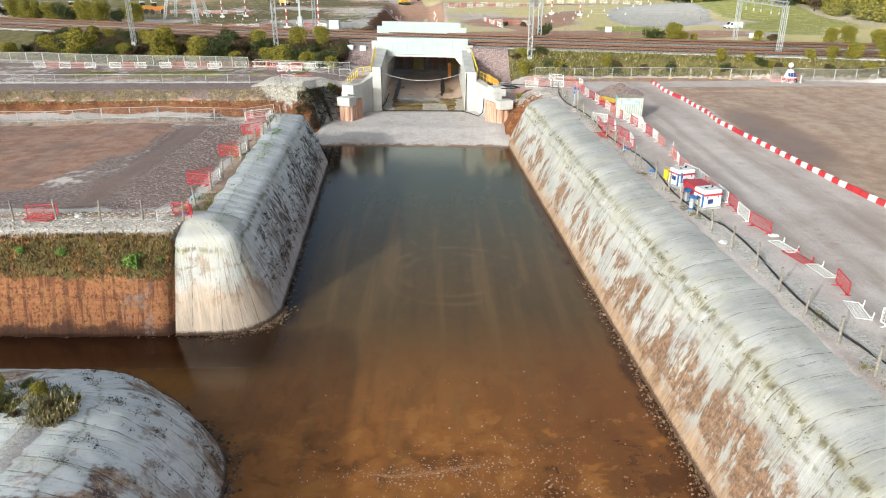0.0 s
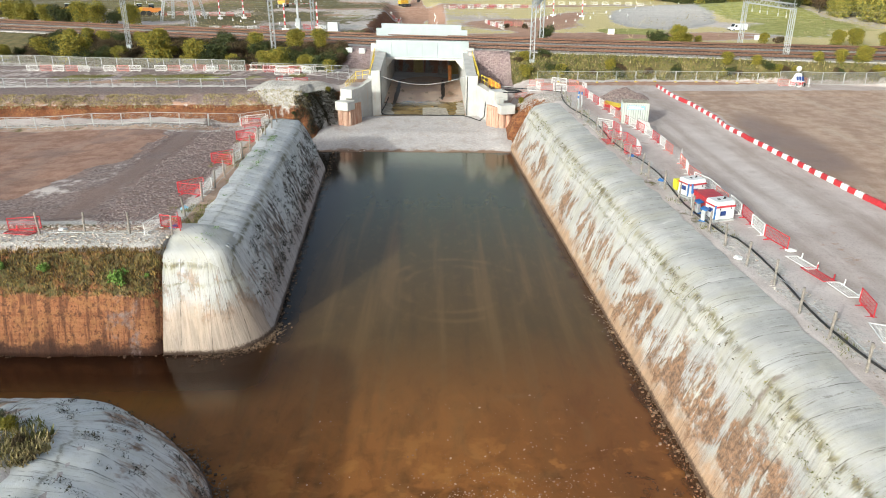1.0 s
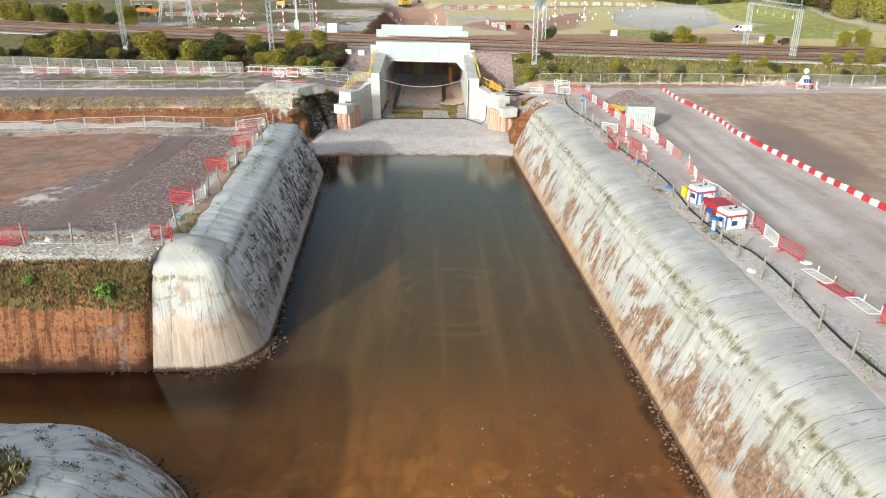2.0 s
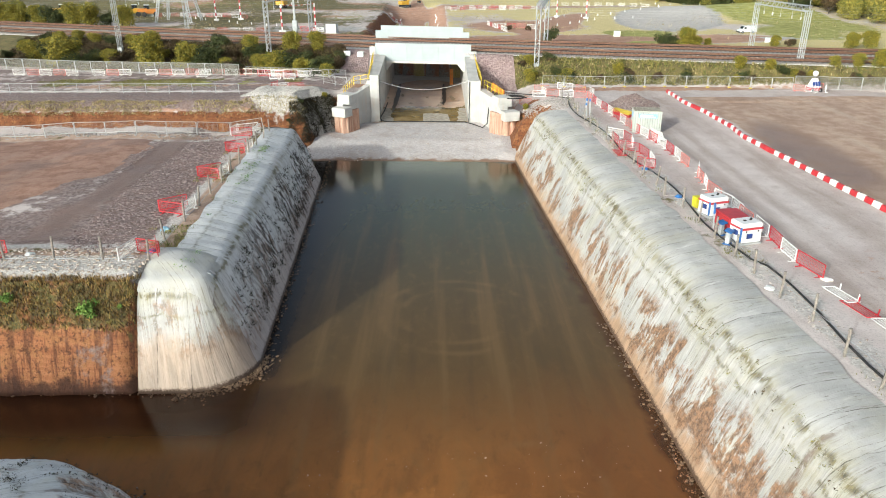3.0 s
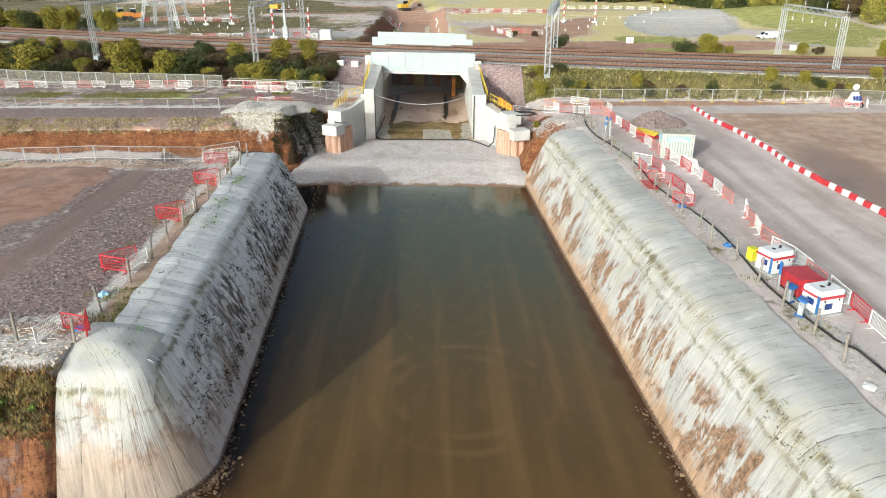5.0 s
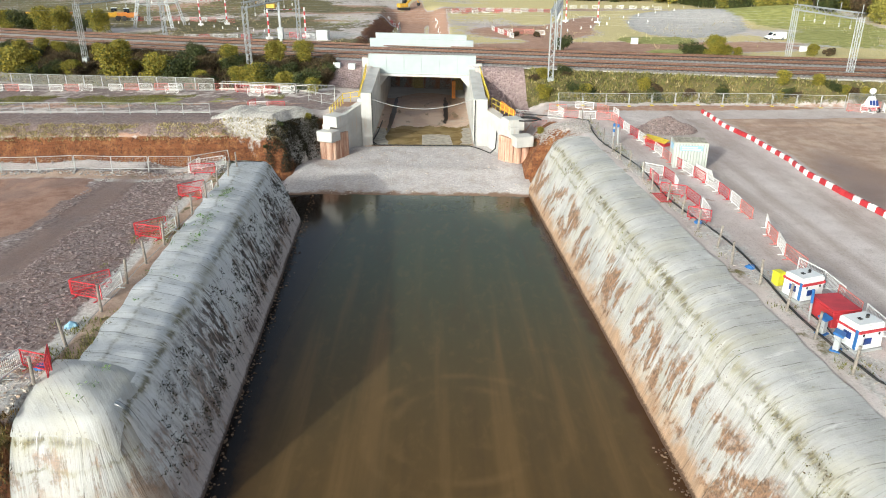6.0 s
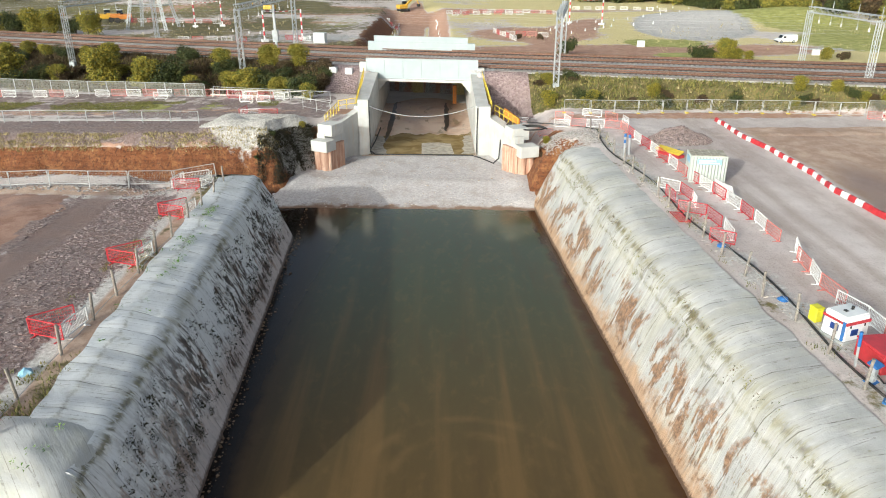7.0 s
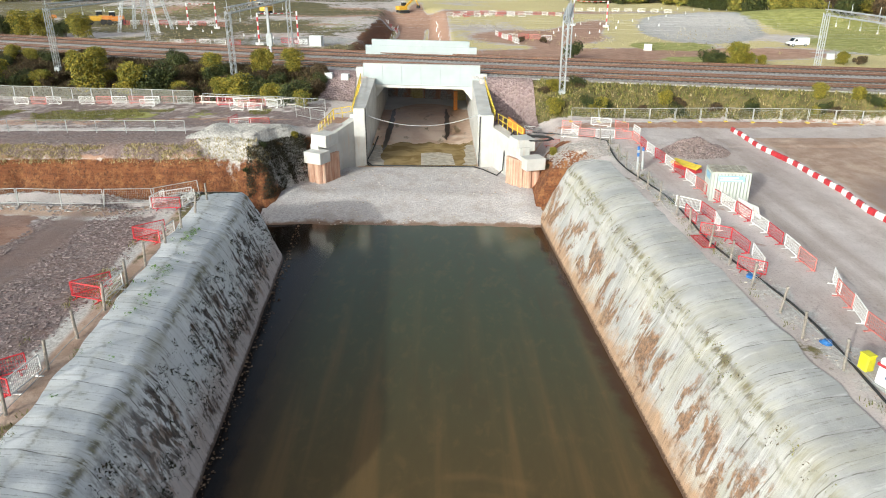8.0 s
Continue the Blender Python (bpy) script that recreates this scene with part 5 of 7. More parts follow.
for near_leg, far_leg, z0 in (((-54.5, 133.0), (-52.4, 162.0), 9.0), ((-27.3, 125.2), (-25.5, 155.3), 9.0), ((14.6, 115.2), (19.2, 138.5), 8.6), ((53.3, 114.0), (53.0, 131.0), 8.2)):
    g = thing("railway_gantry", pose(*near_leg, z0), "galvanised lattice portal gantry spanning the railway", "gantry", "railway gantries")
    fx, fyy = far_leg[0] - near_leg[0], far_leg[1] - near_leg[1]
    lattice("mast", (0, 0, -1.2), (0, 0, 7.8), 0.62, g)
    lattice("mast", (fx, fyy, -0.6), (fx, fyy, 7.8), 0.62, g)
    lattice("beam", (0, 0, 7.9), (fx, fyy, 7.9), 0.75, g)
    part("base", box(B(), (-0.4, -0.4, -1.5), (0.4, 0.4, -0.2), 0.05), GALV, g)
    part("base", box(B(), (fx - 0.4, fyy - 0.4, -1.5), (fx + 0.4, fyy + 0.4, -0.2), 0.05), GALV, g)
    for k in (0.14, 0.3, 0.52, 0.68, 0.86):
        insulator(g, (fx * k + 0.2, fyy * k, 7.5))
    for k in (0.0, 0.3, 0.66, 1.0):
        part("finial", bar(B(), (fx * k, fyy * k, 7.9), (fx * k, fyy * k, 9.3), 0.05, 5), GALV, g)
for x, y in ((-25.9, 141.3),):
    g = thing("signal_post", pose(x, y, 9.1), "grey steel equipment post between the tracks", "post")
    part("post", box(B(), (-0.18, -0.18, -0.2), (0.18, 0.18, 7.2), 0.03), GALV, g)
    part("cabinet", box(B(), (-0.42, -0.4, 1.6), (0.42, 0.4, 3.4), 0.04), GALV, g, "grey cabinet")
for off, zz in ((0, 14.6), (4.4, 14.6), (10.3, 14.6), (14.6, 14.6)):
    g = thing("contact_wire", pose(0, 0, 0), "thin overhead contact wire above a track", "cable", "overhead wires")
    tube("wire", along(-150, 150, 6, off, zz), 0.005, GALV, g)
    tube("wire", along(-150, 150, 6, off, zz + 1.1), 0.004, GALV, g)

# ---- loose things ----
def gz(x, y):
    return float(terrain(x, y))


def make_barrier(colour, label):
    """A moulded pedestrian barrier, 2.1 m long, standing along x with its middle at the origin."""
    g = thing("pedestrian_barrier", pose(0, 0, -50), label, "barrier", "pedestrian barriers")
    b = B()
    for z in (0.16, 1.0):
        box(b, (-1.02, -0.025, z - 0.035), (1.02, 0.025, z + 0.035), 0.012)
    for x in (-1.02, 1.02):
        box(b, (x - 0.03, -0.025, 0.13), (x + 0.03, 0.025, 1.03), 0.012)
    part("frame", b, colour, g)
    b = B()
    for k in range(18):
        x = -0.935 + 0.11 * k
        box(b, (x - 0.007, -0.005, 0.19), (x + 0.007, 0.005, 0.97))
    for z in (0.36, 0.56, 0.76):
        box(b, (-1.0, -0.006, z - 0.008), (1.0, 0.006, z + 0.008))
    part("infill", b, colour, g)["kind"] = "stuff"
    for x in (-0.72, 0.72):
        b = B()
        box(b, (x - 0.04, -0.3, 0.0), (x + 0.04, 0.3, 0.05), 0.01)
        box(b, (x - 0.04, -0.04, 0.04), (x + 0.04, 0.04, 0.2), 0.01)
        part("foot", b, colour, g)
    return g


BAR_W = make_barrier(WHITE_PL, "white moulded plastic pedestrian barrier standing on bare ground")
BAR_R = make_barrier(RED_PL, "red moulded plastic pedestrian barrier standing on bare ground")
BAR_P = make_barrier(PINK_PL, "faded red plastic pedestrian barrier standing on bare ground")


def barrier(kind, a, c, z=None, flat=False):
    """A barrier between two ends on the ground."""
    a, c = Vector(a), Vector(c)
    m = (a + c) / 2
    turn = math.degrees(math.atan2(c.y - a.y, c.x - a.x))
    h = gz(m.x, m.y) if z is None else z
    mat = pose(m.x, m.y, h - 0.01, 0, 0, turn)
    if flat:
        mat = pose(m.x, m.y, h + 0.10, 86, 0, turn)
    q = (c - a).length / 2.1
    ob = copy_thing({"w": BAR_W, "r": BAR_R, "p": BAR_P}[kind], mat @ Matrix.Diagonal((min(1.15, max(0.8, q)), 1, 0.93, 1)))
    if flat:
        ob["label"] = {"w": "white plastic pedestrian barrier fallen flat on the ground", "r": "red plastic pedestrian barrier fallen flat on the ground", "p": "faded red plastic barrier fallen flat"}[kind]
    return ob


def barrier_run(pts, kinds):
    """Barriers end to end along a line of points."""
    pts = [Vector(p) for p in pts]
    k, seg, rng = 0, 0, random.Random(len(kinds) * 7 + int(pts[0].y))
    while seg < len(pts) - 1:
        d = pts[seg + 1] - pts[seg]
        n = max(1, round(d.length / 2.2))
        for i in range(n):
            a, c = pts[seg] + d * (i / n), pts[seg] + d * ((i + 0.97) / n)
            j = Vector((rng.uniform(-0.12, 0.12), rng.uniform(-0.05, 0.05)))
            barrier(kinds[k % len(kinds)], a + j, c + j * 0.3)
            k += 1
        seg += 1


# the yard beside the basin
barrier_run([(8.9, 102.6), (10.7, 101.9), (12.3, 101.3), (14.1, 100.7), (15.7, 100.1), (17.6, 99.7), (19.3, 99.4)], "wpwpwp")
barrier_run([(19.3, 99.4), (19.55, 95.2), (20.0, 90.7), (20.3, 86.0), (20.6, 81.6), (21.2, 77.6), (21.75, 73.2), (21.9, 67.0)], "prwrwrw")
barrier("w", (22.35, 65.9), (21.7, 63.9))
barrier("p", (21.75, 64.4), (21.5, 62.3))
barrier("w", (21.7, 62.6), (21.25, 60.6))
barrier_run([(21.3, 60.6), (21.45, 57.9)], "p")
barrier("w", (20.9, 58.2), (21.5, 56.2))
barrier("w", (21.5, 56.3), (21.55, 54.2))
barrier_run([(21.5, 54.6), (21.6, 50.2), (21.5, 46.0), (22.0, 43.4)], "pwrwr")
barrier("w", (22.2, 42.6), (22.6, 40.6), flat=True)
barrier("r", (22.3, 40.9), (22.7, 38.9), flat=True)
barrier("w", (22.9, 38.9), (23.1, 36.9), flat=True)
barrier("r", (22.6, 36.5), (22.3, 34.6))
barrier("w", (22.6, 33.8), (22.2, 31.8), flat=True)
barrier("w", (22.3, 31.6), (22.9, 29.6))
barrier("r", (22.9, 29.5), (22.6, 27.4))
# the bay by the posts
barrier("w", (17.3, 78.9), (18.7, 77.6))
barrier("r", (18.7, 77.5), (18.95, 75.3))
barrier("w", (18.95, 75.4), (18.7, 73.8))
barrier("r", (17.4, 77.0), (17.5, 74.9))
barrier("r", (17.2, 73.3), (18.9, 72.2))
barrier("r", (18.85, 72.3), (19.1, 69.6))
barrier("w", (19.2, 69.6), (18.9, 67.2))
barrier("r", (17.5, 67.6), (18.8, 66.6))
barrier("r", (17.4, 72.9), (17.5, 70.8), flat=True)
for kk, a, c in (("w", (7.2, 113.4), (9.3, 113.0)), ("p", (9.4, 111.9), (11.2, 110.4)), ("w", (9.7, 110.9), (11.6, 110.0)), ("w", (8.6, 105.2), (9.3, 103.2)), ("w", (16.4, 106.1), (18.4, 105.0)), ("p", (13.0, 104.6), (15.0, 104.2)), ("p", (18.6, 104.2), (19.6, 102.4)), ("w", (13.9, 103.6), (14.3, 101.7)), ("w", (20.2, 102.6), (20.4, 100.8))):
    barrier(kk, a, c)
# little cages of barriers on the left bank
barrier("w", (-19.2, 45.9), (-18.75, 47.8))
barrier("r", (-18.7, 47.6), (-17.2, 47.1))
barrier("r", (-17.7, 48.0), (-17.1, 46.6))
for y in (54.6, 63.4, 71.8):
    barrier("r", (-20.0, y + 0.2), (-18.0, y - 0.5))
    barrier("r", (-20.0, y + 0.3), (-18.4, y + 1.6))
    barrier("w", (-18.05, y - 0.5), (-17.75, y + 1.5))
barrier("w", (-20.9, 79.4), (-18.9, 80.6))
barrier("w", (-21.2, 78.2), (-20.8, 80.0))
barrier("r", (-21.0, 78.0), (-19.0, 78.2))
barrier("w", (-18.9, 78.3), (-18.6, 80.2))
barrier("r", (-28.6, 46.9), (-26.6, 47.3))
barrier("r", (-28.4, 47.1), (-26.5, 46.7), flat=True)
# timber parapet beside the path
g = thing("timber_parapet", pose(-29.4, 117.3, gz(-29.4, 117.3), 0, 0, -9.5), "pale timber two-rail parapet beside the path", "parapet")
for k in range(7):
    part("parapet_post", box(B(), (2.05 * k - 0.06, -0.06, -0.5), (2.05 * k + 0.06, 0.06, 1.15), 0.01), PALE_TIMBER, g)
for z, h in ((0.35, 0.2), (1.05, 0.12)):
    part("parapet_rail", box(B(), (-0.3, -0.09, z - h / 2), (12.6, -0.065, z + h / 2), 0.01), PALE_TIMBER, g)
# the path along the railway fence on the left
for k in range(9):
    x = -64.0 + 4.05 * k
    y = 117.9 - 0.03 * k
    barrier("w", (x - 1.0, y), (x + 1.0, y - 0.3))
    if k not in (2, 4):
        barrier("p", (x + 1.1, y + 0.1), (x + 3.1, y - 0.2))
barrier_run([(-27.4, 116.6), (-19.0, 115.0)], "rwrw")
for kk, a, c in (("w", (-25.0, 113.6), (-23.2, 113.2)), ("w", (-22.9, 113.6), (-21.0, 112.9)), ("w", (-20.9, 115.2), (-19.4, 114.1)), ("p", (-24.4, 115.2), (-22.2, 114.9)), ("w", (-22.4, 104.2), (-20.4, 105.0)), ("r", (-20.5, 104.7), (-18.4, 105.0)), ("r", (-22.8, 104.9), (-22.3, 106.8)), ("w", (-36.4, 115.6), (-34.6, 115.6)), ("w", (-26.6, 117.6), (-24.6, 117.2))):
    barrier(kk, a, c)


# posts and fences
def make_post(h, r, mat, label, name="fence_post"):
    g = thing(name, pose(0, 0, -50), label, "post", "fence posts")
    b = B()
    bmesh.ops.create_cone(b, cap_ends=True, segments=8, radius1=r, radius2=r * 0.92, depth=h, matrix=Matrix.Translation((0, 0, h / 2 - 0.15)))
    part("shaft", b, mat, g)
    part("cap", bar(B(), (0, 0, h - 0.16), (0, 0, h - 0.12), r * 1.05, 8), mat, g)
    return g


POST = make_post(1.65, 0.075, TIMBER, "weathered round timber fence post beside the bank")
rng = random.Random(5)
for k in range(27):
    y = 20.6 + 2.98 * k + rng.uniform(-0.25, 0.25)
    x = float(xc(y)) + HALF + 6.75 + rng.uniform(-0.15, 0.25)
    copy_thing(POST, pose(x, y, gz(x, y), rng.uniform(-4, 4), rng.uniform(-5, 5), rng.uniform(0, 90)))
for k, y in enumerate((46.2, 49.4, 52.9, 56.3, 59.1, 62.1, 65.1, 67.7, 71.0, 74.0, 77.0, 80.0)):
    x = -17.65 + rng.uniform(-0.12, 0.12)
    copy_thing(POST, pose(x, y, gz(x, y), rng.uniform(-4, 4), rng.uniform(-6, 6), rng.uniform(0, 90)))
for k in range(13):
    x = -20.4 - 2.98 * k
    copy_thing(POST, pose(x, 46.45 + rng.uniform(-0.1, 0.1), gz(x, 46.45), rng.uniform(-4, 4), rng.uniform(-5, 5), 0))
w = thing("fence_wire", pose(0, 0, 0), "slack plain wire strung along timber posts", "wire", "fence wires")
tube("wire", [(x, 46.45, gz(x, 46.45) + 0.10 + 0.05 * math.sin(x)) for x in np.arange(-56, -17.5, 1.5)], 0.018, GALV, w)
w = thing("fence_wire", pose(0, 0, 0), "slack plain wire strung along timber posts", "wire", "fence wires")
tube("wire", [(-17.65, y, gz(-17.65, y) + 0.12 + 0.05 * math.sin(y)) for y in np.arange(46, 81, 1.5)], 0.016, GALV, w)
w = thing("fence_wire", pose(0, 0, 0), "slack plain wire strung along timber posts", "wire", "fence wires")
tube("wire", [(float(xc(y)) + HALF + 6.8, y, 6.9 + 0.06 * math.sin(y * 2.1)) for y in np.arange(20.6, 98.5, 1.5)], 0.014, GALV, w)

MESH = mesh_mat("fence_mesh", (0.42, 0.43, 0.43), (0.11, 0.22), 0.006)


def panel(name, length, h, label, yellow=False, z0=0.12, category="fence", group="fence panels", foot=True):
    """A fence panel along x: two uprights, two rails, wire mesh and a foot."""
    g = thing(name, pose(0, 0, -50), label, category, group)
    for x in (0.04, length - 0.04):
        part("upright", bar(B(), (x, 0, 0), (x, 0, h), 0.035, 6), FENCE_STEEL, g)
    for z in (z0, h):
        part("rail", bar(B(), (0.04, 0, z), (length - 0.04, 0, z), 0.03, 6), FENCE_STEEL, g)
    me = raw("mesh", [(0.05, 0, z0), (length - 0.05, 0, z0), (length - 0.05, 0, h), (0.05, 0, h)], [(0, 1, 2, 3)], MESH, g)
    uv = me.data.uv_layers.new(name="UVMap")
    for i, c in enumerate(((0, 0), (length, 0), (length, h), (0, h))):
        uv.data[i].uv = c
    if foot:
        b = B()
        box(b, (-0.18, -0.36, 0.0), (0.18, 0.36, 0.14), 0.03)
        part("foot", b, YELLOW if yellow else BLACK, g)
    return g


HERAS = panel("mesh_fence_panel", 2.85, 1.55, "grey steel mesh fence panel on yellow block feet", True, group="railway fence panels")
SITE = panel("site_fence_panel", 2.95, 1.35, "grey steel fence panel with top and bottom rails", False, z0=0.3, group="site fence panels", foot=False)


def fence(proto, pts):
    for a, c in zip(pts, pts[1:]):
        a, c = Vector(a), Vector(c)
        turn = math.degrees(math.atan2(c.y - a.y, c.x - a.x))
        z0, z1 = gz(a.x, a.y), gz(c.x, c.y)
        copy_thing(proto, pose(a.x, a.y, z0 - 0.02, 0, math.degrees(math.atan2(z0 - z1, (c - a).length)), turn) @ Matrix.Diagonal(((c - a).length / 2.88, 1, 1, 1)))


def evenly(pts, step):
    pts, out = [Vector(p) for p in pts], []
    for a, c in zip(pts, pts[1:]):
        n = max(1, round((c - a).length / step))
        out += [a.lerp(c, i / n) for i in range(n)]
    return out + [pts[-1]]


fence(HERAS, evenly([(14.6, 108.1), (17.6, 107.6), (31.7, 107.5), (40.4, 106.6), (48.9, 105.7)], 2.85))
fence(SITE, evenly([(-66.0, 102.6), (-45.0, 102.4), (-26.4, 101.7)], 2.95))
fence(SITE, evenly([(-60.0, 77.2), (-45.6, 77.2), (-30.6, 77.9), (-24.7, 78.4), (-18.6, 81.2)], 2.95))
fence(SITE, evenly([(-29.3, 117.4), (-13.6, 113.0)], 2.95))
fence(SITE, evenly([(-16.4, 109.6), (-12.6, 106.0)], 2.9))
PALE = panel("lineside_fence_panel", 2.9, 1.75, "weathered grey close-mesh lineside fence panel", False, group="lineside fence panels", foot=False)
CLOSE = mesh_mat("close_mesh", (0.21, 0.205, 0.18), (0.06, 0.5), 0.026)
for o in PALE.children:
    if o.name.startswith("mesh"):
        o.data.materials[0] = CLOSE
fence(PALE, evenly([(-90.0, 127.0), (-57.2, 121.6), (-41.0, 118.6), (-30.2, 116.9)], 2.9))
fence(PALE, evenly([(49.0, 105.6), (57.4, 104.0), (75, 101.8), (95.0, 99.5)], 2.9))

# red and white water-filled road barrier
blocks = []
for mat, lab in ((RED_PL, "red plastic water-filled road barrier block"), (WHITE_PL, "white plastic water-filled road barrier block")):
    g = thing("road_barrier_block", pose(0, 0, -50), lab, "road barrier", "road barrier blocks")
    b = B()
    r = bmesh.ops.create_cube(b, size=1.0, matrix=Matrix.Translation((0, 0, 0.31)) @ Matrix.Diagonal((0.90, 0.48, 0.62, 1)))
    for v in r["verts"]:
        if v.co.z > 0.3:
            v.co.y *= 0.62
            v.co.x *= 0.98
    bmesh.ops.bevel(b, geom=list(b.edges), offset=0.06, segments=2, affect="EDGES")
    part("body", b, mat, g)
    part("lug", bar(B(), (0.46, 0, 0.12), (0.46, 0, 0.5), 0.05, 8), mat, g)
    part("fill_cap", bar(B(), (-0.2, 0, 0.6), (-0.2, 0, 0.65), 0.06, 8), BLACK, g)
    blocks.append(g)
line = evenly([(30.75, 103.2), (30.7, 96.5), (31.25, 90.0), (31.4, 82.0), (30.9, 77.5), (31.5, 67.5), (32.3, 57.8), (33.1, 48.5), (33.8, 38.0)], 0.9)
for k, (a, c) in enumerate(zip(line, line[1:])):
    m = (a + c) / 2
    which = k % 2 if k % 11 else 0
    copy_thing(blocks[which], pose(m.x, m.y, gz(m.x, m.y) - 0.01, 0, 0, math.degrees(math.atan2(c.y - a.y, c.x - a.x)) + rng.uniform(-3, 3)) @ Matrix.Diagonal((1, 0.8, 0.72, 1)))

# storage container
box_c = thing("storage_container", pose(20.62, 81.95, gz(21.5, 81.5), 0, 0, -9), "cream corrugated steel site container with faded blue signs", "container", "")
L, D, Hc = 2.75, 2.0, 2.25


def corrugated(a, c, z0, z1, n, depth):
    a, c = Vector(a), Vector(c)
    d = c - a
    o = Vector((d.y, -d.x)).normalized()
    b, prev = B(), None
    for i in range(n * 4 + 1):
        k = (0, 1, 1, 0)[i % 4]
        p = a + d * (i / (n * 4)) + o * depth * k
        cur = (b.verts.new((p.x, p.y, z0)), b.verts.new((p.x, p.y, z1)))
        if prev:
            b.faces.new((prev[0], cur[0], cur[1], prev[1]))
        prev = cur
    return b


part("wall", corrugated((0, -1.45), (L, -1.45), 0.12, Hc - 0.1, 11, 0.045), CREAM, box_c)
part("wall", corrugated((0, D - 1.45), (0, -1.45), 0.12, Hc - 0.1, 8, 0.045), CREAM, box_c)
part("wall", corrugated((L, -1.45), (L, D - 1.45), 0.12, Hc - 0.1, 8, 0.045), CREAM, box_c)
part("wall", corrugated((L, D - 1.45), (0, D - 1.45), 0.12, Hc - 0.1, 11, 0.045), CREAM, box_c)
for x in (0, L):
    for y in (-1.45, D - 1.45):
        part("corner_post", box(B(), (x - 0.06, y - 0.06, 0), (x + 0.06, y + 0.06, Hc), 0.01), CREAM, box_c)
for y in (-1.45, D - 1.45):
    for z in (0.06, Hc - 0.06):
        part("side_rail", box(B(), (0, y - 0.055, z - 0.06), (L, y + 0.055, z + 0.06), 0.01), CREAM, box_c)
for k in range(9):
    part("roof_sheet", box(B(), (k * L / 9 + 0.01, -1.5, Hc - 0.01), ((k + 1) * L / 9 - 0.01, D - 1.4, Hc + 0.025 + 0.02 * (k % 2)), 0.008), ROOF_RUST, box_c)
sg = part("sign", box(B(), (0.45, -1.53, 1.55), (2.35, -1.50, 2.0)), SIGN_BLUE, box_c, "faded blue sign with unreadable writing")
for z, x0, x1 in ((1.68, 0.6, 2.2), (1.86, 0.6, 1.9)):
    part("writing_bar", box(B(), (x0, -1.545, z - 0.05), (x1, -1.531, z + 0.05)), GEN_WHITE, sg)
part("sign", box(B(), (-0.08, -1.0, 1.5), (-0.05, 0.2, 2.0)), SIGN_BLUE, box_c, "faded blue sign with unreadable writing")


# pumps and fuel store by the bank
def generator(x, y, turn, label):
    g = thing("pump_set", pose(x, y, gz(x, y), 0, 0, turn) @ Matrix.Diagonal((0.76, 0.88, 0.92, 1)), label, "generator", "pump sets")
    part("corner_strip", box(B(), (-1.05, -0.72, 0.22), (-0.99, -0.54, 1.30), 0.01), BLUE_PL, g, "blue vertical strip")
    for px in (-0.2, 0.35):
        part("vent", box(B(), (px - 0.1, -0.05, 1.565), (px + 0.12, 0.1, 1.58), 0.004), BLACK, g)
    part("skid", box(B(), (-1.05, -0.82, 0.0), (1.05, 0.82, 0.16), 0.02), FENCE_STEEL, g, "dull grey skid base")
    b = B()
    r = bmesh.ops.create_cube(b, size=1.0, matrix=Matrix.Translation((0, 0, 0.86)) @ Matrix.Diagonal((2.0, 1.55, 1.42, 1)))
    for v in r["verts"]:
        if v.co.z > 1:
            v.co.y *= 0.9
    bmesh.ops.bevel(b, geom=list(b.edges), offset=0.07, segments=2, affect="EDGES")
    part("canopy", b, GEN_WHITE, g)
    part("stripe", box(B(), (-1.02, -0.80, 1.12), (1.02, 0.80, 1.26), 0.01), RED_PL, g, "red stripe")
    part("control_panel", box(B(), (-1.045, -0.30, 0.62), (-1.0, 0.22, 0.98), 0.01), NAVY, g, "dark blue control panel")
    part("control_panel", box(B(), (-0.55, -0.83, 0.5), (0.0, -0.78, 0.85), 0.01), NAVY, g, "dark blue control panel")
    part("lifting_eye", box(B(), (-0.35, -0.12, 1.55), (-0.1, 0.12, 1.6), 0.01), BLACK, g)
    part("exhaust", bar(B(), (0.5, 0.1, 1.5), (0.5, 0.1, 1.68), 0.09, 10), BLACK, g)
    for q in (-0.62, 0.55):
        part("hinge", box(B(), (q - 0.05, -0.8, 0.95), (q + 0.05, -0.76, 1.08), 0.005), BLACK, g)
    return g


generator(19.6, 54.9, 20, "white canopied pump set with a red stripe")
generator(19.88, 49.8, 16, "white canopied pump set with a red stripe")
tank = thing("fuel_tank", pose(20.0, 52.3, gz(20.0, 52.3), 0, 0, -84), "red steel bunded fuel tank with a dusty lid", "tank")
part("body", box(B(), (-0.95, -0.75, 0.05), (0.95, 0.75, 0.95), 0.05), RED_PL, tank)
part("lid", box(B(), (-0.97, -0.77, 0.95), (0.97, 0.77, 1.06), 0.03), RED_PL, tank, "dusty red lid")
part("fork_pocket", box(B(), (-0.7, -0.78, 0.0), (0.7, 0.78, 0.1), 0.01), BLACK, tank)
part("notice", box(B(), (-0.97, -0.3, 0.4), (-0.955, 0.25, 0.75)), GEN_WHITE, tank, "pale unreadable notice")
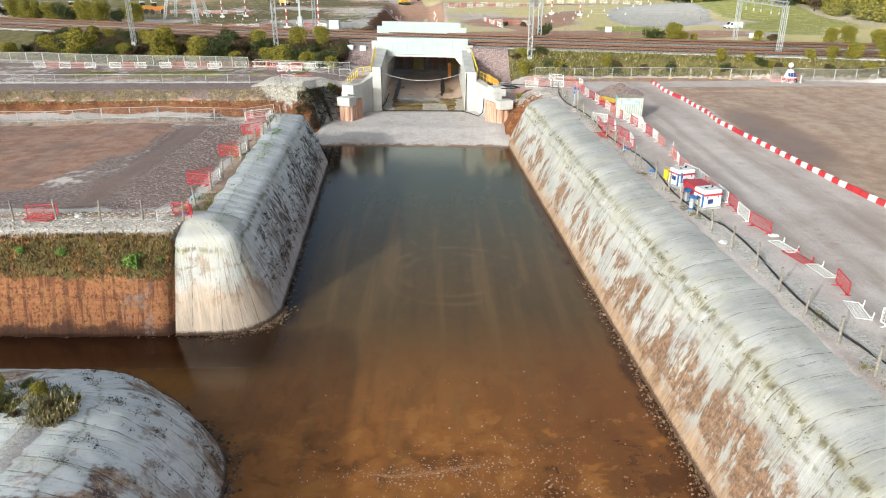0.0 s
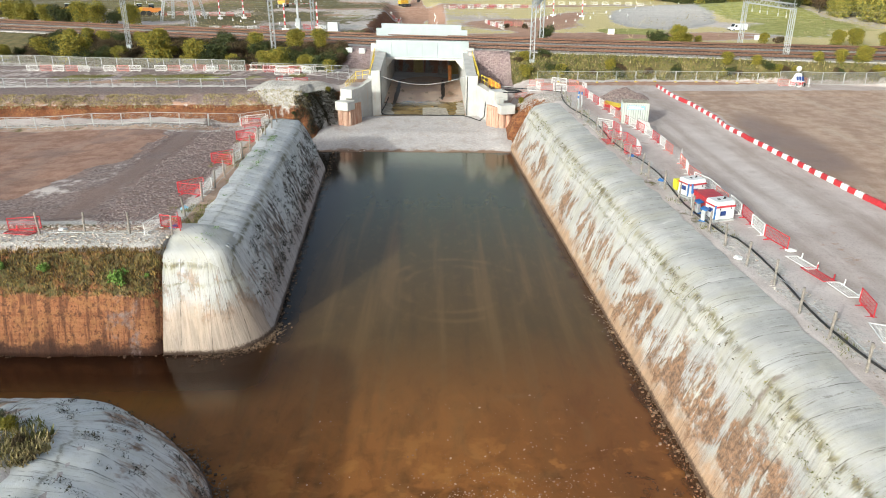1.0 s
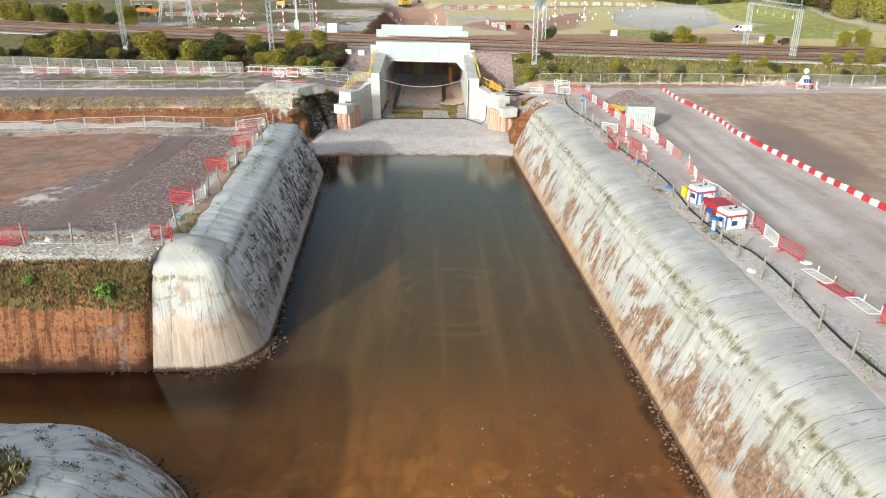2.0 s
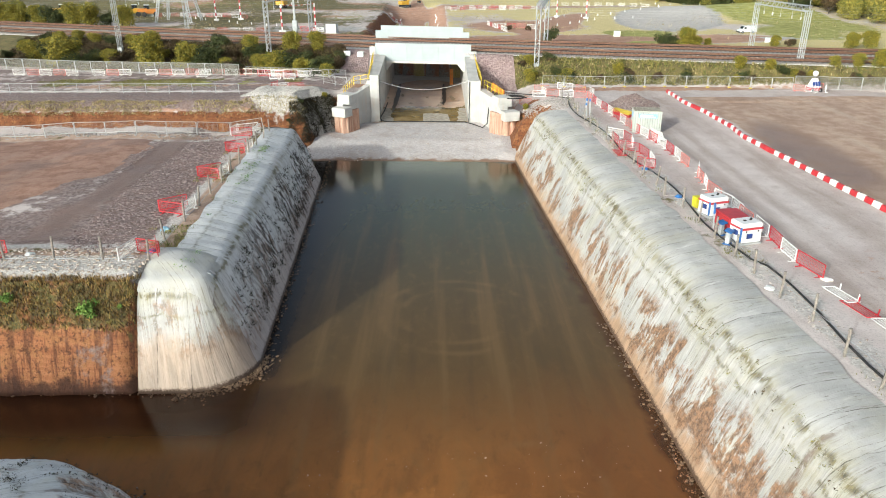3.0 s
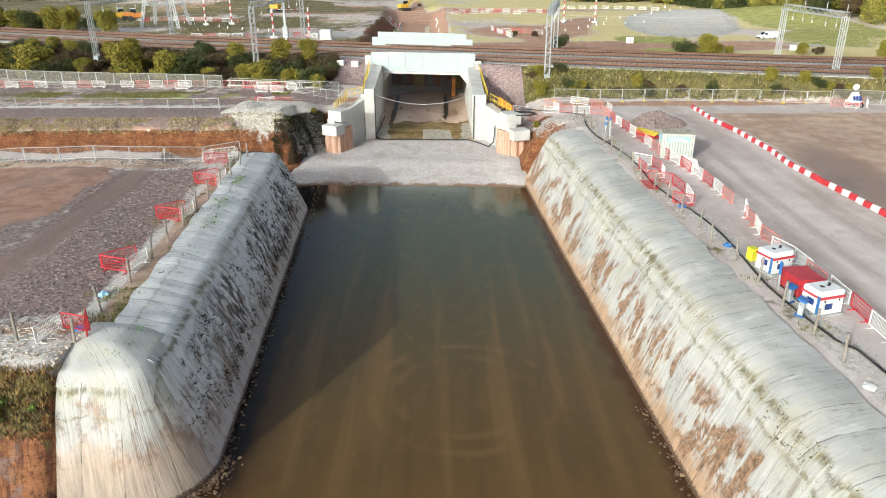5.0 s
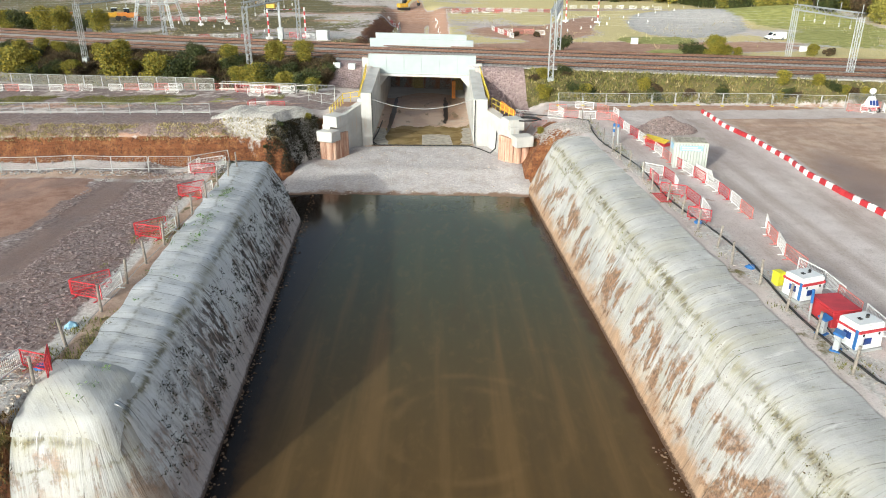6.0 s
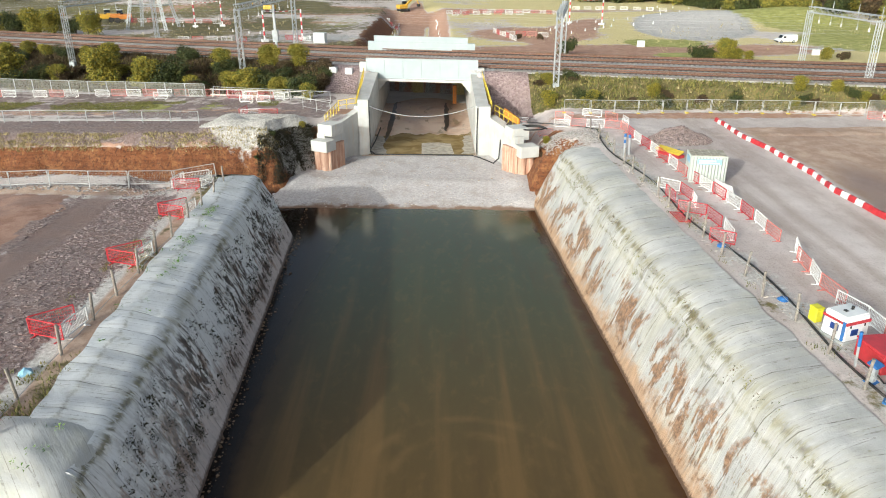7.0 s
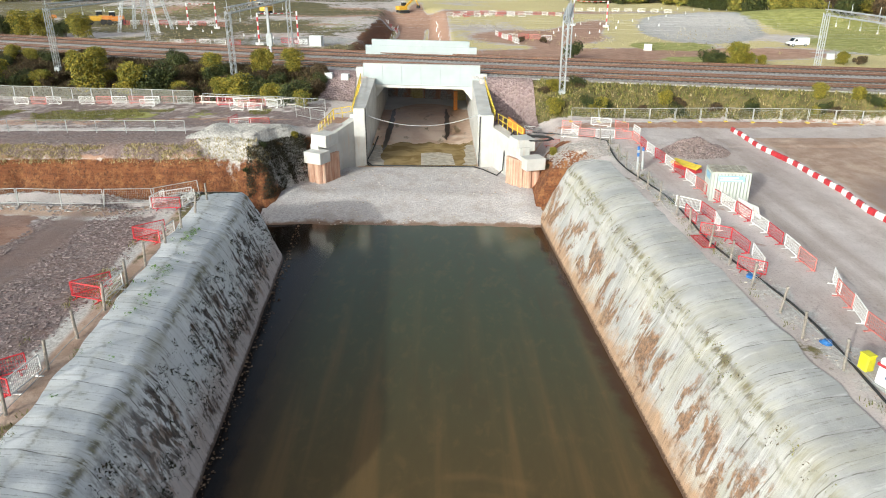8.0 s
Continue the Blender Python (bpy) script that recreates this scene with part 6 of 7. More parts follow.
for x, y, turn in ((18.75, 50.9, 30), (18.62, 49.3, 50)):
    g = thing("pump_stand", pose(x, y, gz(x, y), 0, 0, turn), "grey control stand with a blue hood beside the pumps", "control stand", "pump control stands")
    part("pedestal", box(B(), (-0.16, -0.14, 0.0), (0.16, 0.14, 0.82), 0.03), GALV, g)
    part("hood", box(B(), (-0.3, -0.25, 0.0), (0.3, 0.25, 0.12), 0.04, pose(0, 0, 0.86, 14, 0, 0)), BLUE_PL, g, "blue plastic hood")
    part("base", box(B(), (-0.26, -0.24, 0.0), (0.26, 0.24, 0.08), 0.02), BLUE_PL, g, "blue base tray")
    part("hose_tail", bar(bar(B(), (0.1, -0.14, 0.4), (0.22, -0.42, 0.1), 0.04, 8), (0.22, -0.42, 0.1), (0.5, -0.5, 0.05), 0.04, 8), BLACK, g)
g = thing("grit_bin", pose(19.0, 56.5, gz(19.0, 56.5), 0, 0, 15) @ Matrix.Diagonal((0.75, 0.75, 0.8, 1)), "bright yellow plastic spill kit bin", "bin")
part("body", box(B(), (-0.32, -0.35, 0), (0.32, 0.35, 0.95), 0.07), plain("safety_yellow", (0.72, 0.66, 0.03), 0.5), g)
part("lid", box(B(), (-0.35, -0.38, 0.93), (0.35, 0.38, 1.04), 0.05), bpy.data.materials["safety_yellow"], g)
for x, y in ((18.75, 52.2),):
    g = thing("fire_point", pose(x, y, gz(x, y), 4, -5, 0), "blue-topped leaning marker post beside the pumps", "post")
    part("post", bar(B(), (0, 0, 0), (0, 0, 1.2), 0.06, 8), GALV, g)
    part("head", bar(B(), (0, 0, 1.1), (0, 0, 1.85), 0.075, 8), BLUE_PL, g, "blue sleeve")

# black discharge hose along the posts
hs = thing("discharge_hose", pose(0, 0, 0), "long black discharge hose snaking along the fence", "hose")
pts = []
for k in range(80):
    y = 18 + 1.02 * k
    x = float(xc(y)) + HALF + 7.35 + 0.35 * math.sin(y * 0.33) + 0.25 * math.sin(y * 0.11 + 1) + (0.4 if y < 46 else 0.0)
    pts.append((x, y, gz(x, y) + 0.09))
pts += [(15.5, 100.2, 6.25), (12.5, 101.6, 6.25), (9.6, 102.4, 6.3)]
tube("hose", pts, 0.06, BLACK, hs)
hs = thing("discharge_hose", pose(0, 0, 0), "black hose coiled loosely beside the wing wall", "hose")
tube("hose", [(9.8 + 1.6 * math.cos(a) * (1 - a / 40), 99.6 + 1.0 * math.sin(a), 6.2 + 0.02 * a) for a in np.arange(0, 9, 0.4)], 0.08, BLACK, hs)
for x, y, h in ((17.1, 88.9, 1.5), (17.6, 89.2, 1.9), (17.3, 89.6, 1.9)):
    g = thing("marker_post", pose(x, y, gz(x, y), 2, -3, 0), "grey post with a blue cap by the fence", "post")
    part("post", bar(B(), (0, 0, 0), (0, 0, h), 0.10, 8), GALV, g)
    part("cap", bar(B(), (0, 0, h - 0.25), (0, 0, h + 0.03), 0.115, 8), BLUE_PL, g, "blue cap")
g = thing("plant_trailer", pose(21.4, 89.0, gz(21.4, 89), 0, 0, -62), "yellow trench sheet leaning on red barriers", "trench sheet")
part("sheet", box(B(), (-1.5, -0.35, 0.35), (1.5, 0.35, 0.5), 0.03, pose(0, 0, 0.1, 20, 0, 0)), YELLOW, g)
part("frame", box(B(), (-1.4, -0.4, 0.0), (1.4, 0.4, 0.3), 0.03), RED_PL, g)
for x, y, c in ((22.6, 90.3, BLUE_PL), (18.0, 66.6, BLUE_PL), (18.5, 58.9, BLUE_PL), (-18.4, 51.4, SIGN_BLUE), (-17.9, 47.6, BLUE_PL)):
    g = thing("plastic_sack", pose(x, y, gz(x, y) + 0.02, 0, 0, x * 40), "crumpled blue plastic sack on the ground", "litter", "plastic litter")
    b = B()
    bmesh.ops.create_icosphere(b, subdivisions=2, radius=0.32)
    for v in b.verts:
        v.co = v.co * (1 + 0.5 * noise.noise(v.co * 5 + Vector((x, y, 0))))
        v.co.z = max(-0.05, v.co.z * 0.6)
    part("sack", b, c, g)
for x, y in ((18.5, 42.6), (17.8, 76.0), (-25.2, 47.2), (22.2, 43.6), (21.6, 76.9)):
    g = thing("dumped_sheeting", pose(x, y, gz(x, y) + 0.03, 0, 0, x * 31), "crumpled white plastic sheeting lying on gravel", "litter", "plastic litter")
    b = B()
    bmesh.ops.create_icosphere(b, subdivisions=2, radius=0.3)
    for v in b.verts:
        v.co = v.co * (1 + 0.6 * noise.noise(v.co * 4 + Vector((x, y, 1))))
        v.co.z = max(-0.05, v.co.z * 0.45)
    part("sheeting", b, WHITE_PL, g)
# folded white board leaning on the barriers
g = thing("white_board", pose(21.75, 77.0, gz(21.7, 77.0), 0, 0, -80), "white boards stacked against the barriers", "board")
part("board", box(B(), (-0.9, 0.1, 0.0), (0.9, 0.16, 1.1), 0.01, pose(0, 0, 0, 14, 0, 0)), WHITE_PL, g)
part("board", box(B(), (-0.4, 0.35, 0.0), (1.2, 0.41, 1.0), 0.01, pose(0, 0, 0, 24, 0, 6)), WHITE_PL, g)


# ---- beyond the railway ----
def van(x, y, turn):
    # stands for a white estate car, built with a van's outline
    g = thing("panel_van", pose(x, y, gz(x, y), 0, 0, turn) @ Matrix.Scale(0.74, 4), "white estate car in a van's shape, parked on the haul road", "van")
    prof = [(-2.6, 0.35), (2.5, 0.35), (2.6, 0.9), (1.75, 1.15), (1.1, 1.95), (-2.5, 2.0), (-2.62, 1.0)]
    b = B()
    fs = [[b.verts.new((px, s, pz)) for px, pz in prof] for s in (-0.95, 0.95)]
    b.faces.new(fs[0])
    b.faces.new(fs[1][::-1])
    for k in range(len(prof)):
        q = (k + 1) % len(prof)
        b.faces.new((fs[0][k], fs[1][k], fs[1][q], fs[0][q]))
    bmesh.ops.recalc_face_normals(b, faces=b.faces)
    bmesh.ops.bevel(b, geom=list(b.edges), offset=0.07, segments=2, affect="EDGES")
    part("body", b, GEN_WHITE, g)
    for px in (-1.6, 1.6):
        for s in (-0.9, 0.9):
            wheel = part("wheel", bar(B(), (px, s - 0.12, 0.35), (px, s + 0.12, 0.35), 0.35, 14), TYRE, g)
            part("rim", bar(B(), (px, s - 0.13, 0.35), (px, s + 0.13, 0.35), 0.2, 12), GALV, wheel)
    for s in (-1, 1):
        part("side_window", box(B(), (0.55, s * 0.93 - 0.04, 1.2), (1.25, s * 0.93 + 0.04, 1.7), 0.02), GLASS_DARK, g)
    part("windscreen", box(B(), (-0.02, -0.8, -0.42), (0.02, 0.8, 0.42), 0.01, pose(1.47, 0, 1.55, 0, -39, 0)), GLASS_DARK, g)
    part("bumper", box(B(), (2.45, -0.9, 0.35), (2.68, 0.9, 0.6), 0.04), BLACK, g)


van(64.6, 161.6, 186)


def machine(x, y, turn, mat, label, arm=True):
    g = thing("excavator" if arm else "dumper", pose(x, y, gz(x, y), 0, 0, turn), label, "excavator" if arm else "dumper", "site plant")
    for s in (-1.05, 1.05):
        if arm:
            part("track", box(B(), (-1.7, s - 0.3, 0), (1.7, s + 0.3, 0.8), 0.2), BLACK, g)
        else:
            for px in (-1.5, 1.4):
                part("wheel", bar(B(), (px, s - 0.25, 0.65), (px, s + 0.25, 0.65), 0.65, 14), TYRE, g)
    part("body", box(B(), (-1.9, -1.2, 0.85), (0.9, 1.2, 2.0), 0.12), mat, g)
    part("cab", box(B(), (0.0, 0.1, 1.9), (1.3, 1.15, 3.0), 0.08), GLASS_DARK, g)
    part("cab_roof", box(B(), (-0.05, 0.05, 2.95), (1.35, 1.2, 3.1), 0.04), GEN_WHITE, g)
    if arm:
        part("boom", box(B(), (0.0, -0.2, -0.2), (4.0, 0.2, 0.3), 0.05, pose(0.8, -0.3, 1.8, 0, -38, 0)), mat, g)
        part("stick", box(B(), (0.0, -0.15, -0.15), (2.8, 0.15, 0.15), 0.05, pose(3.9, -0.3, 4.2, 0, 62, 0)), mat, g)
        part("bucket", box(B(), (4.6, -0.7, 1.2), (5.6, 0.2, 2.0), 0.15), BLACK, g)
    else:
        b = B()
        slab(b, [(0.6, -1.2), (3.0, -1.2), (3.0, 1.2), (0.6, 1.2)], [1.0, 1.4, 1.4, 1.0], [2.2, 2.0, 2.0, 2.2])
        part("skip", b, mat, g, "steel skip")


machine(-10.8, 252, 30, PLANT_YEL, "yellow tracked excavator on red earth", True)
machine(-47.5, 233, 160, PLANT_YEL, "yellow tracked excavator digging an earth bank", True)
machine(-82, 208, 20, PLANT_YEL, "yellow site dumper parked in a row", False)
machine(-77, 207, 200, PLANT_ORG, "orange site dumper parked in a row", False)
machine(-98, 214, 30, PLANT_ORG, "orange site dumper parked in a row", False)
machine(-105, 215, 10, PLANT_YEL, "yellow site dumper parked in a row", False)
for x, y, s in ((-22.4, 163.2, 1.0), (61.5, 143.8, 0.5), (63.4, 144.4, 0.5), (-14.6, 124.2, 0.45), (-12.4, 123.6, 0.45), (36.6, 158.0, 0.6)):
    g = thing("equipment_cabinet", pose(x, y, gz(x, y), 0, 0, -12), "white metal equipment cabinet on the ground", "cabinet", "equipment cabinets")
    part("body", box(B(), (-1.1 * s, -0.7 * s, 0.05), (1.1 * s, 0.7 * s, 1.75 * s), 0.04), GEN_WHITE, g)
    part("plinth", box(B(), (-1.2 * s, -0.8 * s, 0), (1.2 * s, 0.8 * s, 0.12), 0.02), WALL, g)
    part("lid", box(B(), (-1.15 * s, -0.75 * s, 1.72 * s), (1.15 * s, 0.75 * s, 1.82 * s), 0.02), GEN_WHITE, g)


def goalpost(x, y, turn, wide=6.5):
    g = thing("height_gauge", pose(x, y, gz(x, y), 0, 0, turn), "red and white striped goalpost height gauge", "height gauge", "height gauges")
    for px in (-wide / 2, wide / 2):
        for k in range(7):
            part("post_band", bar(B(), (px, 0, 0.4 + 0.75 * k), (px, 0, 0.4 + 0.75 * (k + 1)), 0.16, 8), RED_PL if k % 2 else WHITE_PL, g)
        part("base", box(B(), (px - 0.6, -0.6, 0), (px + 0.6, 0.6, 0.45), 0.05), WHITE_PL, g)
    for k in range(12):
        a, c = -wide / 2 + wide * k / 12, -wide / 2 + wide * (k + 1) / 12
        part("bunting", bar(B(), (a, 0, 5.6 - 0.25 * math.sin(math.pi * k / 12)), (c, 0, 5.6 - 0.25 * math.sin(math.pi * (k + 1) / 12)), 0.06, 5), RED_PL if k % 2 else WHITE_PL, g)


goalpost(-53.2, 196.5, 20, 6.0)
goalpost(-30.0, 167.0, 30, 7.5)
goalpost(34.5, 200.0, -30, 8.0)


def far_run(pts, step, kinds):
    k = 0
    for p, q in zip(evenly(pts, step), evenly(pts, step)[1:]):
        d = (q - p).normalized()
        barrier(kinds[k % len(kinds)], p, p + d * 2.1)
        k += 1


far_run([(2.0, 229.8), (11.3, 235.3), (28.4, 234.8), (33.0, 229.0)], 2.3, "wrwpwr")
far_run([(3.5, 224.0), (12.0, 228.5), (24.0, 228.0)], 3.1, "wrw")
far_run([(11.5, 181.5), (14.8, 166.0)], 2.3, "wrw")
far_run([(13.5, 176.0), (22.0, 172.0)], 2.3, "wrpw")
far_run([(-78, 206.5), (-64.0, 205.7), (-49.3, 201.9)], 2.4, "wrwp")
far_run([(-50.0, 165.9), (-36.0, 165.1)], 3.0, "wrw")
far_run([(-30.0, 168.6), (-24.6, 165.8)], 2.3, "rrw")
far_run([(-14.5, 232.0), (-11.0, 224.0)], 2.3, "wr")
far_run([(36, 246), (46, 244.5), (66, 236)], 3.4, "ww")
CONE = thing("road_cone", pose(0, 0, -50), "small white marker cone beside the haul road", "cone", "marker cones")
part("cone", bar(B(), (0, 0, 0.04), (0, 0, 0.75), 0.2, 10, 0.05), WHITE_PL, CONE)
part("base", box(B(), (-0.24, -0.24, 0), (0.24, 0.24, 0.05), 0.01), BLACK, CONE)
for path in ([(-62, 198), (-45, 186), (-33, 176), (-22, 168)], [(-11.2, 160), (-11.6, 236)], [(0.4, 160), (-0.6, 232)], [(24, 185), (34, 206), (60, 212)], [(28, 180), (40, 196), (50, 198)], [(66, 252), (110, 240)]):
    for p in evenly(path, 4.6):
        copy_thing(CONE, pose(p.x + rng.uniform(-0.5, 0.5), p.y + rng.uniform(-0.5, 0.5), gz(p.x, p.y)) @ Matrix.Scale(0.85, 4))
# power line tower
g = thing("pylon", pose(-63.5, 190, gz(-63.5, 190)), "grey steel lattice pylon with splayed legs", "pylon")
for sx, sy in ((-1, -1), (1, -1), (1, 1), (-1, 1)):
    lattice("leg", (4.2 * sx, 4.2 * sy, 0), (1.3 * sx, 1.3 * sy, 16), 0.5, g)
for z in (5.0, 10.5, 15.5):
    w = 4.2 - 2.9 * z / 16
    part("brace", bar(bar(bar(bar(B(), (-w, -w, z), (w, -w, z), 0.09, 4), (w, -w, z), (w, w, z), 0.09, 4), (w, w, z), (-w, w, z), 0.09, 4), (-w, w, z), (-w, -w, z), 0.09, 4), GALV, g)
# warning cabinet at the yard's edge
g = thing("signal_trailer", pose(50.6, 103.4, gz(50.6, 103.4), 0, 0, 8) @ Matrix.Scale(0.88, 4), "white solar-powered lighting trailer behind red and white guards", "trailer")
b = B()
slab(b, [(-0.9, -0.6), (0.9, -0.6), (0.9, 0.6), (-0.9, 0.6)], 0.25, 0.7)
part("chassis", b, RED_PL, g, "red chassis")
b = B()
vs = [b.verts.new(c) for c in ((-0.85, -0.55, 0.7), (0.85, -0.55, 0.7), (0.85, 0.55, 0.7), (-0.85, 0.55, 0.7), (-0.35, 0.0, 2.0), (0.35, 0.0, 2.0), (0.35, 0.35, 2.0), (-0.35, 0.35, 2.0))]
for f in ((0, 1, 5, 4), (1, 2, 6, 5), (2, 3, 7, 6), (3, 0, 4, 7), (4, 5, 6, 7), (3, 2, 1, 0)):
    b.faces.new([vs[k] for k in f])
bmesh.ops.recalc_face_normals(b, faces=b.faces)
part("body", b, WHITE_PL, g)
for px in (-0.36, 0.08, 0.52):
    part("solar_panel", box(B(), (-0.18, -0.02, 0.0), (0.18, 0.02, 0.75), 0.01, pose(px, -0.52, 0.85, -22, 0, 0)), NAVY, g, "dark solar panel")
part("mast", bar(B(), (0, 0.18, 1.9), (0, 0.18, 2.5), 0.07, 8), GALV, g)
b = B()
bmesh.ops.create_uvsphere(b, u_segments=12, v_segments=8, radius=0.42, matrix=Matrix.Translation((0, 0.18, 2.7)))
part("lamp_globe", b, WHITE_PL, g, "white globe")
for px in (-0.7, 0.7):
    wheel = part("wheel", bar(B(), (px - 0.09, -0.7, 0.3), (px + 0.09, -0.7, 0.3), 0.3, 12), TYRE, g)
    part("rim", bar(B(), (px - 0.1, -0.7, 0.3), (px + 0.1, -0.7, 0.3), 0.16, 10), GALV, wheel)
barrier("p", (47.9, 103.6), (49.6, 103.0))
barrier("w", (49.4, 102.8), (50.2, 102.0))
barrier("w", (51.9, 102.6), (52.6, 104.2))
barrier("p", (52.4, 104.4), (50.8, 105.2))
for o in (BAR_W, BAR_R, BAR_P, POST, HERAS, SITE, PALE, CONE, *blocks):
    for q in (*o.children_recursive, o):
        bpy.data.objects.remove(q)

# ---- plants and stones ----
def leaf_cloud(name, centres, radii, count, size, mat, parent, seed, flat=0.8):
    """Many small leaf sprays spread through several uneven clumps."""
    r = np.random.default_rng(seed)
    k = r.integers(0, len(centres), count)
    d = r.normal(size=(count, 3))
    d /= np.linalg.norm(d, axis=1, keepdims=True)
    rad = np.array(radii)[k] * (0.45 + 0.6 * r.random(count) ** 0.6)
    rad *= 1 + 0.35 * np.sin(d[:, 0] * 5 + k) * np.sin(d[:, 2] * 6 + 2 * k)
    p = np.array(centres)[k] + d * rad[:, None] * np.array([1, 1, flat])
    p[:, 2] = np.maximum(p[:, 2], 0.05)
    a, b = r.normal(size=(count, 3)), r.normal(size=(count, 3))
    a /= np.linalg.norm(a, axis=1, keepdims=True)
    b -= a * (a * b).sum(1, keepdims=True)
    b /= np.linalg.norm(b, axis=1, keepdims=True)
    s = size * (0.6 + 0.8 * r.random((count, 1)))
    v = np.stack([p - a * s, p + b * s * 0.55, p + a * s, p - b * s * 0.55], 1).reshape(-1, 3)
    f = np.arange(count * 4).reshape(-1, 4)
    me = bpy.data.meshes.new(name)
    me.from_pydata(v.tolist(), [], f.tolist())
    me.materials.append(mat)
    ob = new(name, me)
    ob.parent = parent
    return ob


def bush(kind, label, mat, seed, h, w, count, leaf, tree=False):
    g = thing(kind, pose(0, 0, -60), label, "tree" if tree else "bush", "trees" if tree else "bushes")
    r = random.Random(seed)
    b = B()
    base = h * (0.25 if tree else 0.12)
    bar(b, (0, 0, -0.2), (0, 0, base), 0.03 * h, 7, 0.02 * h)
    cs, rs = [], []
    for k in range(13 if tree else 9):
        a, q = r.uniform(0, 6.28), r.uniform(0.1, 0.62)
        c = (math.cos(a) * q * w / 2, math.sin(a) * q * w / 2, r.uniform(0.22 if tree else 0.2, 0.80) * h)
        bar(b, (0, 0, base * r.uniform(0.5, 0.95)), c, 0.014 * h, 5, 0.004 * h)
        cs.append(c)
        rs.append(r.uniform(0.2, 0.36) * min(h, w))
    part("trunk", b, BARK, g)
    leaf_cloud("crown", cs, rs, count, leaf, mat, g, seed)
    return g


protos = {
    "gold": bush("bush", "rounded bush with green and gold autumn leaves", LEAF_GOLD, 1, 3.2, 3.7, 8000, 0.085),
    "green": bush("bush", "dense dark green bush on the railway bank", LEAF_GREEN, 2, 2.6, 3.4, 6000, 0.085),
    "brown": bush("bush", "low brown autumn scrub on the railway bank", LEAF_BROWN, 3, 1.8, 3.8, 5000, 0.08),
    "lime": bush("shrub", "small bright green shrub on the cut bank", LEAF_LIME, 4, 1.0, 1.3, 500, 0.08),
    "tree": bush("tree", "broad woodland tree with green and gold leaves", LEAF_GREEN, 5, 9.0, 9.5, 6500, 0.30, True),
    "gtree": bush("tree", "broad woodland tree in autumn gold", LEAF_WOOD, 6, 8.5, 9.0, 6500, 0.30, True),
    "btree": bush("tree", "woodland tree with thin brown autumn leaves", LEAF_BROWN, 7, 8.0, 8.0, 4500, 0.30, True),
}


def plant(kind, x, y, s=1.0, turn=None, sink=0.05):
    t = (x * 37 + y * 11) % 360 if turn is None else turn
    return copy_thing(protos[kind], pose(x, y, gz(x, y) - sink, 0, 0, t) @ Matrix.Diagonal((s, s, s * (0.9 + 0.02 * (t % 10)), 1)))


for k, x, y, s in (("gold", -61.0, 127.2, 1.7), ("gold", -47.0, 124.4, 1.6), ("gold", -39.6, 122.8, 1.4), ("green", -37.0, 123.2, 1.7), ("gold", -33.2, 121.0, 0.75), ("gold", -25.2, 118.6, 1.3), ("green", -22.6, 118.9, 1.6),
                   ("gold", -20.4, 117.0, 0.95), ("green", -18.2, 117.6, 1.5), ("gold", -16.9, 115.6, 0.7), ("green", -65.5, 130.5, 1.3), ("gold", -69.5, 131.5, 1.2), ("green", -57.5, 127.6, 1.0),
                   ("gold", 57.8, 106.4, 0.62), ("gold", 61.0, 106.2, 0.85), ("gold", 65.0, 105.4, 1.0), ("gold", 69.0, 105.0, 1.05), ("gold", 54.8, 107.4, 0.5), ("gold", 42.5, 109.4, 0.6), ("gold", 46.5, 108.4, 0.55), ("green", 17.2, 111.8, 0.7), ("green", 19.0, 111.2, 0.6)):
    plant(k, x, y, s, sink=0.15)
r = random.Random(20)
for k in range(120):
    x = r.uniform(-76, -15.5) if k < 84 else r.uniform(12.5, 72)
    a, b = float(bank_foot(x)) + 1.2, -4.6
    e = a + (b - a) * r.random()
    low = 1.0 if x < 0 else 0.62
    plant(r.choice(["brown", "brown", "green", "brown", "gold"]), x, float(track_y(x)) + e, low * r.uniform(0.6, 1.1), sink=0.2)
for k, x, y, s in (("green", 41.0, 136.0, 1.1), ("gold", 43.6, 135.8, 1.15), ("green", 39.6, 136.6, 0.9), ("gold", 45.2, 136.2, 0.75), ("gold", 47.8, 137.2, 0.5), ("green", 21.2, 145.0, 1.1), ("gold", 60.2, 137.5, 0.6), ("brown", 63, 138, 0.7), ("gold", 72.2, 134.4, 0.85), ("gold", 75.0, 134.8, 0.95), ("gold", 79.5, 132, 0.9), ("gold", 83, 134, 1.0),
                   ("gold", -104, 184.6, 1.7), ("gold", -98.5, 183, 1.65), ("gold", -93.5, 181.0, 1.6), ("green", -88.6, 179.6, 1.75), ("gold", -84, 178.6, 1.75), ("gold", -79.6, 177.6, 1.7), ("gold", -72.2, 177.2, 1.55), ("green", -76, 180, 1.4), ("green", -101, 188, 1.8), ("green", -91, 185, 1.7), ("brown", -110, 188, 1.9), ("brown", 15.5, 170, 0.6), ("brown", 19.5, 168, 0.6)):
    plant(k, x, y, s)
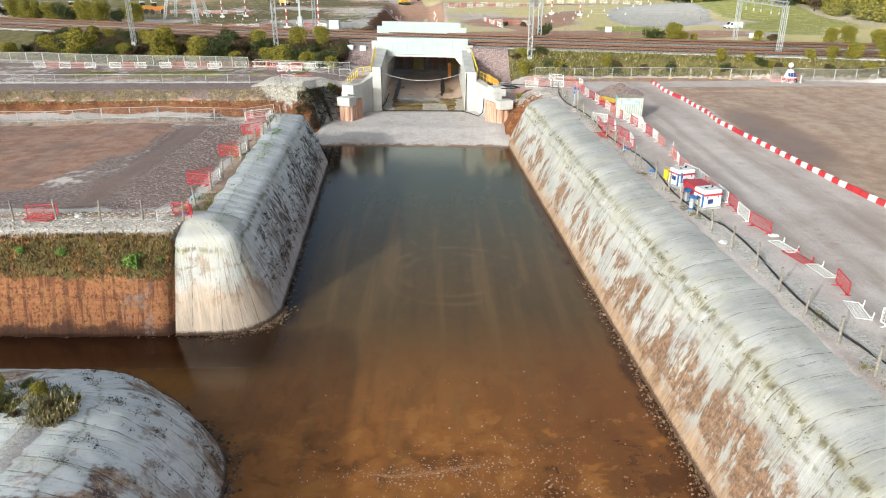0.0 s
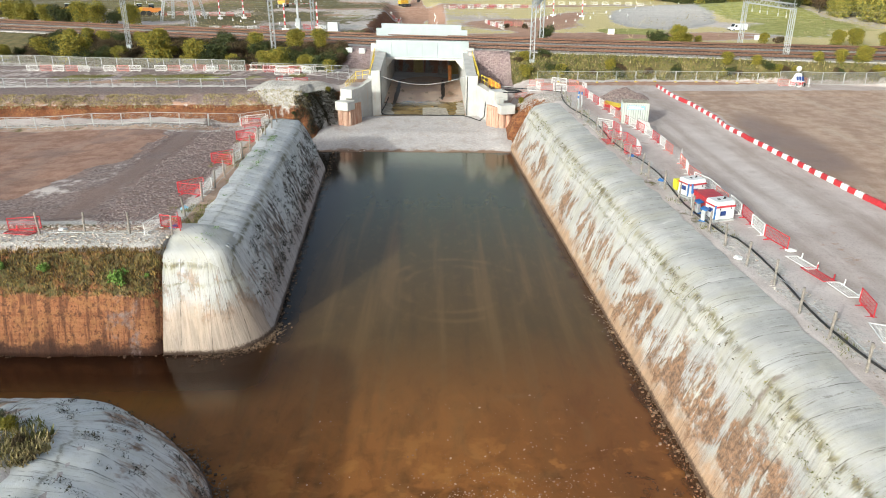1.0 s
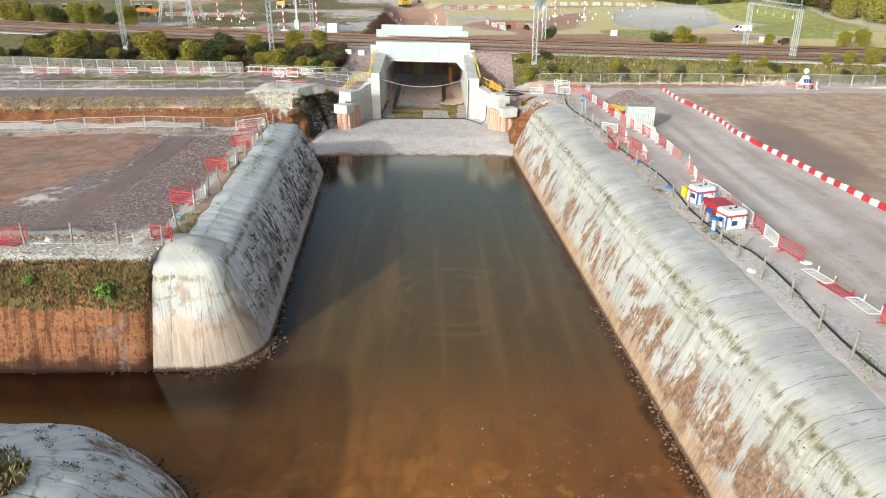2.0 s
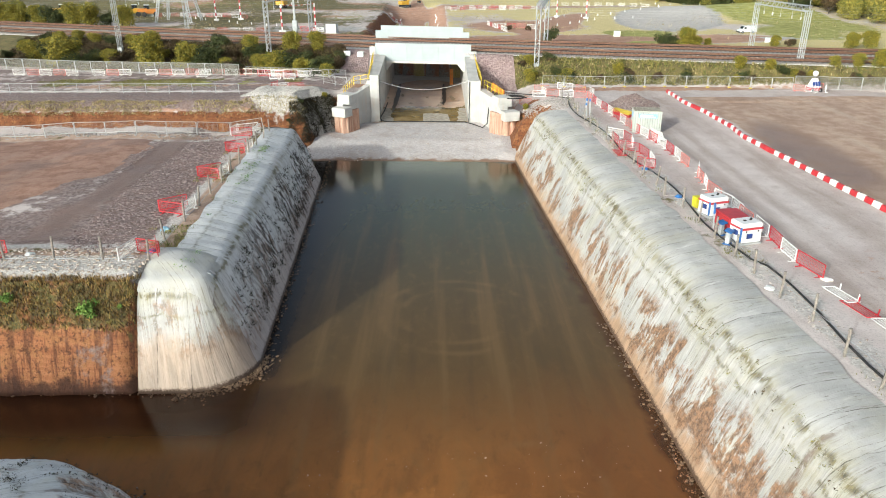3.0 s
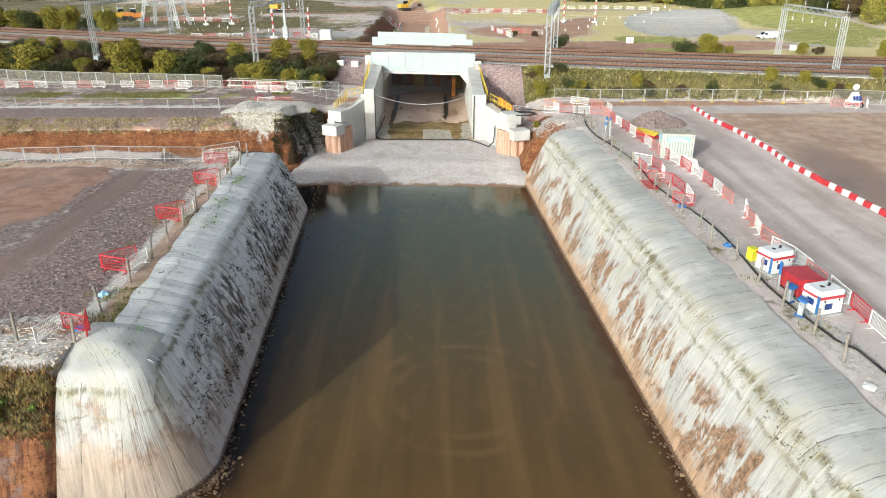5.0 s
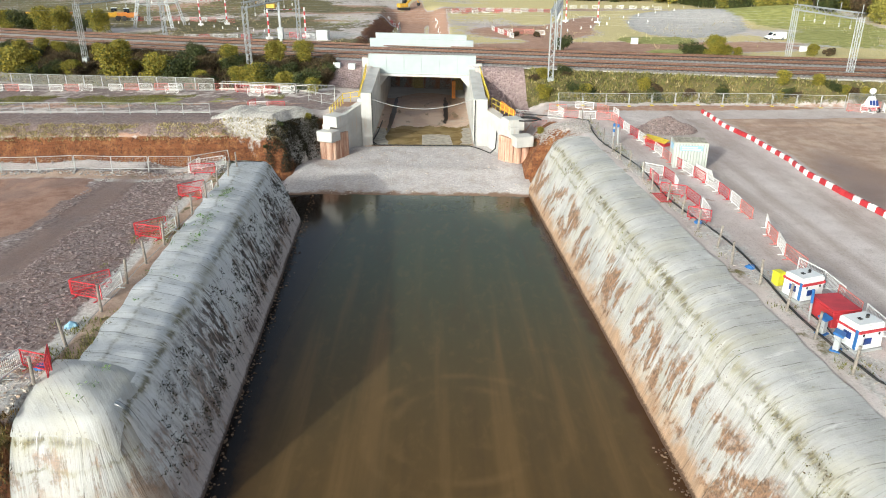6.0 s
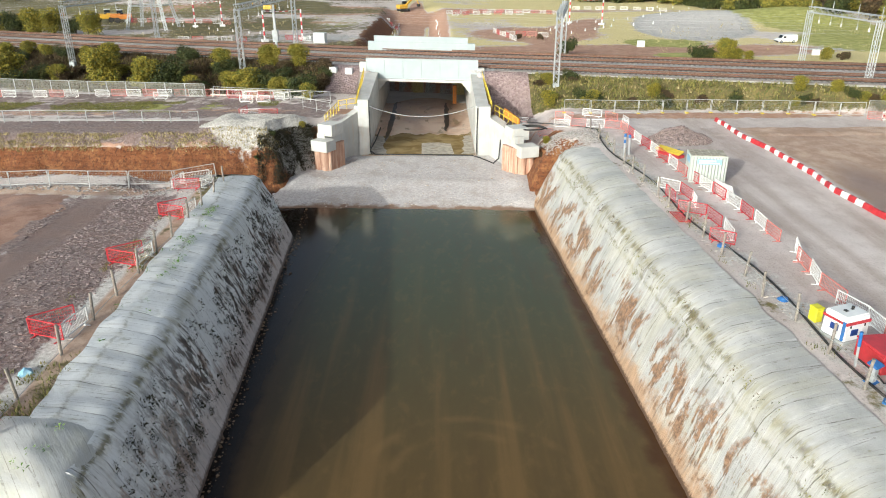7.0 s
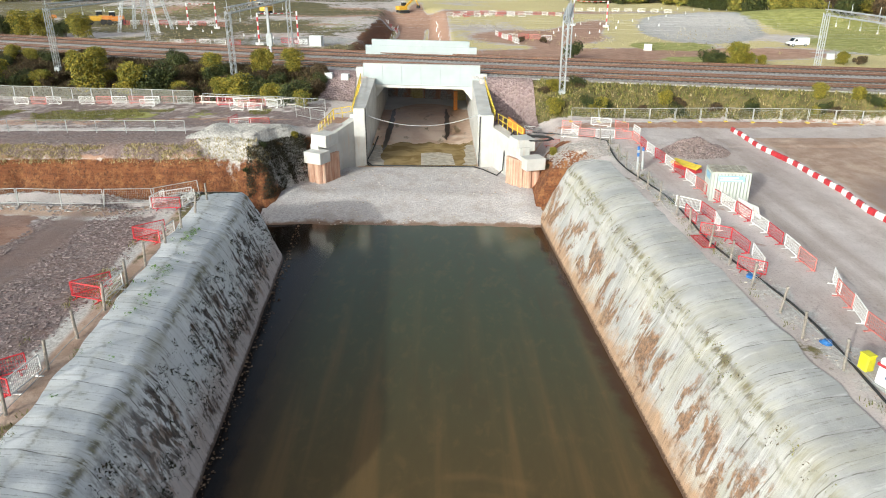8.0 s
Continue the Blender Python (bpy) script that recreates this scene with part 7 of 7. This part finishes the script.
# the wood on the rise, its edge running away from the railway
edge = [Vector(p) for p in ((104, 165), (99.6, 177.5), (95, 185), (89.6, 202), (84.5, 222), (80.5, 241), (76, 262), (60, 279), (40, 288))]
for row in range(4):
    for p in evenly(edge, 6.0 + row):
        q = p + Vector((3.5 + 7.0 * row + r.uniform(-2, 2), 2.0 + 6.0 * row + r.uniform(-2, 2)))
        plant(r.choice(["tree", "gtree", "btree", "tree", "gtree"]), q.x, q.y, r.uniform(0.65, 1.1) + 0.12 * row, sink=0.4)
for k in range(34):
    x = -165 + 120 * r.random()
    plant(r.choice(["tree", "gtree", "btree"]), x, 292 + 26 * r.random(), r.uniform(0.6, 1.0), sink=0.4)
for x, y, s in ((-19.9, 42.95, 1.15), (-24.8, 43.3, 0.7), (-27.5, 43.4, 0.6), (-18.3, 43.2, 0.35), (-30.5, 43.3, 0.5)):
    plant("lime", x, y, s, sink=0.0)
for x, y, s, k in ((-17.4, 26.2, 0.24, "gold"), (-18.6, 25.6, 0.3, "green"), (-19.4, 26.6, 0.3, "gold"), (-16.6, 25.4, 0.22, "brown"), (-17.6, 24.6, 0.22, "brown"), (-20.4, 25.4, 0.35, "brown"), (-18.2, 26.9, 0.2, "green")):
    q = plant(k, x, y, s)
    q.location.z = 5.72
for q, s, k in (((-17.6, 97.6), 0.28, "green"), ((-18.2, 96.4), 0.25, "brown"), ((-16.4, 99.4), 0.3, "brown"), ((-15.0, 101.2), 0.25, "gold"), ((-19.0, 95.9), 0.2, "green"), ((10.6, 97.6), 0.3, "brown"), ((11.2, 98.4), 0.28, "gold")):
    plant(k, *q, s)


def tufts(name, spots, h, mat, label, seed, blades=5, lean=0.5):
    """Grass tufts, each a fan of narrow blades, as one sheet of stuff."""
    rr = np.random.default_rng(seed)
    p = np.repeat(np.array(spots), blades, 0)
    n = len(p)
    hh = h * (0.5 + rr.random(n))
    a = rr.random(n) * 6.283
    off = rr.normal(size=(n, 2)) * 0.12
    w = hh * 0.16
    bx, by = p[:, 0] + off[:, 0], p[:, 1] + off[:, 1]
    tx, ty = bx + np.cos(a) * hh * lean * rr.random(n), by + np.sin(a) * hh * lean * rr.random(n)
    z = p[:, 2] - 0.03
    v = np.stack([np.stack([bx - np.sin(a) * w, by + np.cos(a) * w, z], -1), np.stack([bx + np.sin(a) * w, by - np.cos(a) * w, z], -1), np.stack([tx, ty, z + hh], -1)], 1).reshape(-1, 3)
    ob = raw(name, v, np.arange(n * 3).reshape(-1, 3).tolist(), mat)
    return tagged(ob, label, "grass", kind="stuff")


def scatter(count, seed, x0, x1, y0, y1, keep):
    rr = np.random.default_rng(seed)
    x, y = x0 + (x1 - x0) * rr.random(count), y0 + (y1 - y0) * rr.random(count)
    z = terrain(x, y)
    k = keep(x, y, z)
    return np.stack([x[k], y[k], z[k]], -1)


def on_bank(x, y, z):
    e = y - track_y(x)
    return (e > bank_foot(x) + 0.6) & (e < -3.4) & (np.abs(x + 2) > 13.6)


tufts("bank_grass", scatter(52000, 1, -76, 76, 96, 150, on_bank), 0.34, GRASS, "rough autumn grass on the railway bank", 31, 5, 1.1)
tufts("dry_grass", scatter(16000, 2, -76, 76, 96, 150, on_bank), 0.32, STRAW, "dry straw-coloured grass on the railway bank", 32, 4, 1.1)
tufts("bramble_scrub", scatter(60000, 8, -76, 6, 96, 150, on_bank), 0.5, LEAF_BROWN, "brown bramble scrub on the railway bank", 39, 5, 1.2)
tufts("cut_grass", scatter(12000, 3, -60, -17.4, 41.5, 45.0, lambda x, y, z: (z > 3.6 + 0.5 * fbm(x, y, 2, 3)) & (z < 6.25)), 0.16, RUST_GRASS, "weeds and rough grass on the cut bank", 33, 5, 0.9)
tufts("cut_weeds", scatter(6500, 4, -60, -17.4, 41.5, 45.0, lambda x, y, z: (z > 3.9 + 0.5 * fbm(x, y, 3, 5)) & (z < 6.2)), 0.19, LEAF_BROWN, "brown dying weeds on the cut bank", 34, 5, 0.9)
tufts("trench_grass", scatter(9000, 5, -62, -15, 93.6, 97.6, lambda x, y, z: (z > 4.9) & (fbm(x, y, 3, 8) > -0.45)), 0.19, STRAW, "dry straw grass along the trench edge", 35, 5, 1.1)
tufts("verge_grass", scatter(9000, 6, -56, -20, 107.5, 114, lambda x, y, z: fbm(x, y, 5, 9) > 0.05), 0.14, GRASS, "green grass strip beside the fence path", 36, 5, 1.1)
tufts("post_weeds", np.concatenate([scatter(2600, 7, 16.5, 20, 22, 100, lambda x, y, z: (np.abs(x - xc(y) - HALF - 7.2) < 0.9) & (fbm(x, y, 3, 2) > 0.1)),
                                    scatter(3200, 9, -20, -16.2, 47, 82, lambda x, y, z: (fbm(x, y, 2.5, 4) > 0.15))]), 0.16, GRASS, "thin weeds among the fence posts", 37, 4, 1.0)
tufts("far_grass", scatter(5000, 10, -90, 110, 150, 240, lambda x, y, z: (fbm(x, y, 16, 12) > 0.15) & (np.abs(x + 5) > 11)), 0.3, STRAW, "dry grass on the ground beyond the railway", 38, 3)


tufts("cliff_moss", scatter(16000, 12, -18.8, -13.8, 94.6, 102.2, lambda x, y, z: (z > 1.5) & (z < 6.3) & (fbm(x, y, 2, 14) > -0.45)), 0.15, LEAF_DARK, "dark moss and brambles on the earth face by the wing wall", 64, 5, 1.1)


def mound_scrub(count, seed):
    g = np.random.default_rng(seed)
    a, q = g.random(count) * 6.283, np.sqrt(g.random(count))
    x, y = -18.2 + np.cos(a) * q * 2.7, 25.4 + np.sin(a) * q * 1.9
    k = fbm(x, y, 1.1, seed) > -0.25
    return np.stack([x, y, np.full(count, 5.78) - 0.22 * q], -1)[k]


tufts("mound_grass", mound_scrub(1500, 61), 0.26, GRASS, "yellow-green grass rooted on the concrete bank top", 61, 6, 1.1)
tufts("mound_straw", mound_scrub(900, 62), 0.30, STRAW, "dry straw grass rooted on the concrete bank top", 62, 6, 1.1)
tufts("mound_bramble", mound_scrub(900, 63), 0.24, LEAF_BROWN, "brown bramble rooted on the concrete bank top", 63, 6, 1.3)


def stones(name, spots, lo, hi, mat, label, seed):
    """Angular stones, each a rough eight-cornered lump, as one sheet of stuff."""
    rr = np.random.default_rng(seed)
    n = len(spots)
    s = lo + (hi - lo) * rr.random(n) ** 2.5
    cube = np.array([(x, y, z) for x in (-1, 1) for y in (-1, 1) for z in (-1, 1)], float)
    v = cube[None] * (0.55 + 0.45 * rr.random((n, 8, 3))) * s[:, None, None] * (0.6 + 0.5 * rr.random((n, 1, 3)))
    a = rr.random(n) * 6.283
    c, q = np.cos(a)[:, None], np.sin(a)[:, None]
    vx, vy = v[:, :, 0] * c - v[:, :, 1] * q, v[:, :, 0] * q + v[:, :, 1] * c
    v = np.stack([vx, vy, v[:, :, 2] * 0.7], -1) + np.array(spots)[:, None, :]
    fc = np.array([(0, 1, 3, 2), (4, 6, 7, 5), (0, 4, 5, 1), (2, 3, 7, 6), (0, 2, 6, 4), (1, 5, 7, 3)])
    f = (fc[None] + 8 * np.arange(n)[:, None, None]).reshape(-1, 4)
    ob = raw(name, v.reshape(-1, 3), f.tolist(), mat)
    return tagged(ob, label, "stones", kind="stuff")


stones("crushed_stone", scatter(19000, 40, -34, -18.6, 47.5, 82, lambda x, y, z: (blob(x, y, -22.5, 63, 4.0, 18, 0.3, 8) > 0.25) & (x < -18.9) & (np.abs(x + 25.7) > 1.3 + 0.4 * fbm(x, y, 2, 64)) & (x > -28.2 - 0.8 * fbm(x, y, 3, 65))), 0.03, 0.12, PURPLE, "loose purple-grey crushed stone on the left yard", 50)
stones("berm_rubble", scatter(5200, 41, -60, -18, 75.5, 82, lambda x, y, z: np.abs(y - 79.2) < 2.0), 0.03, 0.15, BALLAST, "grey broken stone along the low berm", 51)
stones("path_rubble", scatter(5200, 42, -56, -16.8, 44.4, 48.2, lambda x, y, z: z > 6.0), 0.03, 0.13, PALE_STONE, "pale stones on the bank top", 52)
toe = []
rr = random.Random(61)
for k in range(900):
    y = rr.uniform(43, 92)
    toe.append((lx(max(y, 45)) + abs(rr.gauss(0.1, 0.28)), y, 0.0 + rr.uniform(-0.08, 0.03)))
for k in range(700):
    a = radians(rr.uniform(-95, 5))
    q = 3.85 + abs(rr.gauss(0, 0.35))
    toe.append((lx(45.5) - 3.8 + math.cos(a) * q, TOE_N + 3.8 + math.sin(a) * q, rr.uniform(-0.05, 0.05)))
for k in range(700):
    y = rr.uniform(20, 50)
    toe.append((rx(y) - abs(rr.gauss(0.05, 0.35)) + 0.1, y, rr.uniform(-0.06, 0.05)))
for k in range(600):
    a = radians(rr.uniform(-20, 70))
    q = 7.6 + abs(rr.gauss(0.05, 0.35))
    toe.append((lx(26) - 7.6 + math.cos(a) * q, TOE_S - 7.6 + math.sin(a) * q, rr.uniform(-0.06, 0.05)))
for k in range(300):
    toe.append((rr.uniform(-50, -15), TOE_N - abs(rr.gauss(0, 0.2)) + 0.1, rr.uniform(-0.05, 0.04)))
stones("toe_stones", toe, 0.03, 0.11, SHORE, "small stones along the water's edge", 53)
shoal = []


def ridge_y(x):
    return float(np.interp(x, [-3.6, -2.4, -0.5, 2.1], [27.95, 27.7, 27.95, 28.55]))


for k in range(16000):
    x, y = rr.uniform(-7, 11.5), rr.uniform(22, 37)
    d = math.exp(-((x - 4.2) / 4.2) ** 2 - ((y - 27.6) / 2.9) ** 2) + 0.4 * math.exp(-((x + 1.0) / 5.0) ** 2 - ((y - 25.5) / 2.2) ** 2) + 0.035
    if rr.random() < d * (0.3 + 0.9 * (noise.noise((x * 0.8, y * 1.1, 0)) > -0.05)):
        shoal.append((x, y, rr.uniform(-0.03, 0.01)))
for k in range(800):
    x = rr.gauss(-0.8, 2.2)
    shoal.append((x, ridge_y(x) + rr.gauss(0, 0.34), rr.uniform(-0.03, 0.02)))
for k in range(420):
    y = 23.5 + 13 * rr.random() ** 1.4
    shoal.append((rx(y) - 0.15 - abs(rr.gauss(0, 0.33)), y, rr.uniform(-0.03, 0.03)))
stones("shoal_stones", shoal, 0.012, 0.065, SHOAL, "stones breaking the surface of the shallows", 54)
# a low bar of silt and stone under the ridge
v, f = [], []
for i in range(40):
    x = -3.7 + 6.0 * i / 39
    w = 0.20 * math.sin(math.pi * (i + 0.5) / 40) ** 0.5
    for o, z in ((-w, -0.03), (-w * 0.3, 0.018), (w * 0.4, 0.016), (w, -0.03)):
        v.append((x, ridge_y(x) + o + 0.06 * noise.noise((x * 2.2, o, 0)), z))
for i in range(39):
    f += [(i * 4 + k, i * 4 + k + 1, i * 4 + k + 5, i * 4 + k + 4) for k in range(3)]
tagged(raw("silt_bar", v, f, SILT, smooth=True), "low bar of pale rusty silt at the water surface", "shoal", kind="structure")


def heap_spots(count, seed, cx, cy, wide, deep, high):
    """Stones spread over an oval heap that swells towards its middle."""
    g = np.random.default_rng(seed)
    a, q = g.random(count) * 6.283, np.sqrt(g.random(count))
    x, y = cx + np.cos(a) * q * wide, cy + np.sin(a) * q * deep
    return np.stack([x, y, terrain(x, y) + high * np.maximum(0, 1 - q) ** 0.8 * (0.85 + 0.25 * fbm(x, y, 1.0, 2))], -1)


stones("rubble_heap", heap_spots(7000, 91, 24.0, 94.6, 3.2, 2.4, 1.6), 0.03, 0.11, PURPLE, "heap of purple-grey crushed stone in the yard", 55)
stones("pale_spoil", heap_spots(6500, 92, -20.4, 100.4, 5.4, 3.6, 0.0), 0.02, 0.10, CHALK, "heap of pale broken stone at the trench end", 56)
rub = scatter(6000, 44, 9.6, 16.5, 93.5, 99.5, lambda x, y, z: z > 4.4)
stones("bank_rubble", rub, 0.02, 0.10, BALLAST, "grey rubble beside the wing wall", 57)
stones("apron_stones", [(x, y, apron_height(x, y)) for x, y in ((rr.uniform(-13.5, 8.5), rr.uniform(91.8, 104.5)) for _ in range(1300))], 0.02, 0.10, PALE_STONE, "loose stones on the gravel apron", 58)


def weeds(name, spots, mat, label, seed, size=0.12):
    """Low weeds and moss tufts rooted in the sheet joints."""
    rr = np.random.default_rng(seed)
    p = np.repeat(np.array(spots), 9, 0)
    n = len(p)
    p = p + rr.normal(size=(n, 3)) * np.array([0.10, 0.10, 0.07])
    a = rr.normal(size=(n, 3))
    a /= np.linalg.norm(a, axis=1, keepdims=True)
    b = rr.normal(size=(n, 3))
    s = size * (0.5 + rr.random((n, 1)))
    v = np.stack([p, p + a * s, p + a * s * 0.5 + b * s * 0.35], 1).reshape(-1, 3)
    return tagged(raw(name, v, np.arange(n * 3).reshape(-1, 3).tolist(), mat), label, "weeds", kind="stuff")


def bank_spots(count, seed, side, prof, y0, y1, v0, v1, thresh):
    r2, out = random.Random(seed), []
    us, zs = [p[0] for p in prof], [p[1] for p in prof]
    while len(out) < count:
        y, z = r2.uniform(y0, y1), r2.uniform(v0, v1)
        if noise.noise((y * 0.28, z * 0.4, seed)) + 0.9 * noise.noise((y * 2.6, z * 0.45, seed + 4)) < thresh:
            continue
        u = float(np.interp(z, zs, us))
        out.append((float(xc(y)) + side * (HALF + u - 0.05), y, z + 0.03))
    return out


mspots = []
while len(mspots) < 420:
    a, u = radians(rr.uniform(-60, 88)), rr.uniform(0.25, 5.2)
    if noise.noise((a * 6, u * 0.7, 3)) + 0.8 * noise.noise((a * 22, u * 0.6, 5)) < 0.12 + 0.06 * u:
        continue
    z = float(np.interp(u, [p[0] for p in PROF_M], [p[1] for p in PROF_M]))
    q = 7.6 - u
    if a < 0:
        mspots.append((lx(26) - u, TOE_S - 7.6 + a * 5.0, z + 0.04))
    else:
        mspots.append((lx(26) - 7.6 + math.cos(a) * q, TOE_S - 7.6 + math.sin(a) * q, z + 0.04))
weeds("mound_weeds", mspots, LEAF_DARK, "dark moss tufts on the rounded bank", 77, 0.085)
rubble = scatter(9000, 78, 14, 24, 22, 98, lambda x, y, z: (np.abs(x - xc(y) - HALF - 7.5) < 0.9 + 0.4 * fbm(x, y, 2.5, 3)))
stones("post_rubble", rubble, 0.02, 0.085, PALE_STONE, "pale broken stone along the fence posts", 79)
weeds("bank_weeds", bank_spots(420, 71, -1, PROF_L, 45, 84, 1.4, 5.2, 0.12), LEAF_DARK, "dark weeds rooted in the mossy bank face", 71, 0.13)
weeds("bank_weeds", bank_spots(220, 73, -1, PROF_L, 45, 84, 1.0, 5.0, 0.15), LEAF_DARK, "withered dark weeds on the mossy bank face", 73, 0.12)
weeds("crest_weeds", bank_spots(70, 74, -1, PROF_L, 45, 84, 6.3, 6.58, 0.05), LEAF_LIME, "small green weeds along the bank crest", 74, 0.13)
weeds("crease_weeds", bank_spots(200, 72, 1, PROF_R, 20, 86, 4.2, 5.6, 0.05), GRASS, "brown and green weeds along the bank crease", 72, 0.085)
weeds("crease_weeds", bank_spots(130, 75, 1, PROF_R, 20, 86, 4.7, 5.6, 0.0), LEAF_BROWN, "dark weeds along the bank crease", 75, 0.085)
for o in protos.values():
    for q in (*o.children_recursive, o):
        bpy.data.objects.remove(q)
